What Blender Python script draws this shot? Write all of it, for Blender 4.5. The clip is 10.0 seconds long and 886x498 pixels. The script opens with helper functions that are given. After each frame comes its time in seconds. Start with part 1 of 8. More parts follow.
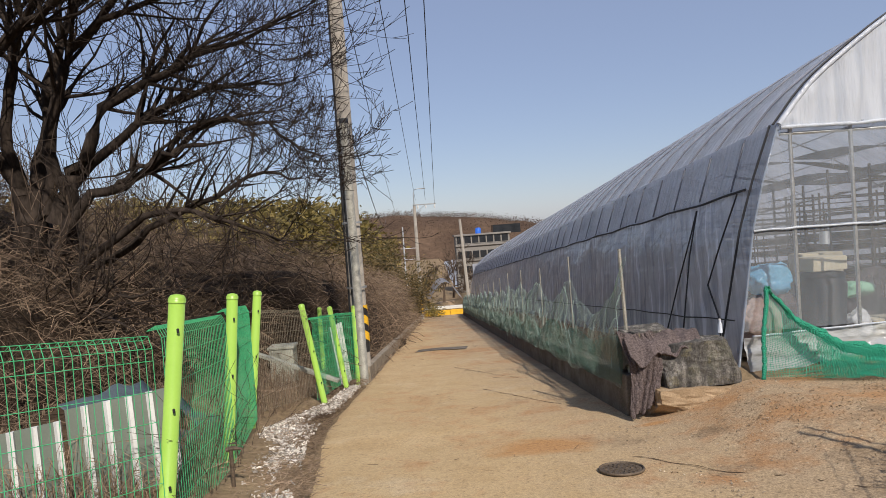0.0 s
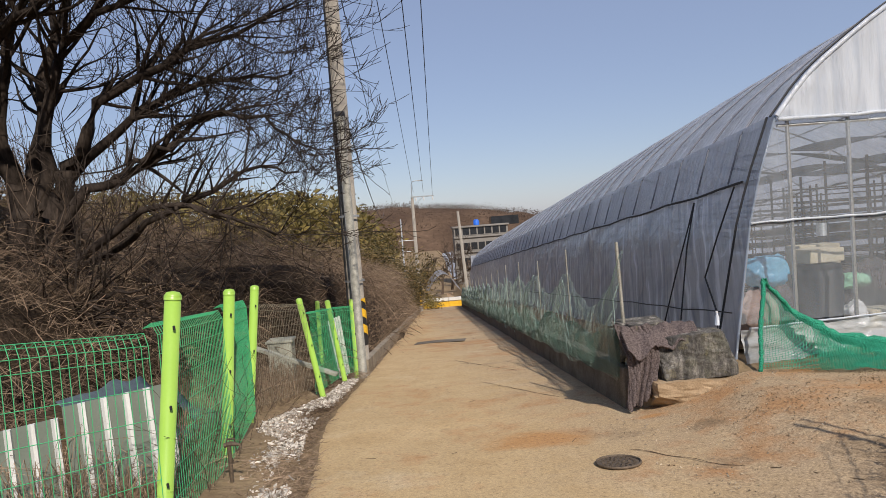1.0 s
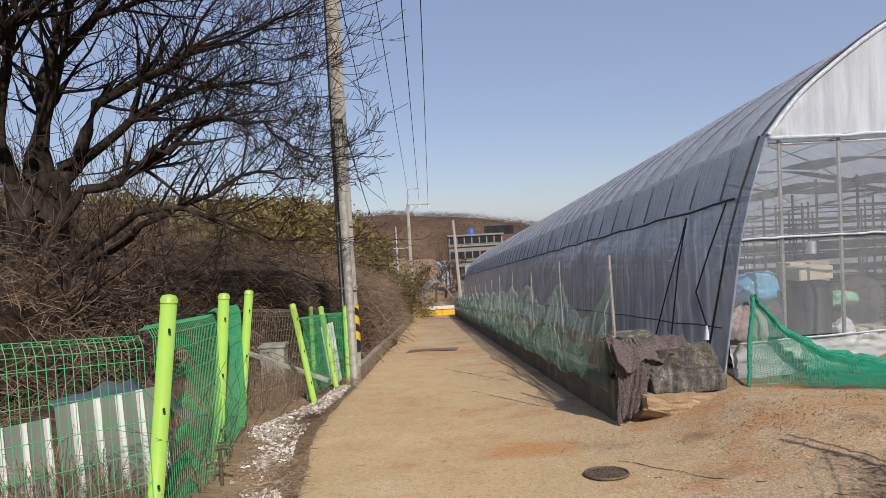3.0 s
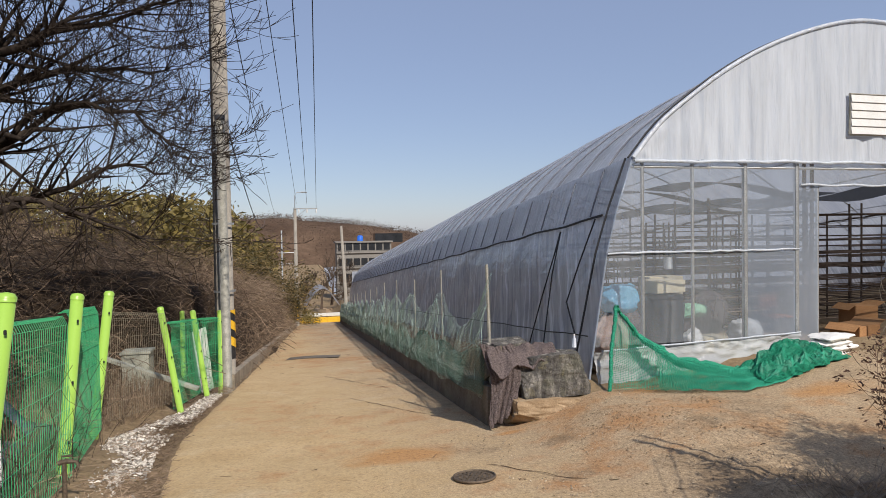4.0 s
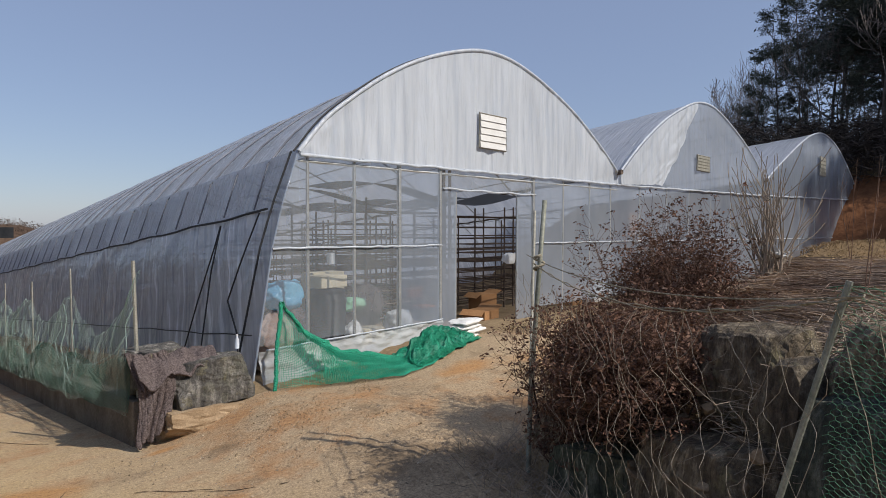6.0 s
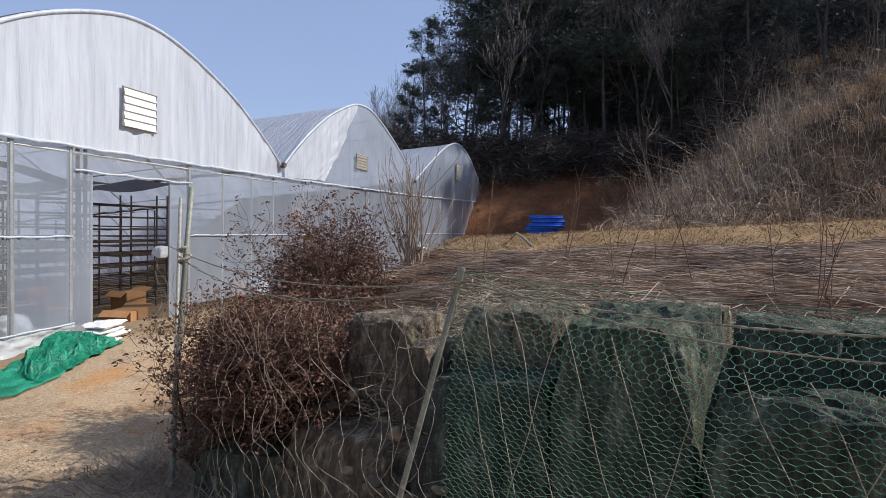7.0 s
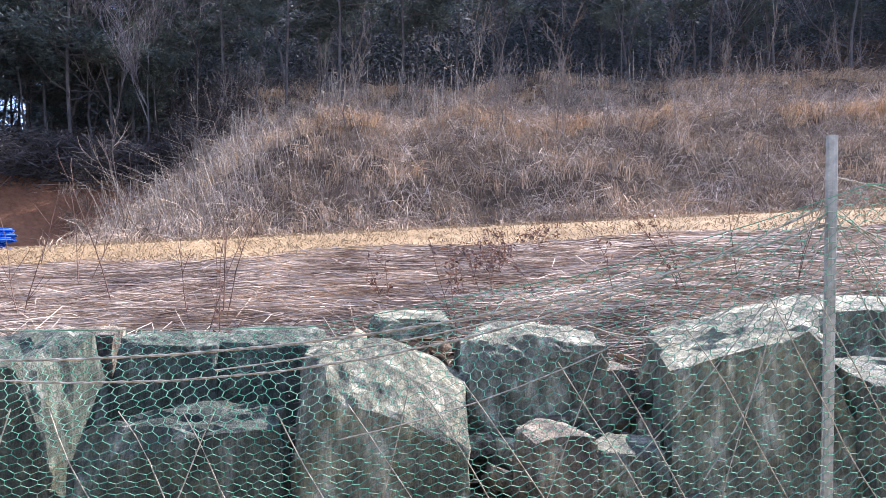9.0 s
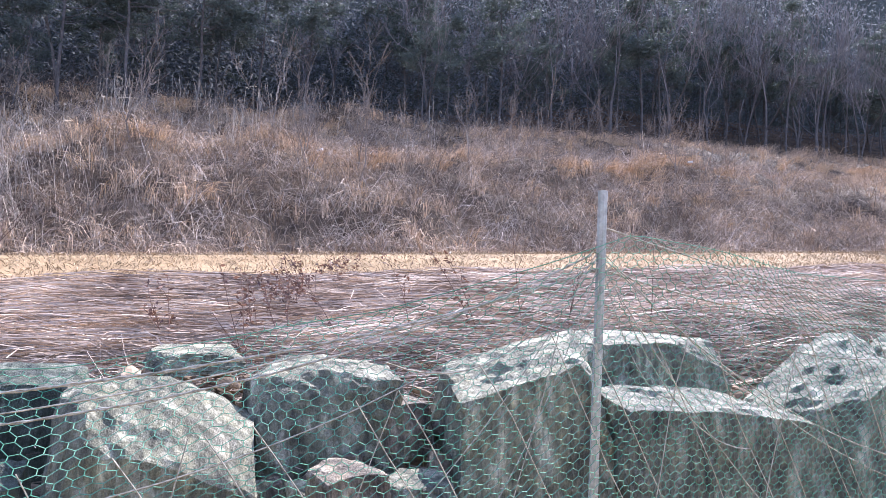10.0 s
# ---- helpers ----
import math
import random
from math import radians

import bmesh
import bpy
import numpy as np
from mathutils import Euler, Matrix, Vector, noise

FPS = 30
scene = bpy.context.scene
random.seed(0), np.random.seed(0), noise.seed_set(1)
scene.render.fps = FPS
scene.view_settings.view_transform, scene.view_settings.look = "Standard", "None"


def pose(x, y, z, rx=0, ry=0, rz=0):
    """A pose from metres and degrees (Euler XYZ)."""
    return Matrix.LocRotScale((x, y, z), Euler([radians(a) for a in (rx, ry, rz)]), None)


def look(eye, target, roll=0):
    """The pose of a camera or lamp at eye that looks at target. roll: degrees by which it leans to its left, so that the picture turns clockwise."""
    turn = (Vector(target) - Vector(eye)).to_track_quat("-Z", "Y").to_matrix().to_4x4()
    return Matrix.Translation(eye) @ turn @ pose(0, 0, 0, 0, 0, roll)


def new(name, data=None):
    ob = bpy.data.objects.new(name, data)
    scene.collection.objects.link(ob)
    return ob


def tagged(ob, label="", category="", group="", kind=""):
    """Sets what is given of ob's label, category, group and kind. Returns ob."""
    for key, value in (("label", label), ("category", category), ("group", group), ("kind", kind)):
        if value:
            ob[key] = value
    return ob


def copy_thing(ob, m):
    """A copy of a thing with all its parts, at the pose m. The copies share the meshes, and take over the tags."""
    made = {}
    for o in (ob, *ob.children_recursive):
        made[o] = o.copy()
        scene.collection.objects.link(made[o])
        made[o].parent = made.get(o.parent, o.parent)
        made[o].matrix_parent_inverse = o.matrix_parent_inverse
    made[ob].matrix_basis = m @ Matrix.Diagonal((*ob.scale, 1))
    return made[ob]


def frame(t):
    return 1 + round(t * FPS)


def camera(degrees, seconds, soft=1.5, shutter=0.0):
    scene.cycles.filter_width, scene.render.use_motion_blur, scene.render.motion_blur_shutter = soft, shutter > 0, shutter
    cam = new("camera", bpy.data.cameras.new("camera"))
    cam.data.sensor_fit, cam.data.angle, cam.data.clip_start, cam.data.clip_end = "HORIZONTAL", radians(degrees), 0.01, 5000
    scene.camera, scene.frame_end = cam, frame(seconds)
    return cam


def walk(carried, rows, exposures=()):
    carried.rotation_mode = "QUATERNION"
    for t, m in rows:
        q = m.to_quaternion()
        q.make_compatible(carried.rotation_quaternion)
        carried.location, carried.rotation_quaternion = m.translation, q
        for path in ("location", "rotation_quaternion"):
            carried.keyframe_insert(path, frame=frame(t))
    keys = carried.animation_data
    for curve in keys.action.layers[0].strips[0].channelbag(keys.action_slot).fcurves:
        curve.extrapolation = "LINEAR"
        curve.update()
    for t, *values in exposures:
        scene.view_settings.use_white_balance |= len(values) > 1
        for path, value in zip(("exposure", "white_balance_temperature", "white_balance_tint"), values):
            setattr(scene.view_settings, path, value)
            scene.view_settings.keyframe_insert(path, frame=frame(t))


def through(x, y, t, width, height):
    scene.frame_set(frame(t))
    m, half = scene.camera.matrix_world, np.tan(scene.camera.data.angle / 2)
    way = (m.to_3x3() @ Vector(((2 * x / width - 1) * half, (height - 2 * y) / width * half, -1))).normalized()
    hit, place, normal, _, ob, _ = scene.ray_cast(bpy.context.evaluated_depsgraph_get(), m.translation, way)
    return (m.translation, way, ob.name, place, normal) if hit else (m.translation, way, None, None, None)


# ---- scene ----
cam = camera(71.0, 10.0, 0.6)
PATH = [
    (0, (0.242, 1.169, 1.461), (0.39, 3.162, 1.4), -4.1),
    (0.5, (0.255, 1.188, 1.455), (0.404, 3.181, 1.378), -4.3),
    (1, (0.26, 1.177, 1.485), (0.411, 3.169, 1.397), -4.4),
    (1.5, (0.268, 1.213, 1.485), (0.419, 3.206, 1.403), -4.2),
    (2, (0.263, 1.212, 1.472), (0.413, 3.205, 1.402), -3.8),
    (3.3, (0.255, 1.085, 1.501), (0.452, 3.074, 1.44), -2.3),
    (3.5, (0.272, 1.077, 1.496), (0.509, 3.062, 1.436), -1.7),
    (4, (0.346, 1.088, 1.476), (0.867, 3.018, 1.427), -0.9),
    (4.5, (0.384, 1.152, 1.447), (1.344, 2.905, 1.404), -0.1),
    (5, (0.365, 1.14, 1.47), (1.617, 2.699, 1.419), 0.1),
    (6.3, (0.411, 1.403, 1.407), (1.995, 2.623, 1.341), 0.3),
    (6.5, (0.447, 1.394, 1.405), (2.163, 2.419, 1.333), 0.5),
    (7, (0.54, 1.342, 1.4), (2.48, 1.825, 1.334), 1.2),
    (7.5, (0.577, 1.233, 1.409), (2.576, 1.267, 1.36), 1.0),
    (8, (0.589, 1.101, 1.415), (2.547, 0.693, 1.367), -0.4),
    (8.5, (0.603, 0.995, 1.417), (2.432, 0.186, 1.377), -0.5),
    (9, (0.585, 0.955, 1.424), (2.305, -0.065, 1.427), 0.6),
    (9.5, (0.599, 0.943, 1.428), (2.143, -0.327, 1.487), 1.8),
    (10, (0.618, 0.941, 1.435), (1.926, -0.567, 1.551), 2.4),
]
walk(cam, [(t, look(eye, target, roll)) for t, eye, target, roll in PATH],
     exposures=[(0, -0.1, 6600, 12), (4, -0.07, 6500, 11), (4.5, -0.14, 6450, 10), (5, -0.24, 6400, 10), (6.5, -0.16, 6400, 11), (7, 0.15, 6150, 12), (7.5, 0.6, 6150, 13), (8, 1.1, 6000, 15), (8.5, 1.58, 5750, 17), (9, 1.88, 5600, 18), (10, 2.05, 5450, 20)])

# ---- light ----
SUN_AZ, SUN_EL = radians(163), radians(43)      # clockwise from +y
world = bpy.data.worlds.new("sky")
scene.world = world
world.use_nodes = True
wn = world.node_tree.nodes
sky = wn.new("ShaderNodeTexSky")
sky.sky_type, sky.sun_disc = 'NISHITA', False
sky.sun_elevation, sky.sun_rotation = SUN_EL, SUN_AZ
sky.air_density, sky.dust_density, sky.ozone_density = 1.0, 0.5, 1.5
haze = wn.new("ShaderNodeMix")                   # thin spring haze over the whole sky
haze.data_type, haze.inputs[0].default_value, haze.inputs[7].default_value = 'RGBA', 0.48, (3.75, 4.5, 6.8, 1)
world.node_tree.links.new(sky.outputs[0], haze.inputs[6])
world.node_tree.links.new(haze.outputs[2], wn["Background"].inputs[0])
wn["Background"].inputs[1].default_value = 0.108
sun = new("sun", bpy.data.lights.new("sun", 'SUN'))
sun.data.energy, sun.data.angle, sun.data.color = 4.9, radians(0.6), (1.0, 0.94, 0.85)
d_sun = Vector((math.sin(SUN_AZ) * math.cos(SUN_EL), math.cos(SUN_AZ) * math.cos(SUN_EL), math.sin(SUN_EL)))
sun.matrix_world = look(d_sun * 50, (0, 0, 0))

# ---- materials ----
def nodes_of(name):
    m = bpy.data.materials.new(name)
    m.use_nodes = True
    nt = m.node_tree
    return m, nt, nt.nodes["Principled BSDF"]


def ramp(nt, fac, stops):
    r = nt.nodes.new("ShaderNodeValToRGB")
    el = r.color_ramp.elements
    while len(el) < len(stops):
        el.new(0.5)
    for e, (p, c) in zip(el, stops):
        e.position, e.color = p, (*c, 1) if len(c) == 3 else c
    nt.links.new(fac, r.inputs[0])
    return r.outputs[0]


def tex_noise(nt, scale, detail=6, rough=0.6, stretch=None, space="Object"):
    tc = nt.nodes.new("ShaderNodeTexCoord")
    n = nt.nodes.new("ShaderNodeTexNoise")
    n.inputs["Scale"].default_value = scale
    n.inputs["Detail"].default_value = detail
    n.inputs["Roughness"].default_value = rough
    if stretch:
        mp = nt.nodes.new("ShaderNodeMapping")
        mp.inputs["Scale"].default_value = stretch
        nt.links.new(tc.outputs[space], mp.inputs[0])
        nt.links.new(mp.outputs[0], n.inputs["Vector"])
    else:
        nt.links.new(tc.outputs[space], n.inputs["Vector"])
    return n.outputs["Fac"]


def mixc(nt, fac, a, b, mode='MIX'):
    m = nt.nodes.new("ShaderNodeMix")
    m.data_type, m.blend_type = 'RGBA', mode
    for sock, v in ((m.inputs[0], fac), (m.inputs[6], a), (m.inputs[7], b)):
        if isinstance(v, (int, float)):
            sock.default_value = v
        elif isinstance(v, tuple):
            sock.default_value = (*v, 1)
        else:
            nt.links.new(v, sock)
    return m.outputs[2]


def bump(nt, bsdf, height, strength=0.3, dist=0.02):
    b = nt.nodes.new("ShaderNodeBump")
    b.inputs["Strength"].default_value, b.inputs["Distance"].default_value = strength, dist
    nt.links.new(height, b.inputs["Height"])
    nt.links.new(b.outputs[0], bsdf.inputs["Normal"])


def simple(name, c1, c2, scale=8.0, rough=0.8, metal=0.0, bumps=0.2, fine=60.0, stretch=None, dist=0.01, isle=0.0, grain=1.0):
    """A surface of two mottled colours with fine grain, relief and, for isle > 0, a tone of its own for each loose piece."""
    m, nt, b = nodes_of(name)
    big = tex_noise(nt, scale, 5, 0.6, stretch)
    small = tex_noise(nt, fine, 4, 0.7, stretch)
    col = ramp(nt, big, [(0.3, c1), (0.7, c2)])
    g = ramp(nt, small, [(0.25, (1 - 0.35 * grain,) * 3), (0.75, (1 + 0.25 * grain,) * 3)])
    col = mixc(nt, 1.0, col, g, 'MULTIPLY')
    if isle:
        geo = nt.nodes.new("ShaderNodeNewGeometry")
        tone = ramp(nt, geo.outputs["Random Per Island"], [(0, (1 - isle,) * 3), (1, (1 + isle,) * 3)])
        col = mixc(nt, 1.0, col, tone, 'MULTIPLY')
    nt.links.new(col, b.inputs["Base Color"])
    b.inputs["Roughness"].default_value, b.inputs["Metallic"].default_value = rough, metal
    b.inputs["Specular IOR Level"].default_value = 0.5 if rough < 0.7 else (0.25 if rough < 0.88 else 0.08)
    if bumps:
        bump(nt, b, small, bumps, dist)
    return m


def film(name, tint, clear, haze, wrinkle=0.5, rough=0.25, stretch=(3, 3, 0.5), slant=0.0):
    """Plastic film: part of the light goes straight through, part is scattered, and the surface shines."""
    m, nt, b = nodes_of(name)
    big = tex_noise(nt, 1.3, 4, 0.6, stretch)
    fine = tex_noise(nt, 9.0, 3, 0.6, stretch)
    col = ramp(nt, big, [(0.3, tuple(c * 0.82 for c in tint)), (0.7, tint)])
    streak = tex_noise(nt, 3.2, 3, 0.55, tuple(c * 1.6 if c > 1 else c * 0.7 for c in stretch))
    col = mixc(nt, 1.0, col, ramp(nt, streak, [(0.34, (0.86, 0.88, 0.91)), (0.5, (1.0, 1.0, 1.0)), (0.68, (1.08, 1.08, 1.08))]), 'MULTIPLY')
    if slant:                                    # slack creases running aslant, their shine and shading put into the colour
        tc = nt.nodes.new("ShaderNodeTexCoord")
        m0, m1, n0 = nt.nodes.new("ShaderNodeMapping"), nt.nodes.new("ShaderNodeMapping"), nt.nodes.new("ShaderNodeTexNoise")
        m0.inputs["Rotation"].default_value, m1.inputs["Scale"].default_value = (radians(slant), 0, 0), (1, 9, 0.55)
        n0.inputs["Scale"].default_value, n0.inputs["Detail"].default_value = 1.1, 3
        nt.links.new(tc.outputs["Object"], m0.inputs[0]), nt.links.new(m0.outputs[0], m1.inputs[0]), nt.links.new(m1.outputs[0], n0.inputs["Vector"])
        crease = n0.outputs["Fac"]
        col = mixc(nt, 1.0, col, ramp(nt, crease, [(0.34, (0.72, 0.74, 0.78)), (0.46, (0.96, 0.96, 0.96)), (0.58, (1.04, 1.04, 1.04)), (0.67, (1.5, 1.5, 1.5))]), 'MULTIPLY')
        fine = mixc(nt, 0.6, fine, crease)
    nt.links.new(col, b.inputs["Base Color"])
    b.inputs["Roughness"].default_value = rough
    bump(nt, b, mixc(nt, 0.45, streak, fine), wrinkle, 0.12)
    trl = nt.nodes.new("ShaderNodeBsdfTranslucent")
    nt.links.new(col, trl.inputs[0])
    tr = nt.nodes.new("ShaderNodeBsdfTransparent")
    tr.inputs[0].default_value = (0.95, 0.97, 1.0, 1)
    m1, m2 = nt.nodes.new("ShaderNodeMixShader"), nt.nodes.new("ShaderNodeMixShader")
    m1.inputs[0].default_value = haze
    nt.links.new(b.outputs[0], m1.inputs[1])
    nt.links.new(trl.outputs[0], m1.inputs[2])
    cl = ramp(nt, big, [(0.3, (clear * 0.8,) * 3), (0.7, (min(1, clear * 1.15),) * 3)])
    nt.links.new(cl, m2.inputs[0])
    nt.links.new(m1.outputs[0], m2.inputs[1])
    nt.links.new(tr.outputs[0], m2.inputs[2])
    nt.links.new(m2.outputs[0], nt.nodes["Material Output"].inputs[0])
    return m


def leafy(name, c1, c2, through=0.3, rough=0.7):
    m, nt, b = nodes_of(name)
    geo = nt.nodes.new("ShaderNodeNewGeometry")
    col = ramp(nt, geo.outputs["Random Per Island"], [(0, c1), (1, c2)])
    nt.links.new(col, b.inputs["Base Color"])
    b.inputs["Roughness"].default_value = rough
    trl = nt.nodes.new("ShaderNodeBsdfTranslucent")
    nt.links.new(col, trl.inputs[0])
    mx = nt.nodes.new("ShaderNodeMixShader")
    mx.inputs[0].default_value = through
    nt.links.new(b.outputs[0], mx.inputs[1])
    nt.links.new(trl.outputs[0], mx.inputs[2])
    nt.links.new(mx.outputs[0], nt.nodes["Material Output"].inputs[0])
    return m


def road_material():
    m, nt, b = nodes_of("dusty_concrete")
    big = tex_noise(nt, 0.35, 5, 0.6)
    mid = tex_noise(nt, 2.2, 6, 0.65)
    fine = tex_noise(nt, 45.0, 5, 0.75)
    dust = ramp(nt, mid, [(0.3, (0.46, 0.315, 0.155)), (0.7, (0.56, 0.41, 0.225))])
    grey = ramp(nt, fine, [(0.3, (0.27, 0.185, 0.105)), (0.7, (0.53, 0.395, 0.245))])
    clay = (0.40, 0.19, 0.065)
    # bare grey gravelly concrete towards the yard, dust on the lane
    tc = nt.nodes.new("ShaderNodeTexCoord")
    sep = nt.nodes.new("ShaderNodeSeparateXYZ")
    nt.links.new(tc.outputs["Object"], sep.inputs[0])
    ad = nt.nodes.new("ShaderNodeMath")
    ad.operation = 'MULTIPLY_ADD'
    nt.links.new(mid, ad.inputs[0])
    ad.inputs[1].default_value = 3.0
    nt.links.new(sep.outputs[0], ad.inputs[2])
    mr = nt.nodes.new("ShaderNodeMapRange")
    mr.inputs[1].default_value, mr.inputs[2].default_value = 2.6, 4.6
    nt.links.new(ad.outputs[0], mr.inputs[0])
    col = mixc(nt, mr.outputs[0], dust, grey)
    patch = ramp(nt, mixc(nt, 0.45, big, mid), [(0.50, (0, 0, 0)), (0.60, (0.7, 0.7, 0.7))])
    col = mixc(nt, patch, col, clay)
    # damp brown soil trodden over it, and pale worn spots
    soil = tex_noise(nt, 0.9, 7, 0.7)
    dk = ramp(nt, soil, [(0.54, (0, 0, 0)), (0.64, (0.75, 0.75, 0.75))])
    dk = mixc(nt, 1.0, dk, mr.outputs[0], 'MULTIPLY')
    col = mixc(nt, dk, col, (0.20, 0.135, 0.075))
    pale = ramp(nt, soil, [(0.30, (0.5, 0.5, 0.5)), (0.42, (0, 0, 0))])
    col = mixc(nt, pale, col, (0.57, 0.455, 0.30))
    # rusty clay washed out in a few puddles
    for cx, cy, rx, ry in ((1.55, 7.1, 0.75, 0.38), (2.82, 7.5, 0.30, 0.12), (4.55, 7.45, 0.45, 0.22), (5.9, 6.3, 0.6, 0.3)):
        mp = nt.nodes.new("ShaderNodeMapping")
        mp.inputs["Location"].default_value, mp.inputs["Scale"].default_value = (-cx / rx, -cy / ry, 0), (1 / rx, 1 / ry, 0)
        nt.links.new(tc.outputs["Object"], mp.inputs[0])
        ln = nt.nodes.new("ShaderNodeVectorMath")
        ln.operation = 'LENGTH'
        nt.links.new(mp.outputs[0], ln.inputs[0])
        sm = nt.nodes.new("ShaderNodeMath")
        sm.operation = 'MULTIPLY_ADD'
        nt.links.new(mid, sm.inputs[0])
        sm.inputs[1].default_value = 1.6
        nt.links.new(ln.outputs["Value"], sm.inputs[2])
        cut = nt.nodes.new("ShaderNodeMapRange")
        cut.inputs[1].default_value, cut.inputs[2].default_value, cut.inputs[3].default_value, cut.inputs[4].default_value = 1.1, 1.75, 0.8, 0.0
        nt.links.new(sm.outputs[0], cut.inputs[0])
        col = mixc(nt, cut.outputs[0], col, (0.44, 0.215, 0.07))
    grit = tex_noise(nt, 90.0, 3, 0.8)
    speck = tex_noise(nt, 24.0, 4, 0.8)
    col = mixc(nt, 1.0, col, ramp(nt, speck, [(0.34, (0.62, 0.6, 0.58)), (0.46, (1, 1, 1)), (0.6, (1, 1, 1)), (0.7, (1.25, 1.25, 1.22))]), 'MULTIPLY')
    g = ramp(nt, mixc(nt, 0.5, fine, grit), [(0.3, (0.62, 0.62, 0.62)), (0.7, (1.28, 1.28, 1.28))])
    col = mixc(nt, 1.0, col, g, 'MULTIPLY')
    nt.links.new(col, b.inputs["Base Color"])
    b.inputs["Roughness"].default_value = 0.92
    bump(nt, b, mixc(nt, 0.5, mixc(nt, 0.5, fine, speck), mid), 0.8, 0.02)
    return m


def rock_material(name, c1, c2, c3, k=1.0):
    m, nt, b = nodes_of(name)
    big = tex_noise(nt, 2.0, 6, 0.65)
    mid = tex_noise(nt, 5.0, 9, 0.72, (2.0, 2.0, 0.6))
    fine = tex_noise(nt, 26.0, 8, 0.8)
    col = ramp(nt, mid, [(0.36, c1), (0.52, c2), (0.66, c3)])
    runs = tex_noise(nt, 3.0, 5, 0.7, (5.0, 5.0, 0.45))          # pale and dark runs down the face
    col = mixc(nt, 1.0, col, ramp(nt, runs, [(0.34, (0.6, 0.6, 0.58)), (0.48, (1, 1, 1)), (0.58, (1.1, 1.1, 1.06)), (0.68, (1.7, 1.66, 1.56))]), 'MULTIPLY')
    lichen = tex_noise(nt, 7.0, 6, 0.75)
    col = mixc(nt, ramp(nt, lichen, [(0.56, (0, 0, 0)), (0.64, (0.6, 0.6, 0.6))]), col, (0.34 * k, 0.295 * k, 0.165 * k))
    col = mixc(nt, ramp(nt, lichen, [(0.30, (0.55, 0.55, 0.55)), (0.40, (0, 0, 0))]), col, (0.50 * k, 0.48 * k, 0.43 * k))
    moss = ramp(nt, big, [(0.52, (0, 0, 0)), (0.72, (0.45, 0.45, 0.45))])
    col = mixc(nt, moss, col, (0.17, 0.175, 0.11))
    vein = tex_noise(nt, 5.0, 6, 0.7, (1.0, 6.0, 1.3))
    col = mixc(nt, 1.0, col, ramp(nt, vein, [(0.36, (0.55, 0.53, 0.5)), (0.47, (1, 1, 1)), (0.62, (1.05, 1.04, 1.0)), (0.72, (1.3, 1.27, 1.2))]), 'MULTIPLY')
    col = mixc(nt, 1.0, col, ramp(nt, fine, [(0.32, (0.5, 0.5, 0.5)), (0.5, (1, 1, 1)), (0.68, (1.4, 1.4, 1.4))]), 'MULTIPLY')
    oi = nt.nodes.new("ShaderNodeObjectInfo")
    tone = ramp(nt, oi.outputs["Random"], [(0, (0.8, 0.8, 0.8)), (1, (1.2, 1.18, 1.12))])
    col = mixc(nt, 1.0, col, tone, 'MULTIPLY')
    nt.links.new(col, b.inputs["Base Color"])
    b.inputs["Roughness"].default_value = 0.88
    bump(nt, b, mixc(nt, 0.35, mixc(nt, 0.4, mid, vein), fine), 1.0, 0.08)
    return m


MAT_ROAD = road_material()
MAT_SOIL = simple("dry_soil", (0.20, 0.14, 0.085), (0.32, 0.235, 0.14), 0.8, 0.95, 0, 0.6, 14.0, None, 0.05)
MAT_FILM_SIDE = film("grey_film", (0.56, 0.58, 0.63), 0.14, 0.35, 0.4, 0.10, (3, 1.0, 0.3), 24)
MAT_FILM_ROOF = film("roof_film", (0.66, 0.70, 0.78), 0.15, 0.35, 1.0, 0.13, (0.4, 3, 0.4))
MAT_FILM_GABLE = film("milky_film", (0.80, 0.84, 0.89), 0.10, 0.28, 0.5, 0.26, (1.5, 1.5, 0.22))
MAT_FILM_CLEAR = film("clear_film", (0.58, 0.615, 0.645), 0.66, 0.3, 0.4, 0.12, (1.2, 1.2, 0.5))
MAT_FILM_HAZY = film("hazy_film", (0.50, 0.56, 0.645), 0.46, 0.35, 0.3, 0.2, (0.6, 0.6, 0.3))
MAT_FILM_SKIRT = film("crumpled_film", (0.70, 0.72, 0.72), 0.30, 0.2, 0.5, 0.07, (0.7, 0.7, 1.4))
MAT_PIPE = simple("galvanised_pipe", (0.45, 0.46, 0.46), (0.6, 0.61, 0.6), 5, 0.45, 0.7, 0.1)
MAT_RUST = simple("rusty_pipe", (0.10, 0.075, 0.06), (0.2, 0.15, 0.12), 9, 0.8, 0.3, 0.2)
MAT_BLACK = simple("black_cord", (0.012, 0.012, 0.014), (0.03, 0.03, 0.032), 20, 0.6)
MAT_LIME = simple("lime_paint", (0.30, 0.51, 0.07), (0.335, 0.545, 0.085), 3, 0.35, 0, 0.03, 60, None, 0.01, 0, 0.12)
MAT_GREENWIRE = simple("green_wire", (0.045, 0.40, 0.16), (0.085, 0.50, 0.23), 6, 0.4, 0, 0.0, 60, None, 0.01, 0, 0.2)
MAT_CONC = simple("weathered_concrete", (0.11, 0.092, 0.072), (0.22, 0.19, 0.155), 2.5, 0.92, 0, 0.4, 40)
MAT_KERB = simple("dusty_kerb_concrete", (0.20, 0.17, 0.13), (0.36, 0.31, 0.245), 2.5, 0.92, 0, 0.4, 40)
MAT_GRAVEL = simple("tan_gravel", (0.24, 0.18, 0.12), (0.52, 0.43, 0.32), 9, 0.9, 0, 0.0, 30, None, 0.01, 0.45)
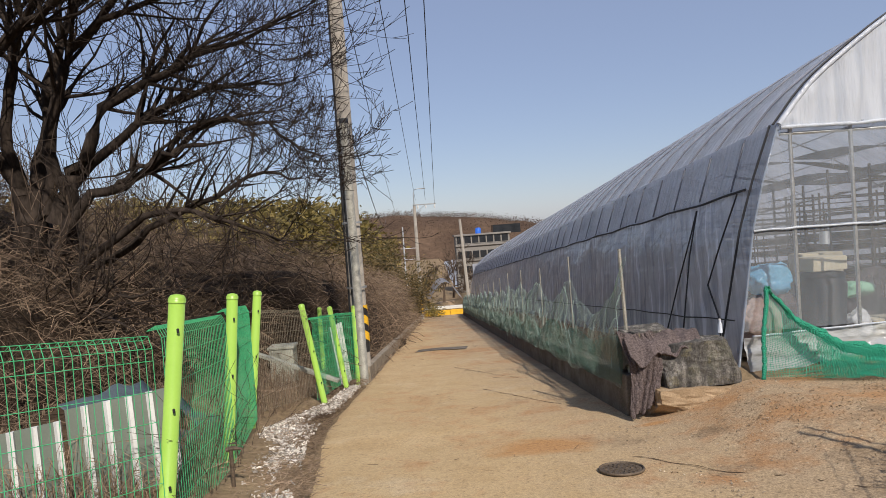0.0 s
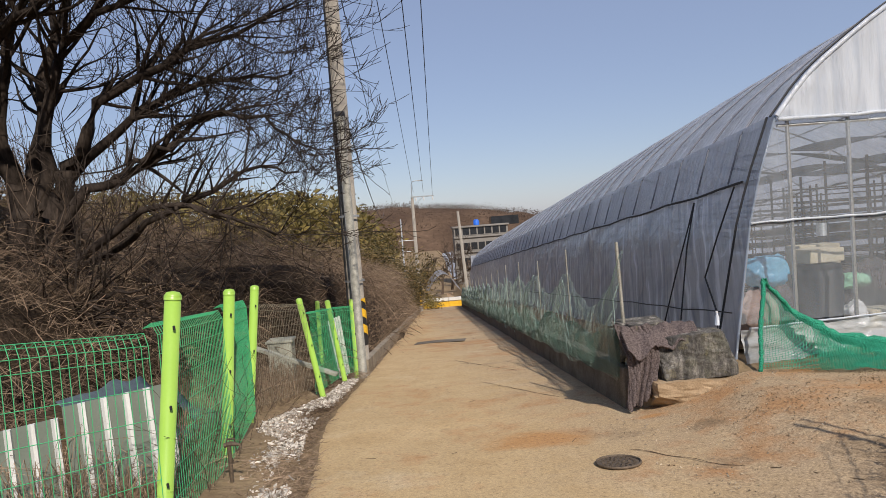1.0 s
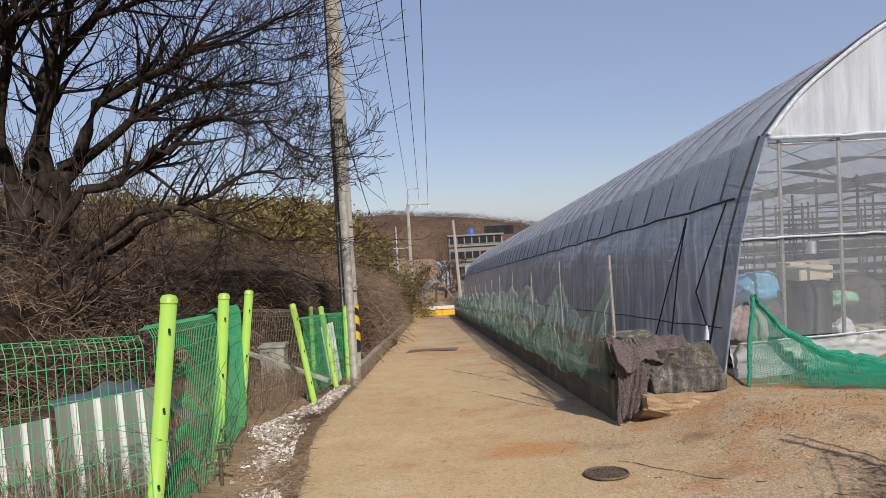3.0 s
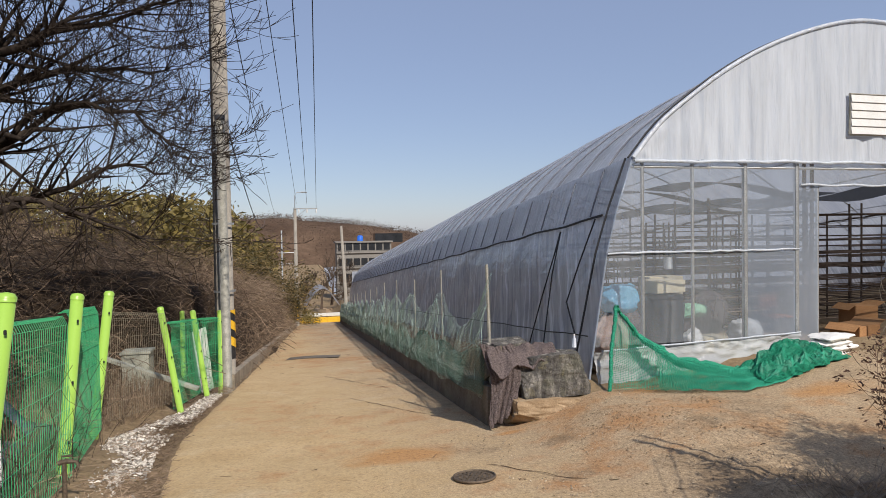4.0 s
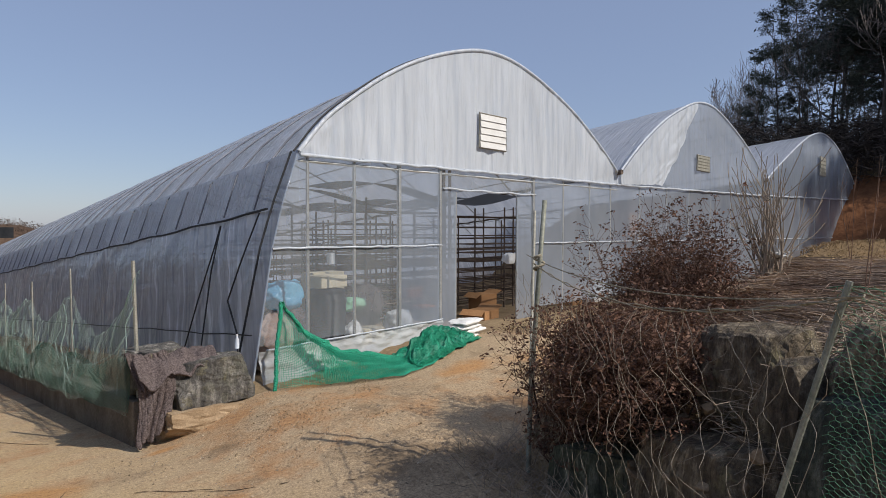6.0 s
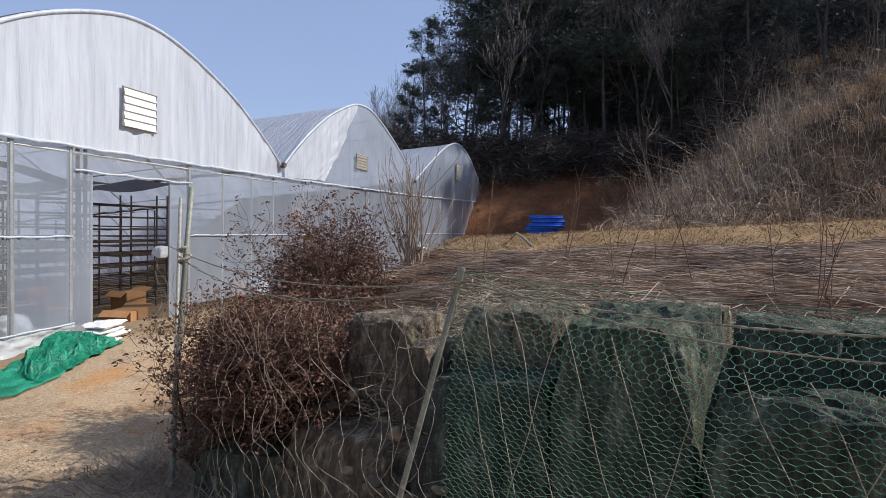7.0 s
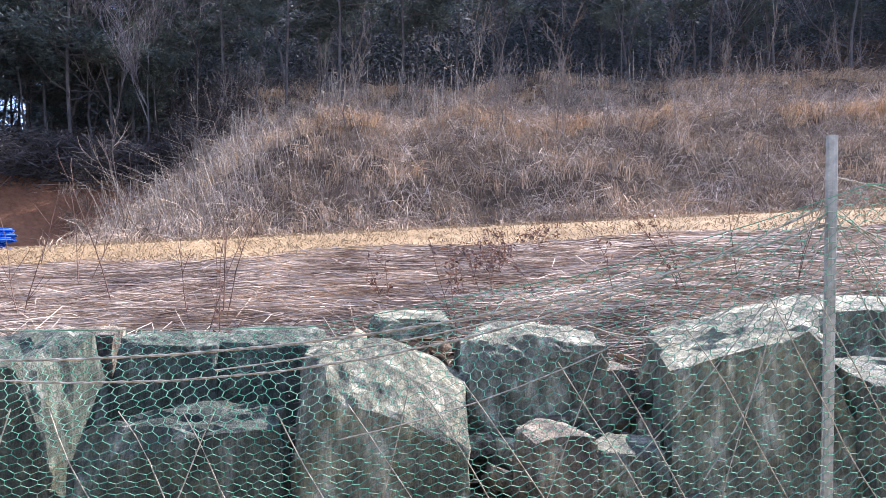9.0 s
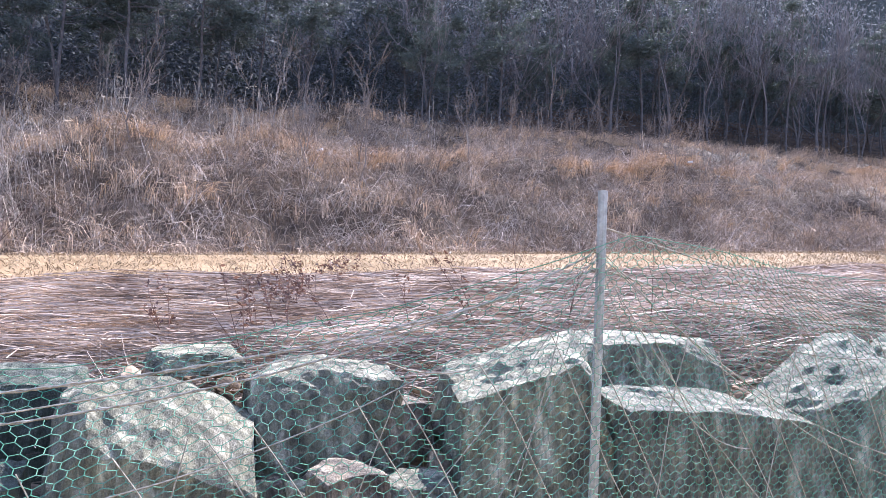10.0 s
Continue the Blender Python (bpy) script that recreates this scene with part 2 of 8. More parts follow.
MAT_POLE = simple("pole_concrete", (0.25, 0.22, 0.18), (0.36, 0.325, 0.275), 1.5, 0.85, 0, 0.2, 50)
MAT_YELLOW = simple("yellow_paint", (0.75, 0.42, 0.02), (0.85, 0.52, 0.04), 4, 0.5)
MAT_BARK = simple("dark_bark", (0.022, 0.017, 0.014), (0.065, 0.05, 0.04), 12, 0.95, 0, 0.6, 40, (1, 1, 0.3))
MAT_TWIG = simple("grey_brown_twigs", (0.055, 0.04, 0.03), (0.13, 0.095, 0.07), 2.0, 0.9, 0, 0.0, 9, None, 0.01, 0.35)
MAT_VINE = simple("dry_vines", (0.045, 0.031, 0.022), (0.25, 0.175, 0.12), 0.7, 0.9, 0, 0.0, 9, None, 0.01, 0.4)
MAT_STRAW = simple("dry_stalks", (0.25, 0.19, 0.14), (0.42, 0.34, 0.26), 1.0, 0.8, 0, 0.0, 12, None, 0.01, 0.4)
MAT_GRASS = simple("dry_grass", (0.235, 0.158, 0.082), (0.41, 0.295, 0.165), 0.8, 0.85, 0, 0.0, 10, None, 0.01, 0.35)
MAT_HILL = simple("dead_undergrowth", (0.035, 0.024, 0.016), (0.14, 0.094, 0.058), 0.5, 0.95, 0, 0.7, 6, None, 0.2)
MAT_LAWN = simple("dormant_lawn", (0.19, 0.122, 0.06), (0.31, 0.21, 0.11), 1.2, 0.95, 0, 0.8, 22, None, 0.03)
MAT_CLAY = simple("red_cut_bank", (0.12, 0.055, 0.028), (0.26, 0.118, 0.057), 0.6, 0.95, 0, 0.6, 5, None, 0.1)
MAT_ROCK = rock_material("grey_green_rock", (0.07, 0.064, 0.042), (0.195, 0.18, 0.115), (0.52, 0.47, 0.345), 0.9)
# green rock, darkened further in colour for the shaded faces behind the mesh
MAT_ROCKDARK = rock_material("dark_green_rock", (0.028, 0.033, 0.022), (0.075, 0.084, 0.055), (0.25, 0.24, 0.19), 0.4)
MAT_STONE = rock_material("pale_brown_rock", (0.065, 0.048, 0.032), (0.165, 0.127, 0.087), (0.44, 0.36, 0.26), 0.7)
MAT_PINE = leafy("pine_needles", (0.04, 0.05, 0.04), (0.09, 0.103, 0.078), 0.35)
MAT_WOODBARK = simple("grey_forest_bark", (0.06, 0.052, 0.047), (0.14, 0.12, 0.105), 3, 0.95, 0, 0.4, 20)
MAT_WOODTWIG = simple("grey_forest_twigs", (0.11, 0.092, 0.084), (0.24, 0.205, 0.185), 1.0, 0.9, 0, 0.0, 9, None, 0.01, 0.35)
MAT_FARPINE = leafy("sunlit_conifers", (0.08, 0.068, 0.02), (0.28, 0.208, 0.055), 0.25)
MAT_BAMBOO = leafy("bamboo_leaves", (0.035, 0.036, 0.012), (0.26, 0.175, 0.065), 0.3)
MAT_FARWOOD = simple("far_bare_woods", (0.075, 0.048, 0.033), (0.145, 0.095, 0.063), 0.06, 0.95, 0, 0.5, 0.5, None, 1.0, 0.25)
MAT_FARTOPS = leafy("far_treetops", (0.09, 0.06, 0.042), (0.19, 0.13, 0.09), 0.5)
MAT_SHRUBLEAF = leafy("maroon_leaves", (0.05, 0.025, 0.018), (0.20, 0.10, 0.06), 0.25)
MAT_NETGREEN = simple("emerald_net", (0.008, 0.23, 0.13), (0.022, 0.34, 0.20), 5, 0.55, 0, 0.1)
MAT_NETPALE = simple("pale_green_net", (0.19, 0.285, 0.245), (0.43, 0.52, 0.465), 2, 0.7, 0, 0.0)
MAT_CHICKEN = simple("green_coated_wire", (0.038, 0.155, 0.086), (0.185, 0.315, 0.20), 9, 0.9, 0, 0.0)
MAT_OLDWIRE = simple("bleached_twine", (0.19, 0.17, 0.12), (0.42, 0.37, 0.28), 30, 0.95, 0, 0.0)
MAT_CLOTH = simple("brown_shade_cloth", (0.07, 0.053, 0.05), (0.26, 0.21, 0.20), 55, 0.95, 0, 1.0, 90, None, 0.02)
MAT_TARP = simple("blue_tarp", (0.01, 0.09, 0.5), (0.02, 0.16, 0.65), 4, 0.45)
MAT_CARD = simple("cardboard", (0.36, 0.19, 0.09), (0.45, 0.25, 0.12), 3, 0.9)
MAT_WHITE = simple("white_sack", (0.68, 0.67, 0.64), (0.80, 0.79, 0.77), 5, 0.6, 0, 0.2, 60, None, 0.01, 0, 0.3)
MAT_SHELL = simple("white_shells", (0.33, 0.29, 0.24), (0.72, 0.67, 0.60), 6, 0.8, 0, 0.2, 40, None, 0.01, 0.45)
MAT_PANEL = simple("grey_green_sheet", (0.14, 0.165, 0.135), (0.18, 0.205, 0.17), 2, 0.45, 0, 0.1, 60, None, 0.01, 0, 0.25)
MAT_PANELW = simple("white_sheet", (0.62, 0.62, 0.58), (0.74, 0.74, 0.71), 2, 0.45, 0, 0.1, 60, None, 0.01, 0, 0.25)
MAT_BLUEBAG = simple("blue_plastic_bag", (0.10, 0.33, 0.52), (0.2, 0.5, 0.68), 4, 0.35)
MAT_IRON = simple("cast_iron", (0.10, 0.078, 0.058), (0.19, 0.145, 0.105), 15, 0.7, 0.4, 0.3)
MAT_DARK = simple("dark_soil_floor", (0.05, 0.035, 0.025), (0.12, 0.08, 0.05), 1, 0.95, 0, 0.4, 12)
# the shadow on the building's front is part of this darker grey
MAT_BLDG = simple("shaded_facade", (0.22, 0.205, 0.185), (0.30, 0.28, 0.255), 0.3, 0.9)
MAT_DARKGLASS = simple("dark_window", (0.02, 0.022, 0.025), (0.04, 0.042, 0.045), 1, 0.15)
MAT_STAKE = simple("old_pipe", (0.26, 0.25, 0.21), (0.42, 0.40, 0.34), 10, 0.6, 0.4, 0.2, 60)
MAT_FOAM = simple("orange_plastic", (0.55, 0.16, 0.03), (0.65, 0.22, 0.05), 3, 0.5)

# ---- mesh tools ----
def ss(a, b, x):
    k = min(1.0, max(0.0, (x - a) / (b - a)))
    return k * k * (3 - 2 * k)


def mesh_of(name, verts, faces, mat, smooth=False):
    me = bpy.data.meshes.new(name)
    me.from_pydata([tuple(v) for v in verts] if not isinstance(verts, list) else verts, [], faces)
    me.materials.append(mat)
    if smooth:
        me.polygons.foreach_set("use_smooth", [True] * len(me.polygons))
    me.update()
    return me


def thing(name, label, category, group="", kind="", at=(0, 0, 0)):
    ob = new(name)
    ob.empty_display_size = 0.2
    ob.location = at
    return tagged(ob, label, category, group, kind)


def under(ob, parent):
    ob.parent = parent
    return ob


def part(name, data, mat, parent=None, label="", smooth=False):
    """Links a bmesh, or (verts, faces), as one mesh object under a thing or a part."""
    if isinstance(data, bmesh.types.BMesh):
        me = bpy.data.meshes.new(name)
        data.to_mesh(me)
        data.free()
        me.materials.append(mat)
        if smooth:
            me.polygons.foreach_set("use_smooth", [True] * len(me.polygons))
    elif isinstance(data, bpy.types.Mesh):
        me = data
    else:
        me = mesh_of(name, data[0], data[1], mat, smooth)
    ob = new(name, me)
    if parent is not None:
        ob.parent = parent
    return tagged(ob, label)


def sticks(p0, p1, r0, r1=None, sides=3):
    """Straight tapered rods, many at once."""
    p0, p1 = np.asarray(p0, float), np.asarray(p1, float)
    n = len(p0)
    r0 = np.broadcast_to(np.asarray(r0, float), (n,))
    r1 = r0 if r1 is None else np.broadcast_to(np.asarray(r1, float), (n,))
    d = p1 - p0
    d /= np.maximum(np.linalg.norm(d, axis=1, keepdims=True), 1e-9)
    ref = np.where(np.abs(d[:, 2:3]) > 0.9, np.array([[1.0, 0, 0]]), np.array([[0, 0, 1.0]]))
    u = np.cross(d, ref)
    u /= np.maximum(np.linalg.norm(u, axis=1, keepdims=True), 1e-9)
    w = np.cross(d, u)
    vs = np.zeros((n, 2 * sides, 3))
    for k in range(sides):
        a = 2 * math.pi * k / sides
        o = u * math.cos(a) + w * math.sin(a)
        vs[:, k] = p0 + o * r0[:, None]
        vs[:, sides + k] = p1 + o * r1[:, None]
    base = (np.arange(n) * 2 * sides)[:, None, None]
    f = np.array([[k, (k + 1) % sides, sides + (k + 1) % sides, sides + k] for k in range(sides)])[None]
    return vs.reshape(-1, 3).tolist(), (base + f).reshape(-1, 4).tolist()


def blades(p0, p1, p2, w):
    """Bent grass blades and split stalks, many at once: root, bend and tip."""
    p0, p1, p2 = (np.asarray(p, float) for p in (p0, p1, p2))
    n = len(p0)
    w = np.broadcast_to(np.asarray(w, float), (n,))[:, None]
    rg = np.random.default_rng(n)
    side = np.cross(p2 - p0 + 1e-6, rg.normal(0, 1, (n, 3)))
    side /= np.maximum(np.linalg.norm(side, axis=1, keepdims=True), 1e-9)
    V = np.stack([p0 - side * w, p0 + side * w, p1 + side * w * 0.9, p1 - side * w * 0.9, p2], axis=1).reshape(-1, 3)
    F = []
    for k in range(0, 5 * n, 5):
        F.append((k, k + 1, k + 2, k + 3))
        F.append((k + 3, k + 2, k + 4))
    return V.tolist(), F


def tube(paths, sides=6, caps=True):
    """Bent rods: each path is a list of (point, radius)."""
    V, F = [], []
    for path in paths:
        pts = [Vector(p) for p, _ in path]
        b0 = len(V)
        for i, (p, r) in enumerate(path):
            d = (pts[min(i + 1, len(pts) - 1)] - pts[max(i - 1, 0)])
            d = d.normalized() if d.length > 1e-9 else Vector((0, 0, 1))
            ref = Vector((1, 0, 0)) if abs(d.z) > 0.9 else Vector((0, 0, 1))
            u = d.cross(ref).normalized()
            w = d.cross(u)
            for k in range(sides):
                a = 2 * math.pi * k / sides
                V.append(tuple(pts[i] + (u * math.cos(a) + w * math.sin(a)) * r))
        for i in range(len(path) - 1):
            for k in range(sides):
                k2 = (k + 1) % sides
                a = b0 + i * sides
                F.append((a + k, a + k2, a + sides + k2, a + sides + k))
        if caps:
            F.append(tuple(b0 + k for k in range(sides)))
            F.append(tuple(b0 + (len(path) - 1) * sides + k for k in range(sides)))
    return V, F


def join(*datas):
    V, F = [], []
    for v, f in datas:
        o = len(V)
        V += list(v)
        F += [tuple(i + o for i in q) for q in f]
    return V, F


def box(cx, cy, cz, sx, sy, sz, bevel=0.0, rot=None):
    bm = bmesh.new()
    bmesh.ops.create_cube(bm, size=1)
    bmesh.ops.scale(bm, vec=(sx, sy, sz), verts=bm.verts)
    if bevel:
        bmesh.ops.bevel(bm, geom=bm.edges[:], offset=bevel, segments=2, affect='EDGES')
    if rot:
        bmesh.ops.rotate(bm, matrix=Euler([radians(a) for a in rot]).to_matrix(), verts=bm.verts)
    bmesh.ops.translate(bm, vec=(cx, cy, cz), verts=bm.verts)
    return bm


def sheet(nu, nv, fn):
    """A grid surface: fn(u, v) gives the point, u and v from 0 to 1."""
    V = [tuple(fn(i / nu, j / nv)) for j in range(nv + 1) for i in range(nu + 1)]
    F = [(j * (nu + 1) + i, j * (nu + 1) + i + 1, (j + 1) * (nu + 1) + i + 1, (j + 1) * (nu + 1) + i)
         for j in range(nv) for i in range(nu)]
    return V, F


def lattice(nu, nv, fn, r, diamond=False, drop=0.0, rng=None):
    """A net of thin cords on the surface fn(u, v)."""
    P = np.array([[fn(i / nu, j / nv) for i in range(nu + 1)] for j in range(nv + 1)], float)
    a, b = [], []
    if diamond:
        a += [P[:-1, :-1].reshape(-1, 3), P[:-1, 1:].reshape(-1, 3)]
        b += [P[1:, 1:].reshape(-1, 3), P[1:, :-1].reshape(-1, 3)]
    else:
        a += [P[:, :-1].reshape(-1, 3), P[:-1].reshape(-1, 3)]
        b += [P[:, 1:].reshape(-1, 3), P[1:].reshape(-1, 3)]
    a, b = np.concatenate(a), np.concatenate(b)
    if drop and rng is not None:
        keep = rng.random(len(a)) > drop
        a, b = a[keep], b[keep]
    return sticks(a, b, r)


def hexnet(width, height, cell, fn, r):
    """Hexagonal wire mesh in (u, v) metres, laid onto a surface by fn."""
    hx, hy = cell, cell * 0.866 * 2
    a, b = [], []
    row_h = cell * 0.47
    nx, ny = int(width / cell), int(height / row_h)
    for j in range(ny):
        off = 0.5 * cell * (j % 2)
        for i in range(nx):
            x, y = i * cell + off, j * row_h
            a.append((x, y)), b.append((x + cell / 2, y + row_h * 0.45))
            a.append((x + cell / 2, y + row_h * 0.45)), b.append((x + cell, y))
            a.append((x + cell / 2, y + row_h * 0.45)), b.append((x + cell / 2, y + row_h))
    def bent(p):
        k = Vector((p[0] * 9, p[1] * 9, 1))
        j = Vector((p[0] * 2.2, p[1] * 2.2, 6))
        return fn(p[0] + 0.013 * noise.noise(k) + 0.03 * noise.noise(j) + 0.05 * p[1], p[1] + 0.012 * noise.noise(k * 1.3 + Vector((5, 0, 0))) + 0.02 * noise.noise(j * 1.4))
    A = np.array([bent(p) for p in a])
    B = np.array([bent(p) for p in b])
    return sticks(A, B, r, None, 3)


def rock_mesh(size, seed, detail=3, flat=0.35, strata=0.0, chips=17, cut=(0.80, 1.16)):
    """A quarried boulder: a chipped block with uneven faces."""
    rng = random.Random(seed)
    bm = bmesh.new()
    bmesh.ops.create_cube(bm, size=2)
    bmesh.ops.subdivide_edges(bm, edges=bm.edges[:], cuts=2 ** detail - 1, use_grid_fill=True)
    planes = []
    for _ in range(chips):
        n = Vector((rng.gauss(0, 1), rng.gauss(0, 1), rng.gauss(0, 0.8))).normalized()
        planes.append((n, rng.uniform(*cut)))
    grain = Vector((rng.gauss(0, 0.5), rng.gauss(0, 0.5), 1)).normalized()
    sh = Vector((rng.uniform(-9, 9), rng.uniform(-9, 9), rng.uniform(-9, 9)))
    for v in bm.verts:
        p = v.co.copy()
        p = p * (1 - flat) + p.normalized() * 1.15 * flat
        for n, dd in planes:
            k = p.dot(n) - dd
            if k > 0:
                p -= n * k * 0.92
        q = p * 1.3 + sh
        p += p.normalized() * (noise.noise(q) * 0.06 + noise.noise(q * 3.1) * 0.045 + noise.noise(q * 8) * 0.028)
        if strata:
            p += Vector((1, 1, 0)) * strata * noise.noise(Vector((q.z * 6, 0, 3)))
            # flakes broken off in steps across the grain, and split lines
            step = q.dot(grain) * 3.2 + 0.8 * noise.noise(q * 1.7)
            p -= p.normalized() * 0.016 * (step - math.floor(step))
            p -= p.normalized() * 0.035 * max(0.0, 1 - abs(noise.noise(q * 1.0 + Vector((7, 3, 1)))) * 14)
        v.co = Vector((p.x * size[0] / 2, p.y * size[1] / 2, p.z * size[2] / 2))
    return bm


# ---- the lie of the land ----
NETP, NETD, NETQ = (2.58, 1.78), (-0.46, -0.888), (0.888, -0.46)


def sq(x, y):
    """Along the wire fence, southwards, and away from it, up the bank."""
    dx, dy = x - NETP[0], y - NETP[1]
    return dx * NETD[0] + dy * NETD[1], dx * NETQ[0] + dy * NETQ[1]


def from_sq(s, q):
    return NETP[0] + s * NETD[0] + q * NETQ[0], NETP[1] + s * NETD[1] + q * NETQ[1]


def lane_z(y):
    if y > 62:
        return 0.067 - 0.112 * 62 - 1.5 * (1 - math.exp(-(y - 62) * 0.0746))
    if y < -3:
        return 0.067 + 0.336 + 0.8 * (1 - math.exp((y + 3) * 0.14))
    return 0.067 - 0.112 * y


def yard_z(x, y):
    up = 0.36 * ss(2.75, 4.1, x) + 0.24 * ss(4.2, 7.5, x)
    z = lane_z(y) + up * ss(3.0, 7.5, y)
    return z


WALLX = lambda y: 2.72 + 0.0615 * (y - 8) if y > 8 else 2.72
BED = [(0.45, 0.05), (0.9, 0.42), (1.3, 0.74), (1.75, 1.0), (3.0, 1.24), (5.0, 1.46), (6.4, 1.66), (7.2, 1.68), (9.5, 1.5), (12.0, 1.5),
       (13.2, 2.0), (16.0, 3.7), (19.0, 5.25), (20.5, 5.6), (24.0, 5.95), (27.0, 7.4), (30.0, 9.15), (31.5, 9.5), (36, 10.1), (46, 13.5), (60, 21.0), (90, 26.0)]


def lerp_table(tab, x):
    if x <= tab[0][0]:
        return tab[0][1]
    for (a, za), (b, zb) in zip(tab, tab[1:]):
        if x <= b:
            k = (x - a) / (b - a)
            return za + (zb - za) * k
    return tab[-1][1]


def north_hill(x, y):
    z = lerp_table([(25.5, 1.3), (27.0, 2.0), (29.5, 4.2), (33, 5.0), (40, 5.8), (60, 5.5), (90, 2.0)], x + 0.12 * (y - 4))
    return z + 9 * ss(40, 58, x) * ss(6, 0, y)


def cut_edge(y):
    """Where the brush begins above the red cut bank."""
    return lerp_table([(-2.0, 30.1), (0.3, 29.3), (3.7, 28.6), (6.0, 28.0), (14.0, 27.4)], y)


def ground_z(x, y):
    s, q = sq(x, y)
    low = yard_z(x, y) if y < 8 else lane_z(y)
    if x < -0.9:                                   # rough land beside the lane
        low += 0.25 * ss(-1.0, -2.2, x) + 1.2 * ss(-4.0, -9.0, x) * ss(4, 14, y)
        low += 0.15 * noise.noise(Vector((x * 0.6, y * 0.6, 2)))
    if y >= 8 and x > 3.2:                         # level strip and greenhouse floor
        k = ss(3.2, 3.6, x - (WALLX(y) - 2.72))
        low = low * (1 - k) + (-0.35 - 0.093 * (y - 8) + 0.22 * ss(4.2, 7, x)) * k
    if q > 0.3:
        rise = 0.06 * (s - 1.56)
        bed = lerp_table(BED[:10], q) + rise
        hill = lerp_table(BED, q) + rise
        hn = north_hill(x, y)
        k = ss(1.5, -6.0, y)
        lump = 0.75 * noise.noise(Vector((x * 0.33, y * 0.33, 8))) + 0.40 * noise.noise(Vector((x * 0.8, y * 0.8, 3)))
        body = bed + (hill + lump * ss(12, 15, q) - bed) * k if q > 12 else bed
        body += 0.30 * ss(13, 17, q) * (1 - k)
        if q > 12:
            body = max(body, min(hn, hill + 40) if x > 24 else body)
        edge = ss(4.6, 3.2, y) if x < 9 else ss(5.6, 3.6, y)
        if x > 24:
            edge = max(edge, ss(24, 27, x) * ss(26, 14, y))
        face = ss(0.3, 0.6, q)
        low = low + (body - low) * edge * face
    return low

# ---- ground ----
def axis(lo, hi, fine_lo, fine_hi, step):
    xs = list(np.arange(fine_lo, fine_hi + 1e-6, step))
    st = step
    while xs[-1] < hi:
        st *= 1.18
        xs.append(xs[-1] + st)
    st = step
    while xs[0] > lo:
        st *= 1.18
        xs.insert(0, xs[0] - st)
    return xs


def build_ground():
    gx, gy = axis(-1500, 1500, -6, 34, 0.5), axis(-1500, 1500, -34, 24, 0.5)
    V, F, M = [], [], []
    for y in gy:
        for x in gx:
            z = ground_z(x, y)
            if -1.0 < x < 12 and y < 90:
                z -= 0.05 if x < 2.5 or (y < 7.9 and sq(x, y)[1] < 0) else 0.0
            if y > 8 and WALLX(y) - 0.4 < x < WALLX(y) + 0.1:
                z = lane_z(y) - 0.05
            V.append((x, y, z))
    nx = len(gx)
    for j in range(len(gy) - 1):
        for i in range(nx - 1):
            a = j * nx + i
            F.append((a, a + 1, a + nx + 1, a + nx))
            cx, cy = (gx[i] + gx[i + 1]) / 2, (gy[j] + gy[j + 1]) / 2
            s, q = sq(cx, cy)
            m = 0
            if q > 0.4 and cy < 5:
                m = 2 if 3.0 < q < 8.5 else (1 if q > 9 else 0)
            if 24.5 < cx < cut_edge(cy) + 0.6 and -3.5 < cy < 16:
                m = 3
            elif cx > 30 and cy < 40:
                m = 1
            M.append(m)
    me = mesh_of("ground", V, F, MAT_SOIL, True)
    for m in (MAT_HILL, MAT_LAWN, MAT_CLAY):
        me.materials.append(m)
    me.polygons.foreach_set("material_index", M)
    tagged(new("ground", me), "dry soil, dormant lawn and brown undergrowth on rising ground", "ground", kind="structure")


build_ground()


def lane_left(y):
    return lerp_table([(-9, -1.6), (3, -0.55), (6.6, -0.63), (8.1, -0.8), (10, -0.75), (13.2, -0.5), (21, -0.02), (54, 2.0), (85, 3.6)], y)


def lane_right(y):
    if y > 8.005:
        return WALLX(y) + 0.02
    s = 1.43 + 0.50 * (y + 0.67)
    return max(s + 0.15 + 12 * ss(3.9, 6.6, y), 0.9)


def build_road():
    V, F = [], []
    for ys, n in ((np.arange(-9, 8.01, 0.25), 70), (np.concatenate([[7.97], np.arange(8.02, 30, 0.4), np.arange(30, 86, 2)]), 24)):
        base = len(V)
        for y in ys:
            e = y if n == 70 else max(y, 8.02)
            a, b = lane_left(e), lane_right(e)
            for i in range(n + 1):
                x = a + (b - a) * i / n
                wob = 0.02 * noise.noise(Vector((x * 0.9, y * 0.9, 5))) + 0.006 * noise.noise(Vector((x * 5, y * 5, 1)))
                edge = 0.0 if 0 < i else -0.03
                V.append((x + (0.07 * noise.noise(Vector((0, y * 1.7, 9))) if i == 0 else 0), y, (yard_z(x, y) if n == 70 else lane_z(e)) + 0.015 + wob + edge))
        for j in range(len(ys) - 1):
            for i in range(n):
                k = base + j * (n + 1) + i
                F.append((k, k + 1, k + n + 2, k + n + 1))
    tagged(new("road", mesh_of("road", V, F, MAT_ROAD, True)), "dusty tan concrete lane with clay stains and a gravelly yard", "road", kind="structure")


build_road()

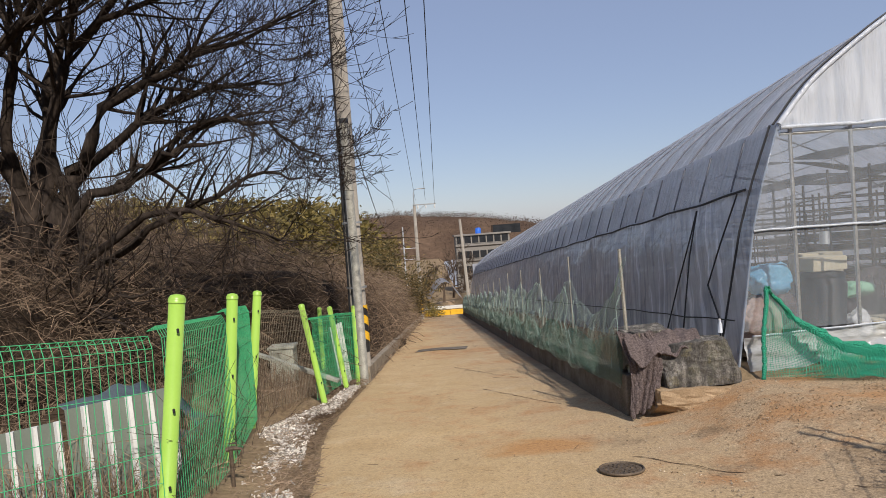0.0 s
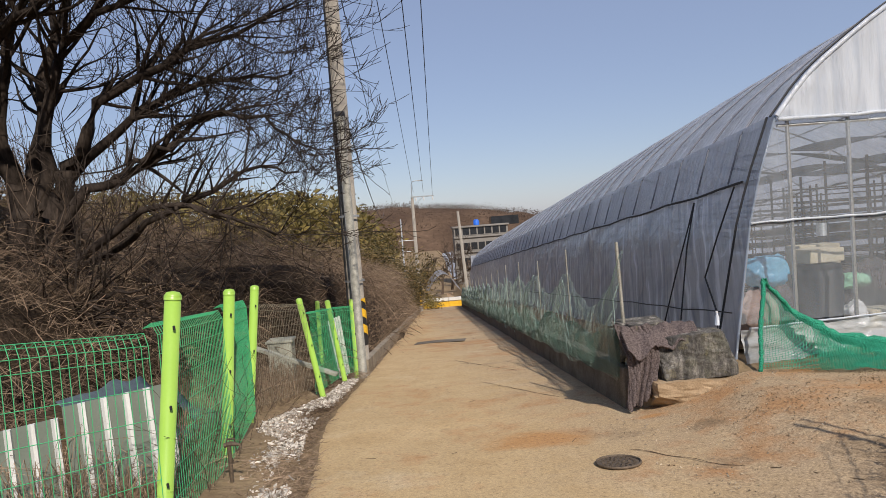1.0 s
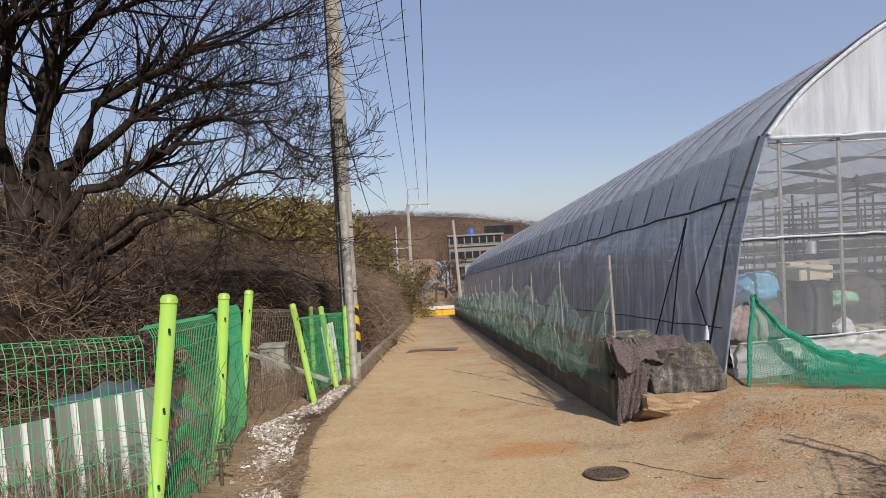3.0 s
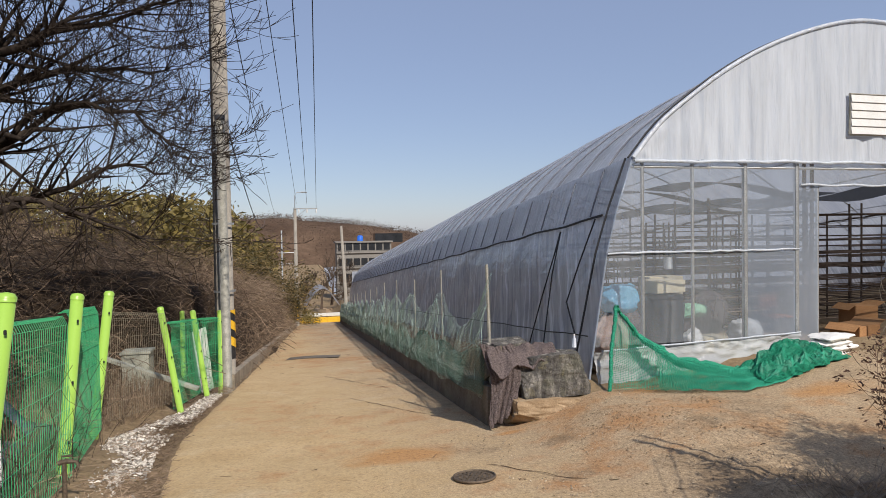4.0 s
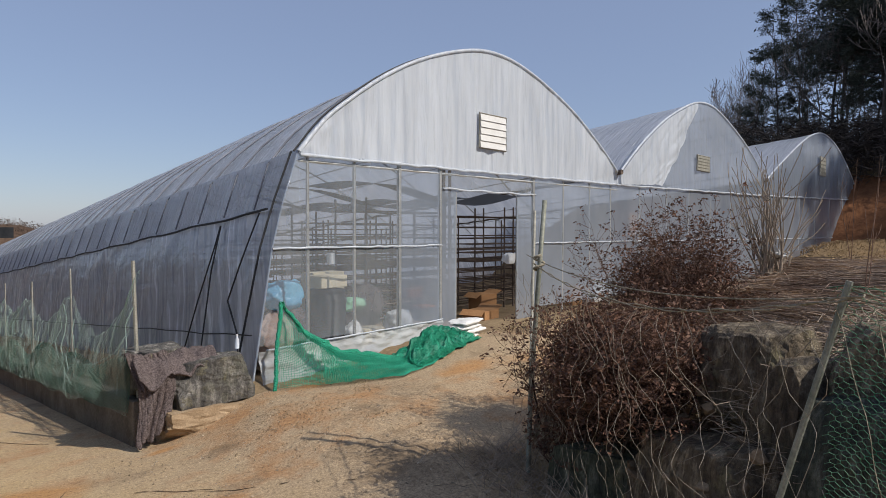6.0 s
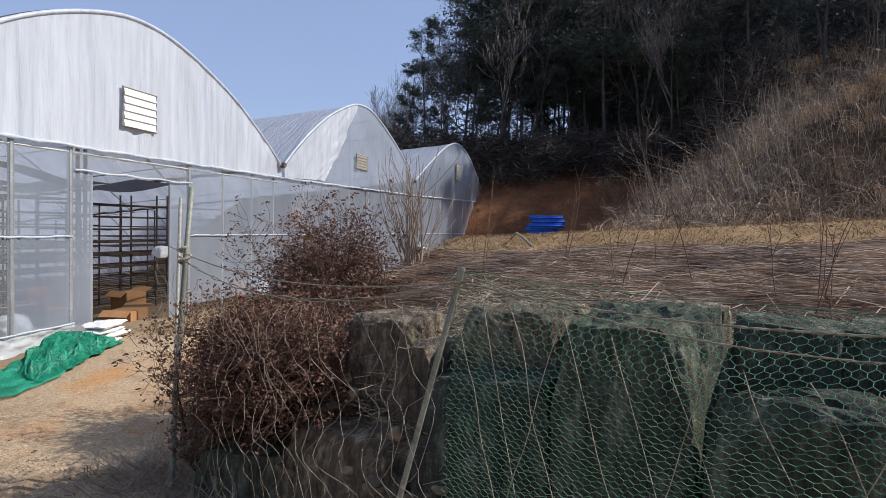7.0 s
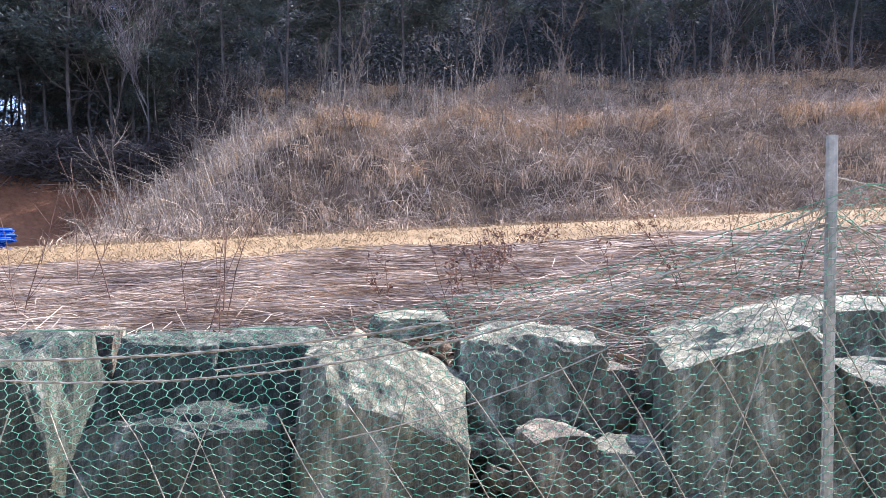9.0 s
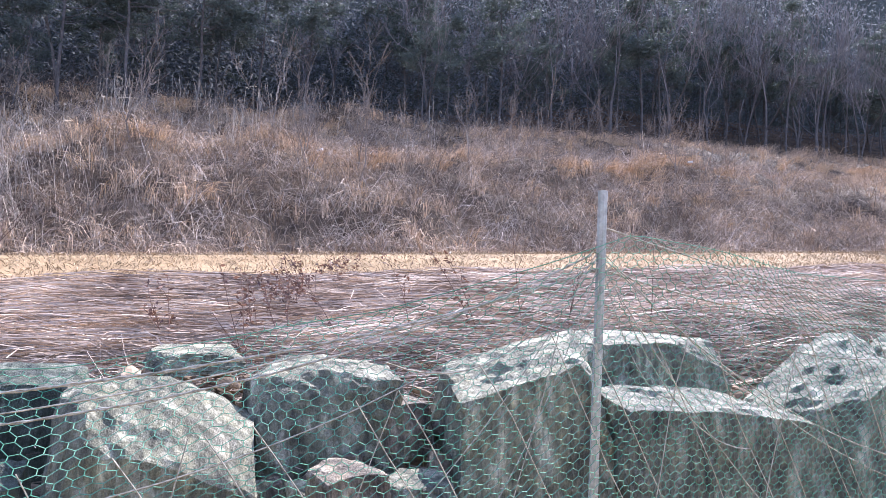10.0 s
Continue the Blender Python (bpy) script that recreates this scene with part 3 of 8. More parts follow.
# low retaining wall beside the greenhouse, its concrete bays cast one after another
def build_wall():
    wall = thing("retaining_wall", "low weathered concrete retaining wall along the lane", "wall", kind="structure")
    y = 8.0
    while y < 55:
        y2 = min(y + 3.0, 55)
        def pt(k, dx, top):
            yy = y + (y2 - 0.012 - y) * k
            return (WALLX(yy) + dx, yy, (lane_z(yy) + 0.50 + 0.019 * (yy - 8) * 0.5) if top else lane_z(yy) - 0.2)
        V = [pt(0, 0, 0), pt(0, .18, 0), pt(1, .18, 0), pt(1, 0, 0), pt(0, 0, 1), pt(0, .18, 1), pt(1, .18, 1), pt(1, 0, 1)]
        F = [(0, 1, 2, 3), (4, 7, 6, 5), (0, 4, 5, 1), (1, 5, 6, 2), (2, 6, 7, 3), (3, 7, 4, 0)]
        bm = bmesh.new()
        vs = [bm.verts.new(v) for v in V]
        for f in F:
            bm.faces.new([vs[i] for i in f])
        bmesh.ops.bevel(bm, geom=bm.edges[:], offset=0.012, segments=1, affect='EDGES')
        part("wall_bay", bm, MAT_CONC, wall)
        y = y2


build_wall()


def build_kerb():
    kerb = thing("kerb", "rough concrete kerb along the lane's overgrown side", "kerb", kind="structure")
    y = 13.6
    while y < 60:
        y2 = y + 2.0
        x0, x1 = lane_left(y) - 0.14, lane_left(y2) - 0.14
        bm = bmesh.new()
        vs = []
        for (x, yy) in ((x0, y), (x1, y2 - 0.02)):
            for dx, dz in ((0, -0.2), (0.16, -0.2), (0.15, 0.30), (0.02, 0.32)):
                vs.append(bm.verts.new((x + dx, yy, lane_z(yy) + dz + 0.02 * noise.noise(Vector((yy, dx * 9, 0))))))
        for a, b in ((0, 1), (1, 2), (2, 3), (3, 0)):
            bm.faces.new((vs[a], vs[b], vs[4 + b], vs[4 + a]))
        bm.faces.new(vs[:4]), bm.faces.new(vs[4:])
        part("kerb_stone", bm, MAT_KERB, kerb)
        y = y2


build_kerb()

# ---- greenhouse ----
SLOPE, LEN, DRIFT = -0.093, 46.0, 0.046
# the outline of each gable, from valley to valley
ROOF = [[(4.68, 2.38), (5.06, 2.82), (5.53, 3.19), (6.03, 3.53), (6.56, 3.82), (7.14, 4.06), (7.77, 4.25), (8.25, 4.33), (8.8, 4.32), (9.3, 4.23), (10.0, 4.02), (10.9, 3.66), (11.9, 3.1), (12.37, 2.79), (12.6, 2.62)],
        [(12.6, 2.62), (13.1, 3.05), (13.7, 3.50), (14.5, 4.0), (15.3, 4.37), (16.0, 4.61), (16.6, 4.68), (17.2, 4.61), (18.1, 4.30), (19.2, 3.80), (20.0, 3.3), (20.5, 2.9)],
        [(20.5, 2.9), (21.14, 3.28), (22.1, 3.80), (23.0, 4.25), (23.8, 4.58), (24.7, 4.77), (25.5, 4.69), (26.3, 4.41), (27.1, 3.95), (27.85, 3.40), (28.5, 2.85), (28.85, 2.5)]]


def roof_z(i, x):
    """Height of a bay's gable outline, as a smooth curve through its table."""
    tab = ROOF[i]
    k = 0
    while k < len(tab) - 2 and x > tab[k + 1][0]:
        k += 1
    (x0, z0), (x1, z1) = tab[k], tab[k + 1]
    def slope(j):
        p, q = tab[max(j - 1, 0)], tab[min(j + 1, len(tab) - 1)]
        return (q[1] - p[1]) / (q[0] - p[0])
    h = x1 - x0
    t = (x - x0) / h
    return (2 * t ** 3 - 3 * t * t + 1) * z0 + (t ** 3 - 2 * t * t + t) * h * slope(k) + (3 * t * t - 2 * t ** 3) * z1 + (t ** 3 - t * t) * h * slope(k + 1)


def along(x, y0, z, d):
    return (x + DRIFT * d, y0 + d, z + SLOPE * d)


BAYS = [((4.68, 8.0), (12.6, 7.95)), ((12.6, 7.95), (20.5, 7.4)), ((20.5, 7.4), (28.85, 6.45))]
EAVE = [2.38, 2.44, 2.52, 2.66]
RAIL_Z, SKIRT_Z = 1.19, 0.04


def side_x(z):
    return lerp_table([(-0.6, 4.02), (-0.2, 4.08), (1.19, 4.31), (1.72, 4.45), (2.4, 4.68)], z)


# blue-grey of the shadow lines that the hoops draw on the roof film
MAT_RIB = simple("hoop_shade_grey", (0.11, 0.118, 0.145), (0.22, 0.228, 0.26), 2, 0.6, 0, 0.0)


def build_greenhouse():
    gh = thing("greenhouse", "three-bay plastic film greenhouse with milky gables and a grey film side", "greenhouse")
    rng = random.Random(4)
    # side film, in an upper curtain and a lower one
    def wrinkle(d, z):
        return 0.05 * noise.noise(Vector((d * 1.1 + z * 0.9, z * 0.7, 1))) + 0.03 * noise.noise(Vector((d * 4 + z * 2.5, z * 0.8, 4)))
    for name, za, zb, lab in (("side_curtain", -0.45, 1.70, "slack grey film lower side curtain"), ("eave_film", 1.70, 2.42, "taut grey film below the roof")):
        def fs(u, v, za=za, zb=zb):
            d, z = u * LEN, za + (zb - za) * v
            x = side_x(z) + wrinkle(d, z) * min(1, d * 2 + 0.05) * (1 if za < 0 else 0.35)
            return along(x, 8.0, z, d)
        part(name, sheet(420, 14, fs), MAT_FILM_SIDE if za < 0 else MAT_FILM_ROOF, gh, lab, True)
    for i, ((xa, ya), (xb, yb)) in enumerate(BAYS):
        ea, eb = EAVE[i], EAVE[i + 1]
        def fr(u, v):
            k = v * 2 - 1
            x, y0 = xa + (xb - xa) * v, ya + (yb - ya) * v
            rib = 0.045 * (1 - abs(math.sin(math.pi * (u * LEN - 0.7) / 0.9))) ** 0.6 * (0.15 + 0.85 * abs(k))
            return along(x, y0, roof_z(i, x) - rib + 0.02 * noise.noise(Vector((u * 60, v * 3, i))), u * LEN)
        part("roof_film", sheet(408, 30, fr), MAT_FILM_ROOF, gh, "ribbed grey roof film", True)
        # added thin tubes stand in for the hoops' shadow lines, fading upwards
        for d in np.arange(0.7, LEN, 0.9) if i == 0 else ():
            top = 0.30 + 0.12 * rng.random()
            pts = [(along(side_x(z) - 0.015, 8.0, z, d), 0.012) for z in (1.74, 1.95, 2.15, 2.34)]
            for j in range(15):
                t = top * j / 14
                dd = d + 0.03 * math.sin(j * 0.9 + d)
                p = along(xa + (xb - xa) * t, ya + (yb - ya) * t, roof_z(i, xa + (xb - xa) * t) + 0.012 * (1 - t / top) - 0.02, dd)
                pts.append((p, 0.016 * (1 - 0.75 * t / top)))
            part("tie_band", tube([pts], 5, False), MAT_RIB, gh, "narrow dark line standing in for a hoop's shadow on the roof film")
        def fg(u, v):
            x, y0 = xa + (xb - xa) * u, ya + (yb - ya) * u
            k = u * 2 - 1
            top = max(roof_z(i, x), ea + (eb - ea) * u)
            bot = ea + (eb - ea) * u - 0.03 + 0.03 * noise.noise(Vector((u * 30, 0, i)))
            fold = (0.05 * noise.noise(Vector((u * 34, v * 0.9, 7 + i))) + 0.022 * noise.noise(Vector((u * 90, v * 1.5, 3)))) * min(1, (1 - v) * 4)
            return (x, y0 - 0.03 - fold, bot + (top - bot) * v)
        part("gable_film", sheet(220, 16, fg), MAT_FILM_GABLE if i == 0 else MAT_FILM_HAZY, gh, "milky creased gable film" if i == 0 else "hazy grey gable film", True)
        if i == 1:                               # a second, torn sheet hanging before the near half
            def torn(u, v):
                x0, y0, z0 = fg(0.004 + (0.215 + 0.22 * v + 0.02 * noise.noise(Vector((v * 9, 0, 2)))) * u, 0.04 + 0.955 * v)
                return (x0, y0 - 0.05 - 0.06 * u * abs(noise.noise(Vector((u * 7, v * 3, 8)))), z0)
            part("torn_film", sheet(60, 24, torn), MAT_FILM_GABLE, gh, "torn milky film hanging over the gable", True)
        if i < 2:                                # gutter pipe in the valley
            part("gutter", tube([[(along(xb - 0.02, yb - 0.12, roof_z(i, xb) + 0.06, 0), 0.055), (along(xb, yb, roof_z(i, xb) + 0.03, LEN), 0.055)]], 10), MAT_RUST, gh, "dark gutter pipe in the valley", True)
        # edge hem over the arch
        hem = [((xa + (xb - xa) * t, ya + (yb - ya) * t - 0.03, roof_z(i, xa + (xb - xa) * t) + 0.01), 0.03) for t in [j / 40 for j in range(41)]]
        part("arch_hem", tube([hem], 6), MAT_FILM_GABLE, gh, "white film hem over the end hoop", True)
        # gutter roll of film along the eave
        roll = [((xa + (xb - xa) * t, ya + (yb - ya) * t - 0.05, ea + (eb - ea) * t - 0.04 + 0.006 * math.sin(t * 47) + 0.012 * rng.random()), 0.018 + 0.010 * rng.random()) for t in [j / 60 for j in range(61)]]
        part("film_roll", tube([roll], 6), MAT_FILM_GABLE, gh, "rolled film edge at the eave", True)
        # hoops inside
        for h in range(1, 16):
            d = h * LEN / 16
            pts = [(along(xa + (xb - xa) * t, ya + (yb - ya) * t, roof_z(i, xa + (xb - xa) * t) - 0.06, d), 0.022) for t in [j / 14 for j in range(15)]]
            part("hoop", tube([pts], 5), MAT_PIPE, gh)
        for h in range(9):
            t = (h + 0.5) / 9
            z = roof_z(i, xa + (xb - xa) * t) - 0.09
            a, b = along(xa + (xb - xa) * t, ya + (yb - ya) * t, z, 0.05), along(xa + (xb - xa) * t, ya + (yb - ya) * t, z, LEN)
            part("purlin", tube([[(a, 0.014), (b, 0.014)]], 5), MAT_PIPE, gh)
    # front wall: posts, rails and the film between them
    def front_y(x):
        for (xa, ya), (xb, yb) in BAYS:
            if x <= xb:
                return ya + (yb - ya) * (x - xa) / (xb - xa)
        return BAYS[-1][1][1]
    def eave_z(x):
        return lerp_table([(4.68, 2.38), (12.6, 2.44), (20.5, 2.52), (28.85, 2.66)], x)
    posts = [4.82, 5.55, 6.35, 7.18, 9.56, 10.52, 11.47, 12.3, 13.5, 14.7, 15.8, 17.0, 18.2, 19.4, 20.5, 21.8, 23.1, 24.4, 25.7, 27.0]
    foot = lambda x: yard_z(min(x, 9), 7.99) - 0.1 if x < 12 else -0.3
    for x in posts:
        y = front_y(x)
        big = 0.035 if x in (7.18, 9.56, 6.35) else 0.022
        part("front_post", tube([[((x, y, foot(x)), big), ((x, y, eave_z(x) - 0.02), big)]], 8), MAT_PIPE, gh)
    # sloping corner pipe and its mirror at the far corner
    part("corner_pipe", tube([[((side_x(z), 7.99, z), 0.014) for z in (-0.5, 0.2, 1.19, 1.72, 2.4)]], 8), MAT_FILM_HAZY, gh, "film-wrapped corner pipe", True)
    part("corner_pipe", tube([[((28.85 + k, 6.44, z), 0.04) for z, k in ((-0.4, 0.85), (1.2, 0.5), (2.0, 0.24), (2.5, 0))]], 8), MAT_FILM_GABLE, gh, "", True)
    for zr in (RAIL_Z,):
        for xa, xb in ((4.31, 7.2), (9.58, 29.25)):
            n = int((xb - xa) * 8)
            pts = [((xa + (xb - xa) * i / n, front_y(xa + (xb - xa) * i / n) - 0.03, zr + 0.014 * rng.random()), 0.010 + 0.006 * rng.random()) for i in range(n + 1)]
            part("film_rail", tube([pts], 6), MAT_FILM_GABLE, gh, "film clamped round the middle rail", True)
    part("top_rail", tube([[((4.7, 8.0, 2.28), 0.02), ((12.6, 7.95, 2.3), 0.02)]], 6), MAT_PIPE, gh)
    # film panels of the front wall
    stops = [4.31] + posts[1:4]
    spans = list(zip(stops, stops[1:])) + list(zip(posts[4:], posts[5:])) + [(27.0, 28.85)]
    for k, (xa, xb) in enumerate(spans):
        for za, zb in ((SKIRT_Z, RAIL_Z), (RAIL_Z, 2.40)):
            def fp(u, v, xa=xa, xb=xb, za=za, zb=zb, k=k):
                z = za + ((zb if zb < 2 else eave_z(xa)) - za) * v
                x = xa + (xb - xa) * u
                if k == 0:
                    x = side_x(z) + (xb - side_x(z)) * u
                if xb > 28:
                    x = xa + (28.85 + 0.36 * (2.5 - z) - xa) * u
                return (x, front_y(x) - 0.015 - 0.012 * noise.noise(Vector((x * 2.5, z * 1.2, 3))), z)
            part("front_film", sheet(10, 10, fp), MAT_FILM_CLEAR if xb < 6.4 else MAT_FILM_HAZY, gh, "", True)
    # loose skirt at the foot
    def skirt(u, v):
        x = 4.1 + 3.1 * u
        z0 = yard_z(x, 7.9) - 0.02
        top = SKIRT_Z + 0.03 - 0.08 * (1 - u)
        return (x, 7.96 - 0.16 * (1 - v) ** 2 - 0.07 * abs(noise.noise(Vector((x * 3 + v, v * 4, 2)))) - 0.03 * noise.noise(Vector((x * 9, v * 9, 2))), z0 + (top - z0) * v)
    part("skirt_film", sheet(120, 16, skirt), MAT_FILM_SKIRT, gh, "crumpled film skirt at the foot", True)
    part("skirt_roll", tube([[((4.2 + 3.0 * i / 24, 7.93, SKIRT_Z + 0.02 - 0.07 * (1 - i / 24) + 0.01 * rng.random()), 0.012) for i in range(25)]], 6), MAT_FILM_GABLE, gh, "", True)
    # doorway frame with film jambs
    for x in (7.54, 9.12):
        part("door_jamb", tube([[((x, 7.99, -0.25), 0.02), ((x, 7.99, 2.03), 0.02)]], 8), MAT_PIPE, gh)
    for xa, xb in ((7.2, 7.53), (9.10, 9.54)):
        part("jamb_film", sheet(6, 12, lambda u, v: (xa + (xb - xa) * u, 7.97 - 0.012 * noise.noise(Vector((u * 3, v * 6, xa))), -0.2 + 2.28 * v)), MAT_FILM_HAZY, gh, "", True)
    part("lintel_film", sheet(24, 5, lambda u, v: (7.22 + 2.4 * u, 7.965 - 0.02 * noise.noise(Vector((u * 9, v * 3, 5))), 2.04 + 0.36 * v)), MAT_FILM_CLEAR, gh, "", True)
    part("door_head", tube([[((7.22 + 2.4 * i / 16, 7.95, 2.06 + 0.01 * math.sin(i * 1.3)), 0.016) for i in range(17)]], 6), MAT_FILM_GABLE, gh, "film gathered over the doorway", True)
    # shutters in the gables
    # lit: white slats for the vent that looks lit, dark ones for the others
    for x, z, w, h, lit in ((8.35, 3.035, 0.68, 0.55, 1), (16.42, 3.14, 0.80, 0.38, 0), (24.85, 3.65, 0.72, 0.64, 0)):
        y = front_y(x) - 0.07
        vent = part("vent", tube([[((x - w / 2, y, z - h / 2), 0.02), ((x + w / 2, y, z - h / 2), 0.02), ((x + w / 2, y, z + h / 2), 0.02), ((x - w / 2, y, z + h / 2), 0.02), ((x - w / 2, y, z - h / 2), 0.02)]], 4), MAT_STAKE, gh, "louvred gable vent")
        for k in range(5):
            zz = z - h / 2 + h * (k + 0.5) / 5
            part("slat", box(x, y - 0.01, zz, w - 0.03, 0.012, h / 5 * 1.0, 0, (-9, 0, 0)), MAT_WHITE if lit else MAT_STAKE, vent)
    # dark seams and straps on the side
    part("side_seam", tube([[(along(side_x(1.70) - 0.03, 8.0, 1.70 + 0.015 * math.sin(d * 3), d), 0.016) for d in np.arange(0.3, LEN, 0.6)]], 5), MAT_BLACK, gh, "dark roll-up seam along the side")
    for way in (((1.56, 1.62), (1.59, 1.31), (1.85, 0.6), (2.16, -0.30)), ((1.55, 1.62), (1.55, 1.0), (1.51, 0.05), (1.49, -0.30)), ((0.45, 1.68), (0.66, 1.1), (0.89, 0.59)), ((0.89, 0.59), (0.5, 0.2), (0.31, -0.25))):
        part("strap", tube([[(along(side_x(z) - 0.05, 8.0, z, d), 0.011) for d, z in way]], 5), MAT_BLACK, gh, "black tie-down strap")
    part("hem_cord", tube([[(along(side_x(0.17) - 0.05, 8.0, 0.17 + 0.03 * noise.noise(Vector((d, 0, 0))), d), 0.009) for d in np.arange(0.1, LEN, 0.7)]], 5), MAT_BLACK, gh, "dark cord along the foot of the curtain")
    part("front_strap", tube([[((4.68 + 7.92 * t - 0.02, 8.06, roof_z(0, 4.68 + 7.92 * t) + 0.02), 0.014) for t in [j / 60 for j in range(0, 25)]] , [((side_x(z) - 0.03, 8.1 + 0.1 * (2.4 - z), z), 0.014) for z in np.linspace(2.4, -0.3, 10)]], 5), MAT_BLACK, gh, "black strap along the end hoop")
    # far end
    part("end_film", sheet(4, 4, lambda u, v: along(4.4 + 24 * u, 7.4, -0.5 + 3.2 * v, LEN - 0.05)), MAT_FILM_SIDE, gh)
    for i, ((xa, ya), (xb, yb)) in enumerate(BAYS):
        part("end_gable", sheet(20, 4, lambda u, v: along(xa + (xb - xa) * u, 7.6, EAVE[i] + max(0.02, roof_z(i, xa + (xb - xa) * u) - EAVE[i]) * v, LEN - 0.05)), MAT_FILM_SIDE, gh)
    part("far_side", sheet(20, 4, lambda u, v: along(28.85 + 0.9 * (1 - v), 6.45, -0.5 + 3.0 * v, u * LEN)), MAT_FILM_SIDE, gh)
    return gh


build_greenhouse()

# ---- rock bank along the wire fence ----
def build_rocks():
    """Quarried blocks set upright: from s0 to s1 along the fence, from z0 to z1, face at q, so deep; tilt of the top, its peak, kind."""
    rng = random.Random(11)
    spec = [(-1.52, -0.93, 0.40, 0.94, 0.70, 0.45, 4, 0.06, 0, "stone"), (-0.97, -0.66, 0.25, 0.87, 0.58, 0.35, -6, 0.1, 0, "stone"), (-1.62, -0.72, -0.25, 0.46, 0.36, 0.45, 3, 0.25, 0, "stone"),
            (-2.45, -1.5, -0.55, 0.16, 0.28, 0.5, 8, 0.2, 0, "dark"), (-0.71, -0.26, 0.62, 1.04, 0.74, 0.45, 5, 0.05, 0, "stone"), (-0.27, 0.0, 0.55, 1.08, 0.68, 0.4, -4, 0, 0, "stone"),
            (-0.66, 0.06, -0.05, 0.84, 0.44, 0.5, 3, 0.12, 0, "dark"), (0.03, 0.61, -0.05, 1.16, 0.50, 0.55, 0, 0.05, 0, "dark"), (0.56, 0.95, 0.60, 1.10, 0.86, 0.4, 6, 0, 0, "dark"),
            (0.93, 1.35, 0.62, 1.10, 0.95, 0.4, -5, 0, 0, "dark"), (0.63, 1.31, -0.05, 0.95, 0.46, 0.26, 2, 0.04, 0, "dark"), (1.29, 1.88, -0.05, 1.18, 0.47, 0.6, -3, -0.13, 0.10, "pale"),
            (1.50, 1.82, 1.08, 1.16, 1.04, 0.34, 10, 0, 0, "pale"), (1.84, 2.40, 0.45, 1.14, 0.80, 0.5, 4, 0, 0.1, "pale"), (2.0, 2.22, 0.64, 0.885, 0.42, 0.22, 14, 0, 0.15, "stone"),
            (2.25, 2.50, 0.60, 0.80, 0.50, 0.25, -8, 0, 0.1, "pale"), (2.55, 3.22, 0.05, 1.29, 0.60, 0.6, -4, 0.17, 0, "pale"), (3.14, 4.22, 0.70, 1.24, 1.0, 0.5, 3, 0, 0.05, "pale"),
            (3.13, 4.16, -0.05, 1.07, 0.46, 0.5, -2, -0.05, 0.05, "pale"), (4.2, 5.0, -0.05, 1.33, 0.52, 0.6, 5, 0.3, 0, "pale"), (5.0, 5.95, 0.0, 1.3, 0.55, 0.6, -6, 0, 0.1, "pale"),
            (5.95, 6.9, 0.0, 1.25, 0.6, 0.6, 5, 0, 0.2, "pale"), (-3.1, -2.45, -0.6, 0.2, 0.5, 0.55, 10, 0, 0.1, "stone"), (2.28, 2.52, 0.78, 1.0, 0.85, 0.25, 20, 0, 0.1, "stone"), (0.20, 0.5, 0.75, 1.10, 1.05, 0.3, 8, 0, 0, "stone")]
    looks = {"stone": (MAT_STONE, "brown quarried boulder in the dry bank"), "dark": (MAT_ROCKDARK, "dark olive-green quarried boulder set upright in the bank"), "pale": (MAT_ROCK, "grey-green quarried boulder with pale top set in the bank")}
    for k, (s0, s1, z0, z1, q, deep, rz, tilt, peak, kind) in enumerate(spec):
        x, y = from_sq((s0 + s1) / 2, q + deep / 2)
        bm = rock_mesh((1, 1, 1), 50 + k, 4, 0.05, 0.03, 14, (1.10, 1.44))
        lo = [min(v.co[i] for v in bm.verts) for i in range(3)]
        hi = [max(v.co[i] for v in bm.verts) for i in range(3)]
        for v in bm.verts:
            p = [(v.co[i] - lo[i]) / (hi[i] - lo[i]) - 0.5 for i in range(3)]
            up = max(0.0, p[2] + 0.5)
            p[2] -= up * (tilt * (p[1] + 0.5) if tilt > 0 else -tilt * (0.5 - p[1])) + up * peak * abs(p[1]) ** 1.5 * 1.4
            p[2] -= max(0.0, up - 0.86) / 0.14 * 0.09 * max(0.0, 0.05 - p[0])   # the top falls towards the lane
            v.co = Vector((p[0] * deep * (1.12 - 0.25 * up), p[1] * (s1 - s0) * (1.04 - 0.06 * up), p[2] * (z1 - z0)))
        ob = new("boulder", bpy.data.meshes.new("boulder"))
        bm.to_mesh(ob.data)
        bm.free()
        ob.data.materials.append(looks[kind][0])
        ob.matrix_world = pose(x, y, (z0 + z1) / 2, rng.uniform(-2, 2), rng.uniform(-2, 2), -27.4 + rz)
        tagged(ob, looks[kind][1], "boulder", "boulders of the bank")
    # broken stones piled in the gap between two blocks
    for k in range(46):
        s, q = rng.uniform(1.86, 2.60), rng.uniform(0.34, 0.95)
        w = rng.uniform(0.06, 0.16)
        x, y = from_sq(s, q)
        ob = new("stone", bpy.data.meshes.new("stone"))
        bm = rock_mesh((w, w * rng.uniform(0.6, 1.0), w * rng.uniform(0.4, 0.8)), 700 + k, 3, 0.1, 0.02, 9)
        bm.to_mesh(ob.data), bm.free()
        ob.data.materials.append(MAT_STONE if k % 3 else MAT_ROCK)
        ob.matrix_world = pose(x, y, 0.50 + 0.55 * (q - 0.34) + rng.uniform(0, 0.05), rng.uniform(-25, 25), rng.uniform(-25, 25), rng.uniform(0, 360))
        tagged(ob, "broken brown stone fallen between the boulders", "stone", "broken stones in the bank")


build_rocks()


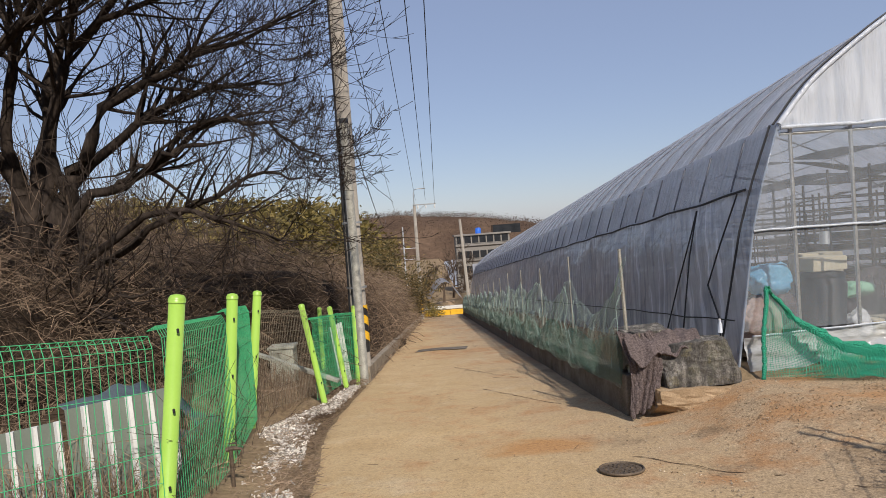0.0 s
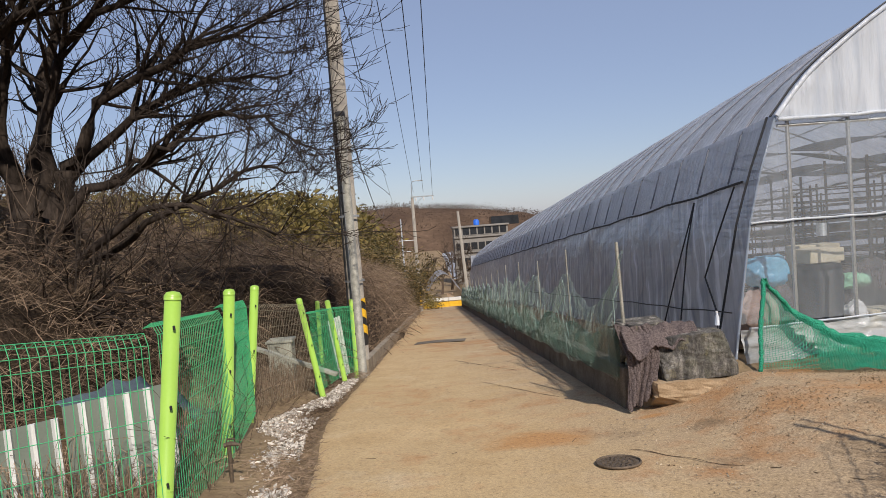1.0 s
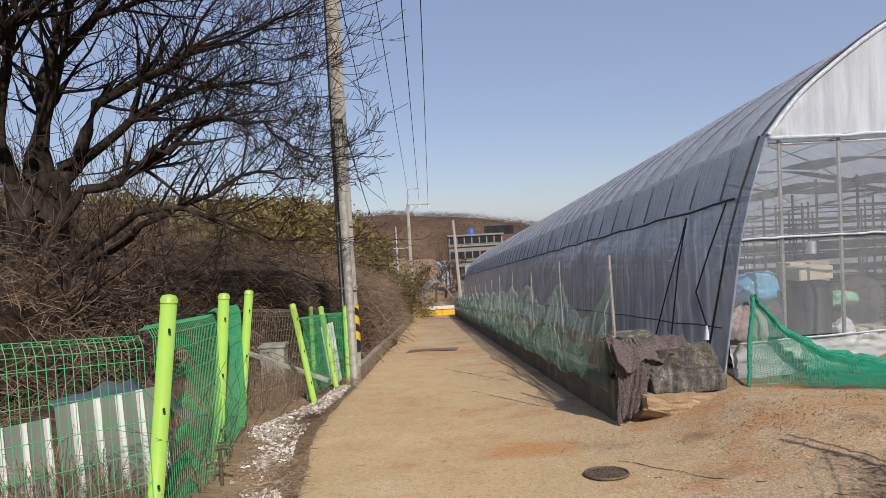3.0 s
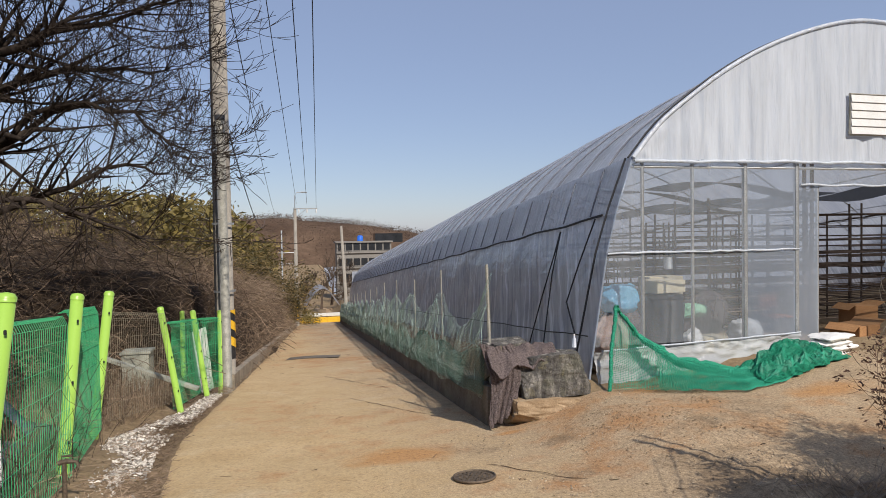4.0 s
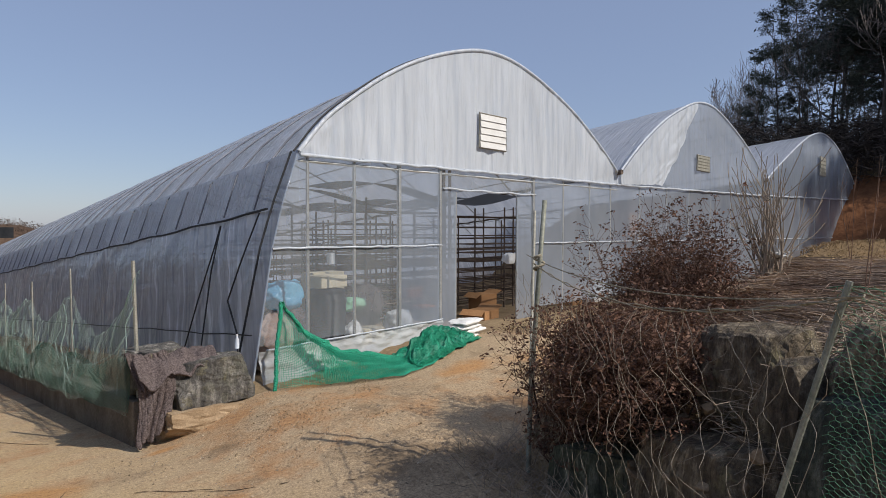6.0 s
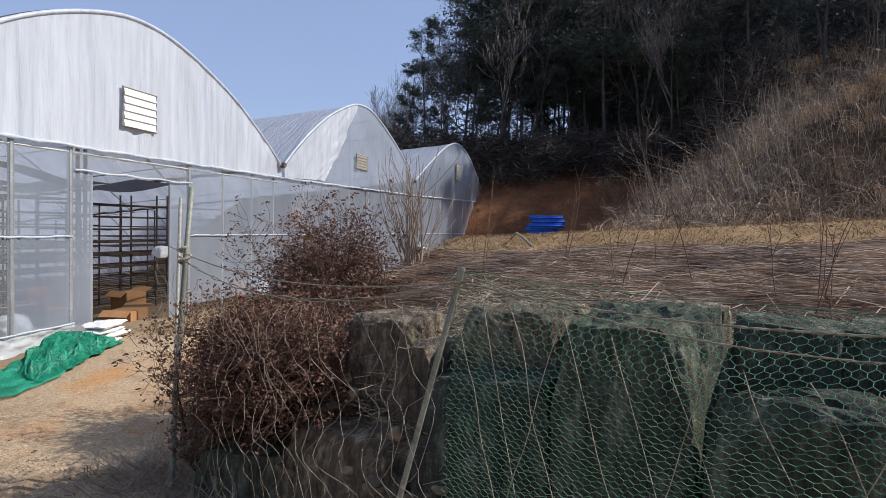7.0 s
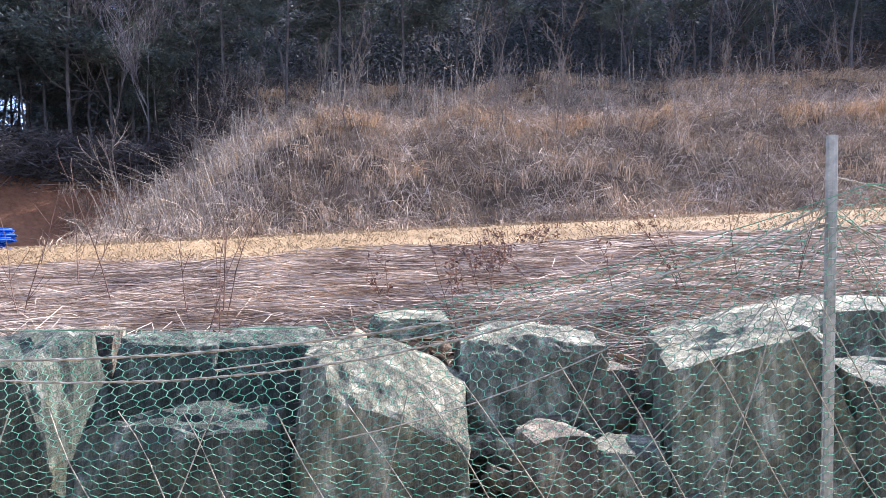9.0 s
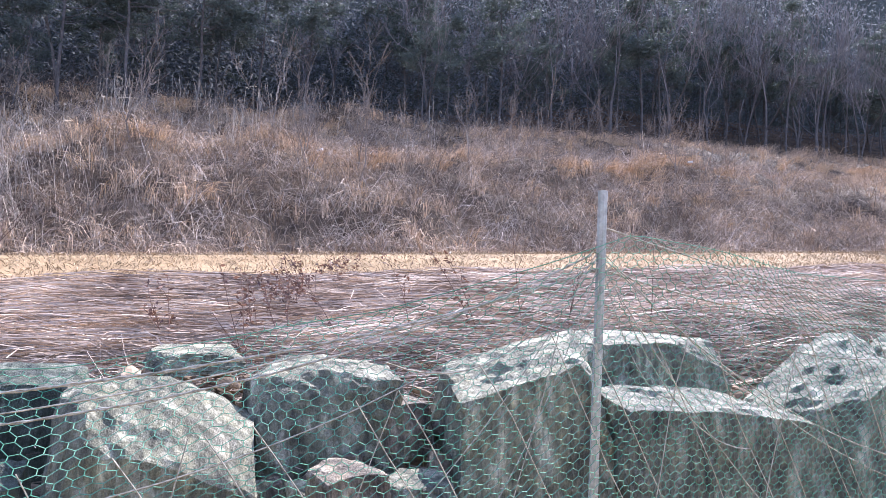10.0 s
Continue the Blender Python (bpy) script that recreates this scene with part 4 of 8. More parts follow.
def pole_line(p, q, r0, r1, n=2):
    return [tuple(np.array(p) + (np.array(q) - np.array(p)) * i / (n - 1)) for i in range(n)]


# ---- wire fence in front of the rocks ----
STAKE_FOOT = (2.51, 2.09, 0.0)
MAT_GREYSTAKE = simple("grey_green_pipe", (0.17, 0.18, 0.14), (0.32, 0.32, 0.26), 10, 0.65, 0.3, 0.2, 60)


def build_wire_fence():
    fence = thing("wire_fence", "sagging green hexagonal wire fence on old pipe stakes", "fence")
    for name, a, b, r in (("stake", (2.58, 1.78, 1.27), STAKE_FOOT, 0.0105), ("stake", (1.425, -0.67, 1.72), (1.45, -0.70, 0.0), 0.0138), ("stake", (0.55, -2.75, 1.5), (0.5, -2.8, 0.1), 0.02)):
        part(name, tube([[(a, r), (tuple((np.array(a) + np.array(b)) / 2), r), (b, r)]], 8), MAT_GREYSTAKE if b is STAKE_FOOT else MAT_STAKE, fence, "weathered pipe stake")
    def surf(u, v):
        # u runs south along the fence from the gate, v up
        s = -0.12 + u
        top = lerp_table([(-2.45, 1.05), (-1.2, 1.0), (0, 1.26), (0.5, 1.19), (1.4, 1.18), (2.1, 1.30), (2.74, 1.51), (3.6, 1.42), (5, 1.36)], s)
        z = 0.0 + 0.03 * s + (top) * v / 1.3
        q = 0.05 * noise.noise(Vector((s * 1.3, v * 1.7, 3))) + 0.10 * math.sin(v * 2.2) * noise.noise(Vector((s * 0.8, 0, 8)))
        q += 0.22 * ss(1.02, 1.3, v) * (1 - ss(1.9, 2.6, s) * ss(3.7, 2.95, s)) * ss(0.05, 0.4, s)
        x, y = from_sq(s, q)
        return (x, y, z)
    part("wire_mesh", hexnet(5.2, 1.3, 0.035, surf, 0.001), MAT_CHICKEN, fence, "green plastic-coated hexagonal wire")
    part("selvedge", tube([[(surf(0.05 + i * 0.05, 1.3), 0.0012) for i in range(103)]], 4), MAT_CHICKEN, fence, "green selvedge wire along the top of the mesh")
    # slack ropes
    def rope(pts, r=0.0036, name="rope"):
        path = []
        for (a, b, sag) in pts:
            for i in range(13):
                t = i / 12
                p = np.array(a) + (np.array(b) - np.array(a)) * t
                p[2] -= sag * 4 * t * (1 - t)
                path.append((tuple(p), r))
        if r < 0.002:
            part(name, tube([path], 4), MAT_OLDWIRE, fence, "frayed twine holding up the mesh")
            return
        for ph in (0.0, math.pi):                   # two strands laid together
            fine, turn = [], ph
            for (a, _), (b, _) in zip(path, path[1:]):
                L = math.dist(a, b)
                for i in range(8):
                    t = i / 8
                    turn += L / 8 * 150
                    fine.append(((a[0] + (b[0] - a[0]) * t + r * 0.55 * math.cos(turn) * 0.7, a[1] + (b[1] - a[1]) * t + r * 0.55 * math.cos(turn) * 0.7, a[2] + (b[2] - a[2]) * t + r * 0.6 * math.sin(turn)), r * 0.62))
            part(name, tube([fine], 4), MAT_OLDWIRE, fence, "strand of twisted twine holding up the mesh")
    rope([((3.95, 3.98, 1.25), (2.58, 1.78, 1.22), 0.10), ((2.58, 1.78, 1.22), (1.43, -0.67, 1.50), 0.16), ((1.43, -0.67, 1.50), (0.5, -2.7, 1.4), 0.1)])
    rope([((2.58, 1.78, 1.25), (1.43, -0.67, 1.55), 0.26)], 0.003)
    rope([((1.43, -0.67, 1.62), (0.5, -2.7, 1.35), 0.05)], 0.003)
    for k in range(12):                             # cords fanned out from the tall stake
        s1 = 2.74 + (-1.5 + k * 0.27)
        x, y = from_sq(s1, -0.03)
        rope([((1.43, -0.67, 1.52 + 0.012 * (k % 4)), (x, y, 1.16 - 0.25 * (k % 3) + 0.1 * (k % 2)), 0.05 + 0.03 * (k % 4))], 0.0017, "cord")


build_wire_fence()

# ---- plants: generators ----
def grow(rng, p, d, length, radius, level, out, up=0.15, spread=0.75, kids=(3, 5), shrink=0.62, tip=0.004, wob=0.18):
    """One branch, as a bent tapering path, with its side branches down to the given level."""
    n = 5
    path, p, d = [], Vector(p), Vector(d).normalized()
    pts = []
    for i in range(n + 1):
        r = radius * (1 - 0.62 * i / n)
        path.append((tuple(p), max(tip, r)))
        pts.append((p.copy(), d.copy(), max(tip, r)))
        d = (d + Vector((rng.gauss(0, wob), rng.gauss(0, wob), rng.gauss(up * 0.5, wob * 0.8)))).normalized()
        p = p + d * length / n
    out.append((level, path))
    if level <= 0:
        return
    for k in range(rng.randint(*kids)):
        j = rng.randint(2, n)
        bp, bd, br = pts[j]
        side = Vector((rng.gauss(0, 1), rng.gauss(0, 1), rng.gauss(0.1, 0.7))).normalized()
        nd = (bd * (1 - spread * 0.5) + side * spread).normalized()
        grow(rng, bp, nd, length * shrink * rng.uniform(0.75, 1.15), br * 0.7, level - 1, out, up, spread, kids, shrink, tip, wob)
    bp, bd, br = pts[-1]
    grow(rng, bp, bd, length * shrink, br, level - 1, out, up, spread, kids, shrink, tip, wob)


def sparse(paths, keep=(0, 2, 5)):
    """The same branches with fewer bends, for thin far twigs."""
    return [[p[i] for i in keep] if len(p) == 6 else p for p in paths]


def branch_mesh(paths, thick_sides=7, thin_sides=3):
    big = [p for l, p in paths if p[0][1] > 0.02]
    small = [p for l, p in paths if p[0][1] <= 0.02]
    return join(tube(big, thick_sides, False), tube(small, thin_sides, False)) if big else tube(small, thin_sides, False)


def tufts(rng, centres, spread, count, size, slim=0.35):
    """Loose small leaf blades round each centre."""
    V, F = [], []
    for c in centres:
        for _ in range(count):
            o = Vector((rng.gauss(0, spread), rng.gauss(0, spread), rng.gauss(0, spread * 0.55)))
            p = Vector(c) + o
            a = Vector((rng.gauss(0, 1), rng.gauss(0, 1), rng.gauss(0.2, 0.6))).normalized()
            b = a.cross(Vector((rng.gauss(0, 1), rng.gauss(0, 1), rng.gauss(0, 1)))).normalized()
            s = size * rng.uniform(0.6, 1.4)
            k = len(V)
            V += [tuple(p - a * s), tuple(p + b * s * slim), tuple(p + a * s), tuple(p - b * s * slim)]
            F.append((k, k + 1, k + 2, k + 3))
    return V, F


def stuff(name, data, mat, label, category):
    return tagged(new(name, mesh_of(name, data[0], data[1], mat)), label, category, kind="stuff")


# ---- big bare tree behind the mesh fence ----
def build_big_tree():
    rng = random.Random(21)
    tree = thing("tree", "large bare spreading tree with dark forked limbs", "tree", at=(-5.7, 11.6, 0))
    gz = ground_z(-5.7, 11.6)
    out = []
    def limb(*pts, r0=0.1, r1=0.03, twigs=16, reach=1.3, lv=3):
        r0, r1 = r0 * 0.92, r1 * 1.15
        P = [Vector(p) for p in pts]
        path, n = [], 14
        for i in range(n + 1):
            t = i / n * (len(P) - 1)
            k = min(int(t), len(P) - 2)
            f = t - k
            a, b, c, d = P[max(k - 1, 0)], P[k], P[k + 1], P[min(k + 2, len(P) - 1)]
            q = 0.5 * (2 * b + (c - a) * f + (2 * a - 5 * b + 4 * c - d) * f * f + (3 * b - a - 3 * c + d) * f ** 3)
            q += Vector((rng.gauss(0, 0.03), rng.gauss(0, 0.03), rng.gauss(0, 0.03)))
            path.append((tuple(q), r0 + (r1 - r0) * i / n))
        out.append((9, path))
        for j in range(twigs):
            i = rng.randint(6, n)
            q, r = Vector(path[i][0]), path[i][1]
            fwd = (Vector(path[min(i + 1, n)][0]) - Vector(path[i - 1][0])).normalized()
            side = Vector((rng.gauss(0, 1), rng.gauss(0, 0.9), rng.gauss(0.15, 0.8))).normalized()
            grow(rng, q, fwd * 0.75 + side * 0.7, reach * rng.uniform(0.6, 1.2), min(r * 0.62, 0.036), lv, out, 0.10, 0.75, (1, 3), 0.66, 0.0048, 0.15)
    b = gz - 0.3
    limb((-5.8, 11.7, b), (-5.68, 11.65, 0.85), (-5.63, 11.6, 1.57), (-5.51, 11.6, 2.1), r0=0.30, r1=0.23, twigs=0)
    limb((-5.2, 11.9, b), (-5.1, 11.85, 0.7), (-5.08, 11.7, 1.6), (-4.86, 11.6, 2.7), r0=0.15, r1=0.11, twigs=0)
    limb((-5.56, 11.6, 1.9), (-5.68, 11.5, 2.75), (-5.94, 11.3, 3.12), (-6.3, 11.1, 3.8), (-7.0, 10.9, 5.4), r0=0.17, r1=0.05, reach=1.5)
    limb((-5.48, 11.6, 2.0), (-5.36, 11.65, 2.9), (-5.2, 11.7, 3.52), (-5.14, 11.8, 4.41), (-4.85, 12.0, 5.45), (-4.6, 12.2, 6.8), r0=0.16, r1=0.03, reach=1.5)
    limb((-5.35, 11.6, 1.95), (-5.15, 11.5, 2.62), (-5.04, 11.4, 3.33), (-4.7, 11.3, 4.38), (-4.21, 11.2, 4.89), (-3.4, 11.1, 5.2), (-2.5, 11.0, 5.5), r0=0.14, r1=0.02, twigs=22)
    limb((-5.23, 11.6, 2.0), (-4.86, 11.6, 2.78), (-4.57, 11.6, 3.03), (-4.28, 11.55, 3.78), (-3.59, 11.5, 4.14), (-2.84, 11.5, 4.5), (-2.02, 11.5, 4.77), (-1.4, 11.5, 5.05), r0=0.15, r1=0.016, twigs=30, reach=1.15)
    limb((-4.9, 11.7, 2.5), (-4.77, 11.7, 2.77), (-4.1, 11.7, 3.31), (-3.63, 11.7, 3.69), (-2.89, 11.7, 4.01), (-1.99, 11.7, 4.09), (-1.3, 11.7, 4.09), r0=0.11, r1=0.012, twigs=30, reach=1.05)
    limb((-5.01, 11.5, 1.6), (-4.69, 11.4, 2.22), (-4.27, 11.4, 2.46), (-3.82, 11.4, 2.61), (-3.4, 11.4, 2.86), (-2.77, 11.4, 3.36), (-2.13, 11.4, 3.51), (-1.6, 11.4, 3.51), r0=0.11, r1=0.012, twigs=26, reach=0.95)
    limb((-4.13, 11.4, 2.5), (-3.53, 11.3, 2.87), (-2.66, 11.3, 3.06), r0=0.05, r1=0.03, twigs=4)
    limb((-3.4, 11.4, 2.86), (-2.96, 11.3, 3.24), (-2.31, 11.2, 3.45), (-1.61, 11.2, 3.24), (-1.1, 11.2, 2.85), (-0.8, 11.2, 2.75), r0=0.05, r1=0.01, twigs=18, reach=0.6)
    limb((-5.49, 11.4, 0.7), (-4.27, 11.2, 1.55), (-3.62, 11.1, 1.96), (-3.07, 11.1, 2.06), (-2.46, 11.1, 1.87), (-1.84, 11.1, 1.64), (-1.5, 11.1, 1.5), r0=0.08, r1=0.012, twigs=18, reach=1.0)
    limb((-5.2, 11.6, 1.0), (-4.0, 11.5, 1.62), (-3.25, 11.5, 2.02), (-2.5, 11.5, 2.34), (-1.76, 11.5, 2.56), (-1.22, 11.5, 2.48), r0=0.08, r1=0.012, twigs=20, reach=1.0)
    limb((-6.2, 11.2, 3.7), (-5.93, 11.0, 4.1), (-5.18, 10.8, 4.72), (-4.55, 10.6, 5.04), (-3.9, 10.5, 5.41), (-3.0, 10.3, 5.8), r0=0.12, r1=0.02, twigs=24)
    limb((-5.62, 11.5, 2.5), (-5.59, 11.4, 2.83), (-5.62, 11.3, 3.72), (-5.4, 11.2, 4.6), (-5.44, 11.1, 5.48), (-5.2, 11, 6.6), r0=0.12, r1=0.03, twigs=18)
    limb((-6.6, 11.4, 0.2), (-6.5, 10.6, 2.6), (-5.2, 9.6, 4.6), (-3.4, 9.0, 5.6), r0=0.13, r1=0.02, twigs=22, reach=1.4)
    limb((-5.6, 11.2, 0.1), (-4.8, 10.6, 0.2), (-4.0, 10.2, 0.7), (-3.2, 10.1, 0.9), r0=0.07, r1=0.012, twigs=12)
    limb((-4.85, 12.0, 5.45), (-4.2, 11.8, 6.1), (-2.9, 11.6, 6.8), (-1.7, 11.4, 7.2), r0=0.08, r1=0.014, twigs=22, reach=1.3)
    limb((-4.21, 11.2, 4.89), (-3.4, 11.2, 5.7), (-2.4, 11.2, 6.1), (-1.6, 11.2, 6.2), r0=0.07, r1=0.012, twigs=24, reach=1.1)
    big = join(tube([p for l, p in out if l == 9 or p[0][1] > 0.03], 9, True))
    part("trunk", ([(x + 5.7, y - 11.6, z) for x, y, z in big[0]], big[1]), MAT_BARK, tree, "dark ridged bark on forking limbs", True)
    tw = tube(sparse([p for l, p in out if not (l == 9 or p[0][1] > 0.03)], (0, 3, 5)), 3, False)
    part("crown", ([(x + 5.7, y - 11.6, z) for x, y, z in tw[0]], tw[1]), MAT_BARK, tree, "tangle of fine leafless twigs")


build_big_tree()


# ---- vine thicket beside the lane ----
def thicket_top(x, y):
    """Height of the tangle over the ground."""
    edge = lerp_table([(4, -3.8), (8, -3.0), (12, -2.4), (14, -0.95), (20, -0.15), (24, 0.25), (30, 0.45), (48, 1.4)], y)
    k = ss(edge, edge - 2.2 + 1.2 * ss(13, 16, y), x)
    h = 2.45 + 0.4 * ss(12, 15, y) + 0.9 * ss(-5, -10, x) + 0.5 * noise.noise(Vector((x * 0.35, y * 0.25, 3))) + 0.35 * noise.noise(Vector((x * 0.9, y * 0.9, 6)))
    near = ss(4.5, 9.5, y)
    return h * k * (0.25 + 0.75 * near) * ss(52, 46, y)


MAT_TENDRIL = simple("tan_tendrils", (0.095, 0.066, 0.046), (0.37, 0.27, 0.185), 0.6, 0.9, 0, 0.0, 9, None, 0.01, 0.45)
# the deep shade between the vines is put into this mass's dark colour
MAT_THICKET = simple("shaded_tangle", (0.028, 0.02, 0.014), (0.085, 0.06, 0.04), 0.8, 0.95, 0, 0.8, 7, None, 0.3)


def build_thicket():
    rng = np.random.default_rng(5)
    V, F = [], []
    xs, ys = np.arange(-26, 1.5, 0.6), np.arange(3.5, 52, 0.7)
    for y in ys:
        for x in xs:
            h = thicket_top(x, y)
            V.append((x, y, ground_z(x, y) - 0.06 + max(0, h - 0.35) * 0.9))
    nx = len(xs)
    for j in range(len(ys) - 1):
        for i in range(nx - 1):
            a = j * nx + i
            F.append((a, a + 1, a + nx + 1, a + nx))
    mass = stuff("thicket", (V, F), MAT_THICKET, "dark inner mass of the vine thicket, its deep shade in the colour", "thicket")
    # arching stems over it
    A, B, R = [], [], []
    n = 5500
    yy = 4.5 + (rng.random(n) ** 1.5) * 44
    edge = np.interp(yy, [4, 8, 12, 14, 20, 24, 30, 48], [-3.8, -3.0, -2.4, -0.95, -0.15, 0.25, 0.45, 1.4])
    xx = edge - rng.random(n) ** 1.4 * (4 + yy * 0.35)
    for x, y in zip(xx, yy):
        h = thicket_top(x, y)
        if h < 0.15 or (y < 9.5 and rng.random() < 0.35):
            continue
        p = np.array([x, y, ground_z(x, y) + h * rng.uniform(0.55, 1.02)])
        a = rng.random() * 6.283
        L = rng.uniform(0.5, 1.4)
        d = np.array([math.cos(a), math.sin(a), rng.uniform(-0.2, 0.9)])
        r = rng.uniform(0.0022, 0.0052) * (1 + y * 0.04)
        for k in range(4):
            q = p + d * L / 4
            A.append(p), B.append(q), R.append(r)
            d = d + np.array([rng.normal(0, .25), rng.normal(0, .25), -0.40])
            p = q
    stuff("vines", sticks(A, B, R), MAT_VINE, "arching dry vine stems over the thicket", "vines")
    # fine dead tendrils and grass knotted among them
    n = 58000
    A, B, C, R = [], [], [], []
    yy = 4.5 + (rng.random(n) ** 1.25) * 44
    edge = np.interp(yy, [4, 8, 12, 14, 20, 24, 30, 48], [-3.8, -3.0, -2.4, -0.95, -0.15, 0.25, 0.45, 1.4])
    xx = edge + 0.15 - rng.random(n) ** 1.5 * (4 + yy * 0.35)
    for x, y in zip(xx, yy):
        h = thicket_top(x, y)
        if h < 0.05 or (y < 9.5 and rng.random() < 0.45):
            continue
        z = ground_z(x, y) + h * rng.uniform(0.5, 1.04)
        a, L = rng.random() * 6.283, rng.uniform(0.25, 0.8) * (1 + y * 0.015)
        d = np.array([math.cos(a), math.sin(a), rng.uniform(-0.3, 1.0)]) * L * 0.5
        p0 = np.array([x, y, z])
        p1 = p0 + d
        A.append(p0), C.append(p1), B.append(p1 + d + np.array([rng.normal(0, .1), rng.normal(0, .1), -0.5 * L])), R.append(rng.uniform(0.0015, 0.0034) * (1 + y * 0.04))
    stuff("tendrils", blades(A, C, B, R), MAT_TENDRIL, "fine tan tendrils and dead grass tangled over the thicket", "tendrils")
    # taller bare shoots
    r2 = random.Random(3)
    out = []
    for k in range(130):
        y = r2.uniform(9, 30) if k < 60 else r2.uniform(13, 30)
        x = -3.2 - r2.random() * (3 + y * 0.35) if k < 60 else -4.2 - r2.random() * y * 0.55
        z = ground_z(x, y) + thicket_top(x, y) * 0.6
        grow(r2, (x, y, z), (r2.gauss(0, .25), r2.gauss(0, .25), 1), r2.uniform(0.9, 1.7) * (1 if k < 60 else 1.35), 0.018, 2, out, 0.25, 0.6, (3, 5), 0.62, 0.006, 0.14)
    stuff("shoots", tube(sparse([p for _, p in out]), 3, False), MAT_TWIG, "bare upright shoots in the thicket", "shoots")


build_thicket()

# ---- lime-green mesh fence ----
def build_mesh_fence():
    fence = thing("mesh_fence", "lime-green steel post fence with green welded mesh, partly leaning", "fence")
    lz = lane_z
    posts = [((-1.43, 5.35, lz(5.35) + 0.02), (-1.22, 5.38, 1.165), 0.052), ((-1.53, 7.24, lz(7.24)), (-1.36, 7.26, 1.0), 0.052), ((-1.76, 9.1, lz(9.1)), (-1.54, 9.12, 0.87), 0.052),
             ((-1.02, 10.75, lz(10.75)), (-1.28, 10.78, 0.49), 0.045), ((-0.83, 12.4, lz(12.4)), (-1.05, 12.46, 0.235), 0.045), ((-0.72, 13.6, lz(13.6)), (-0.70, 13.6, 0.09), 0.045), ((-1.46, 14.2, lz(14.2)), (-1.46, 14.25, 0.04), 0.045),
             ((-2.9, 3.2, 0.0), (-2.85, 3.2, 1.35), 0.052)]
    for a, b, r in posts:
        A, B = Vector(a), Vector(b)
        d = (B - A).normalized()
        post = part("post", tube([[(tuple(A - d * 0.15), r), (tuple(B - d * 0.05), r)]], 18), MAT_LIME, fence, "lime-green round steel post", True)
        cap = part("cap", tube([[(tuple(B - d * 0.055), r * 1.08), (tuple(B - d * 0.03), r * 1.08), (tuple(B - d * 0.008), r * 0.8), (tuple(B), r * 0.15)]], 18), MAT_LIME, post, "", True)
        for f in (0.25, 0.55, 0.86):
            q = A + (B - A) * f + Vector((0.02, -r - 0.006, 0))
            part("clip", box(q.x + 0.015, q.y, q.z, 0.015, 0.014, 0.03, 0.003), MAT_BLACK, post)
    def panel(a, b, za, zb, h, pitch=0.05, r=0.0025, mat=MAT_GREENWIRE):
        """Mesh between two feet a and b, with its bent top edge."""
        L = math.dist(a, b)
        n = max(4, int(L / pitch))
        dx, dy = (b[0] - a[0]) / L, (b[1] - a[1]) / L
        A, B = [], []
        def P(t, v, out=0.0):
            z = za + (zb - za) * t
            return (a[0] + (b[0] - a[0]) * t - dy * out, a[1] + (b[1] - a[1]) * t + dx * out, z + v)
        for i in range(n + 1):
            t = i / n
            A += [P(t, 0), P(t, h - 0.10), P(t, h - 0.02, 0.035)]
            B += [P(t, h - 0.10), P(t, h - 0.02, 0.035), P(t, h - 0.05, 0.09)]
        v = 0.0
        while v < h - 0.12:
            A.append(P(0, v)), B.append(P(1, v))
            v += 0.2
        A += [P(0, h - 0.10), P(0, h - 0.02, 0.035), P(0, h - 0.05, 0.09)]
        B += [P(1, h - 0.10), P(1, h - 0.02, 0.035), P(1, h - 0.05, 0.09)]
        part("mesh_panel", sticks(A, B, r, None, 4), mat, fence, "green welded wire mesh panel")
    panel((-2.85, 3.2), (-1.38, 5.3), -0.15, -0.45, 1.38)
    panel((-1.36, 5.42), (-1.43, 7.19), -0.45, -0.60, 1.43)
    panel((-1.44, 7.30), (-1.65, 9.05), -0.58, -0.73, 1.45)
    panel((-1.61, 9.18), (-1.18, 10.70), -0.68, -0.90, 1.32, 0.05, 0.0016, MAT_OLDWIRE)
    panel((-1.14, 10.8), (-0.95, 12.48), -1.02, -1.2, 1.3)
    panel((-0.93, 12.58), (-0.69, 13.48), -1.2, -1.32, 1.3)
    panel((-0.72, 13.6), (-1.44, 14.2), -1.32, -1.4, 1.3)
    rng = random.Random(8)
    out = []
    for _ in range(26):
        y = 5.3 + 4.2 * rng.random()
        x = lerp_table([(5.3, -1.36), (7.25, -1.43), (9.1, -1.65)], y)
        grow(rng, (x + 0.02, y, lane_z(y)), (rng.gauss(0, .15), rng.gauss(0, .4), 1), rng.uniform(0.4, 1.0), 0.004, 1, out, 0.1, 0.6, (1, 3), 0.6, 0.002, 0.22)
    part("creeper", tube([p for _, p in out], 3, False), MAT_TWIG, fence, "dry creeper stems caught in the mesh")


build_mesh_fence()


MAT_CREAMGREY = simple("dull_cream_paint", (0.30, 0.31, 0.25), (0.42, 0.42, 0.35), 3, 0.7, 0, 0.2)


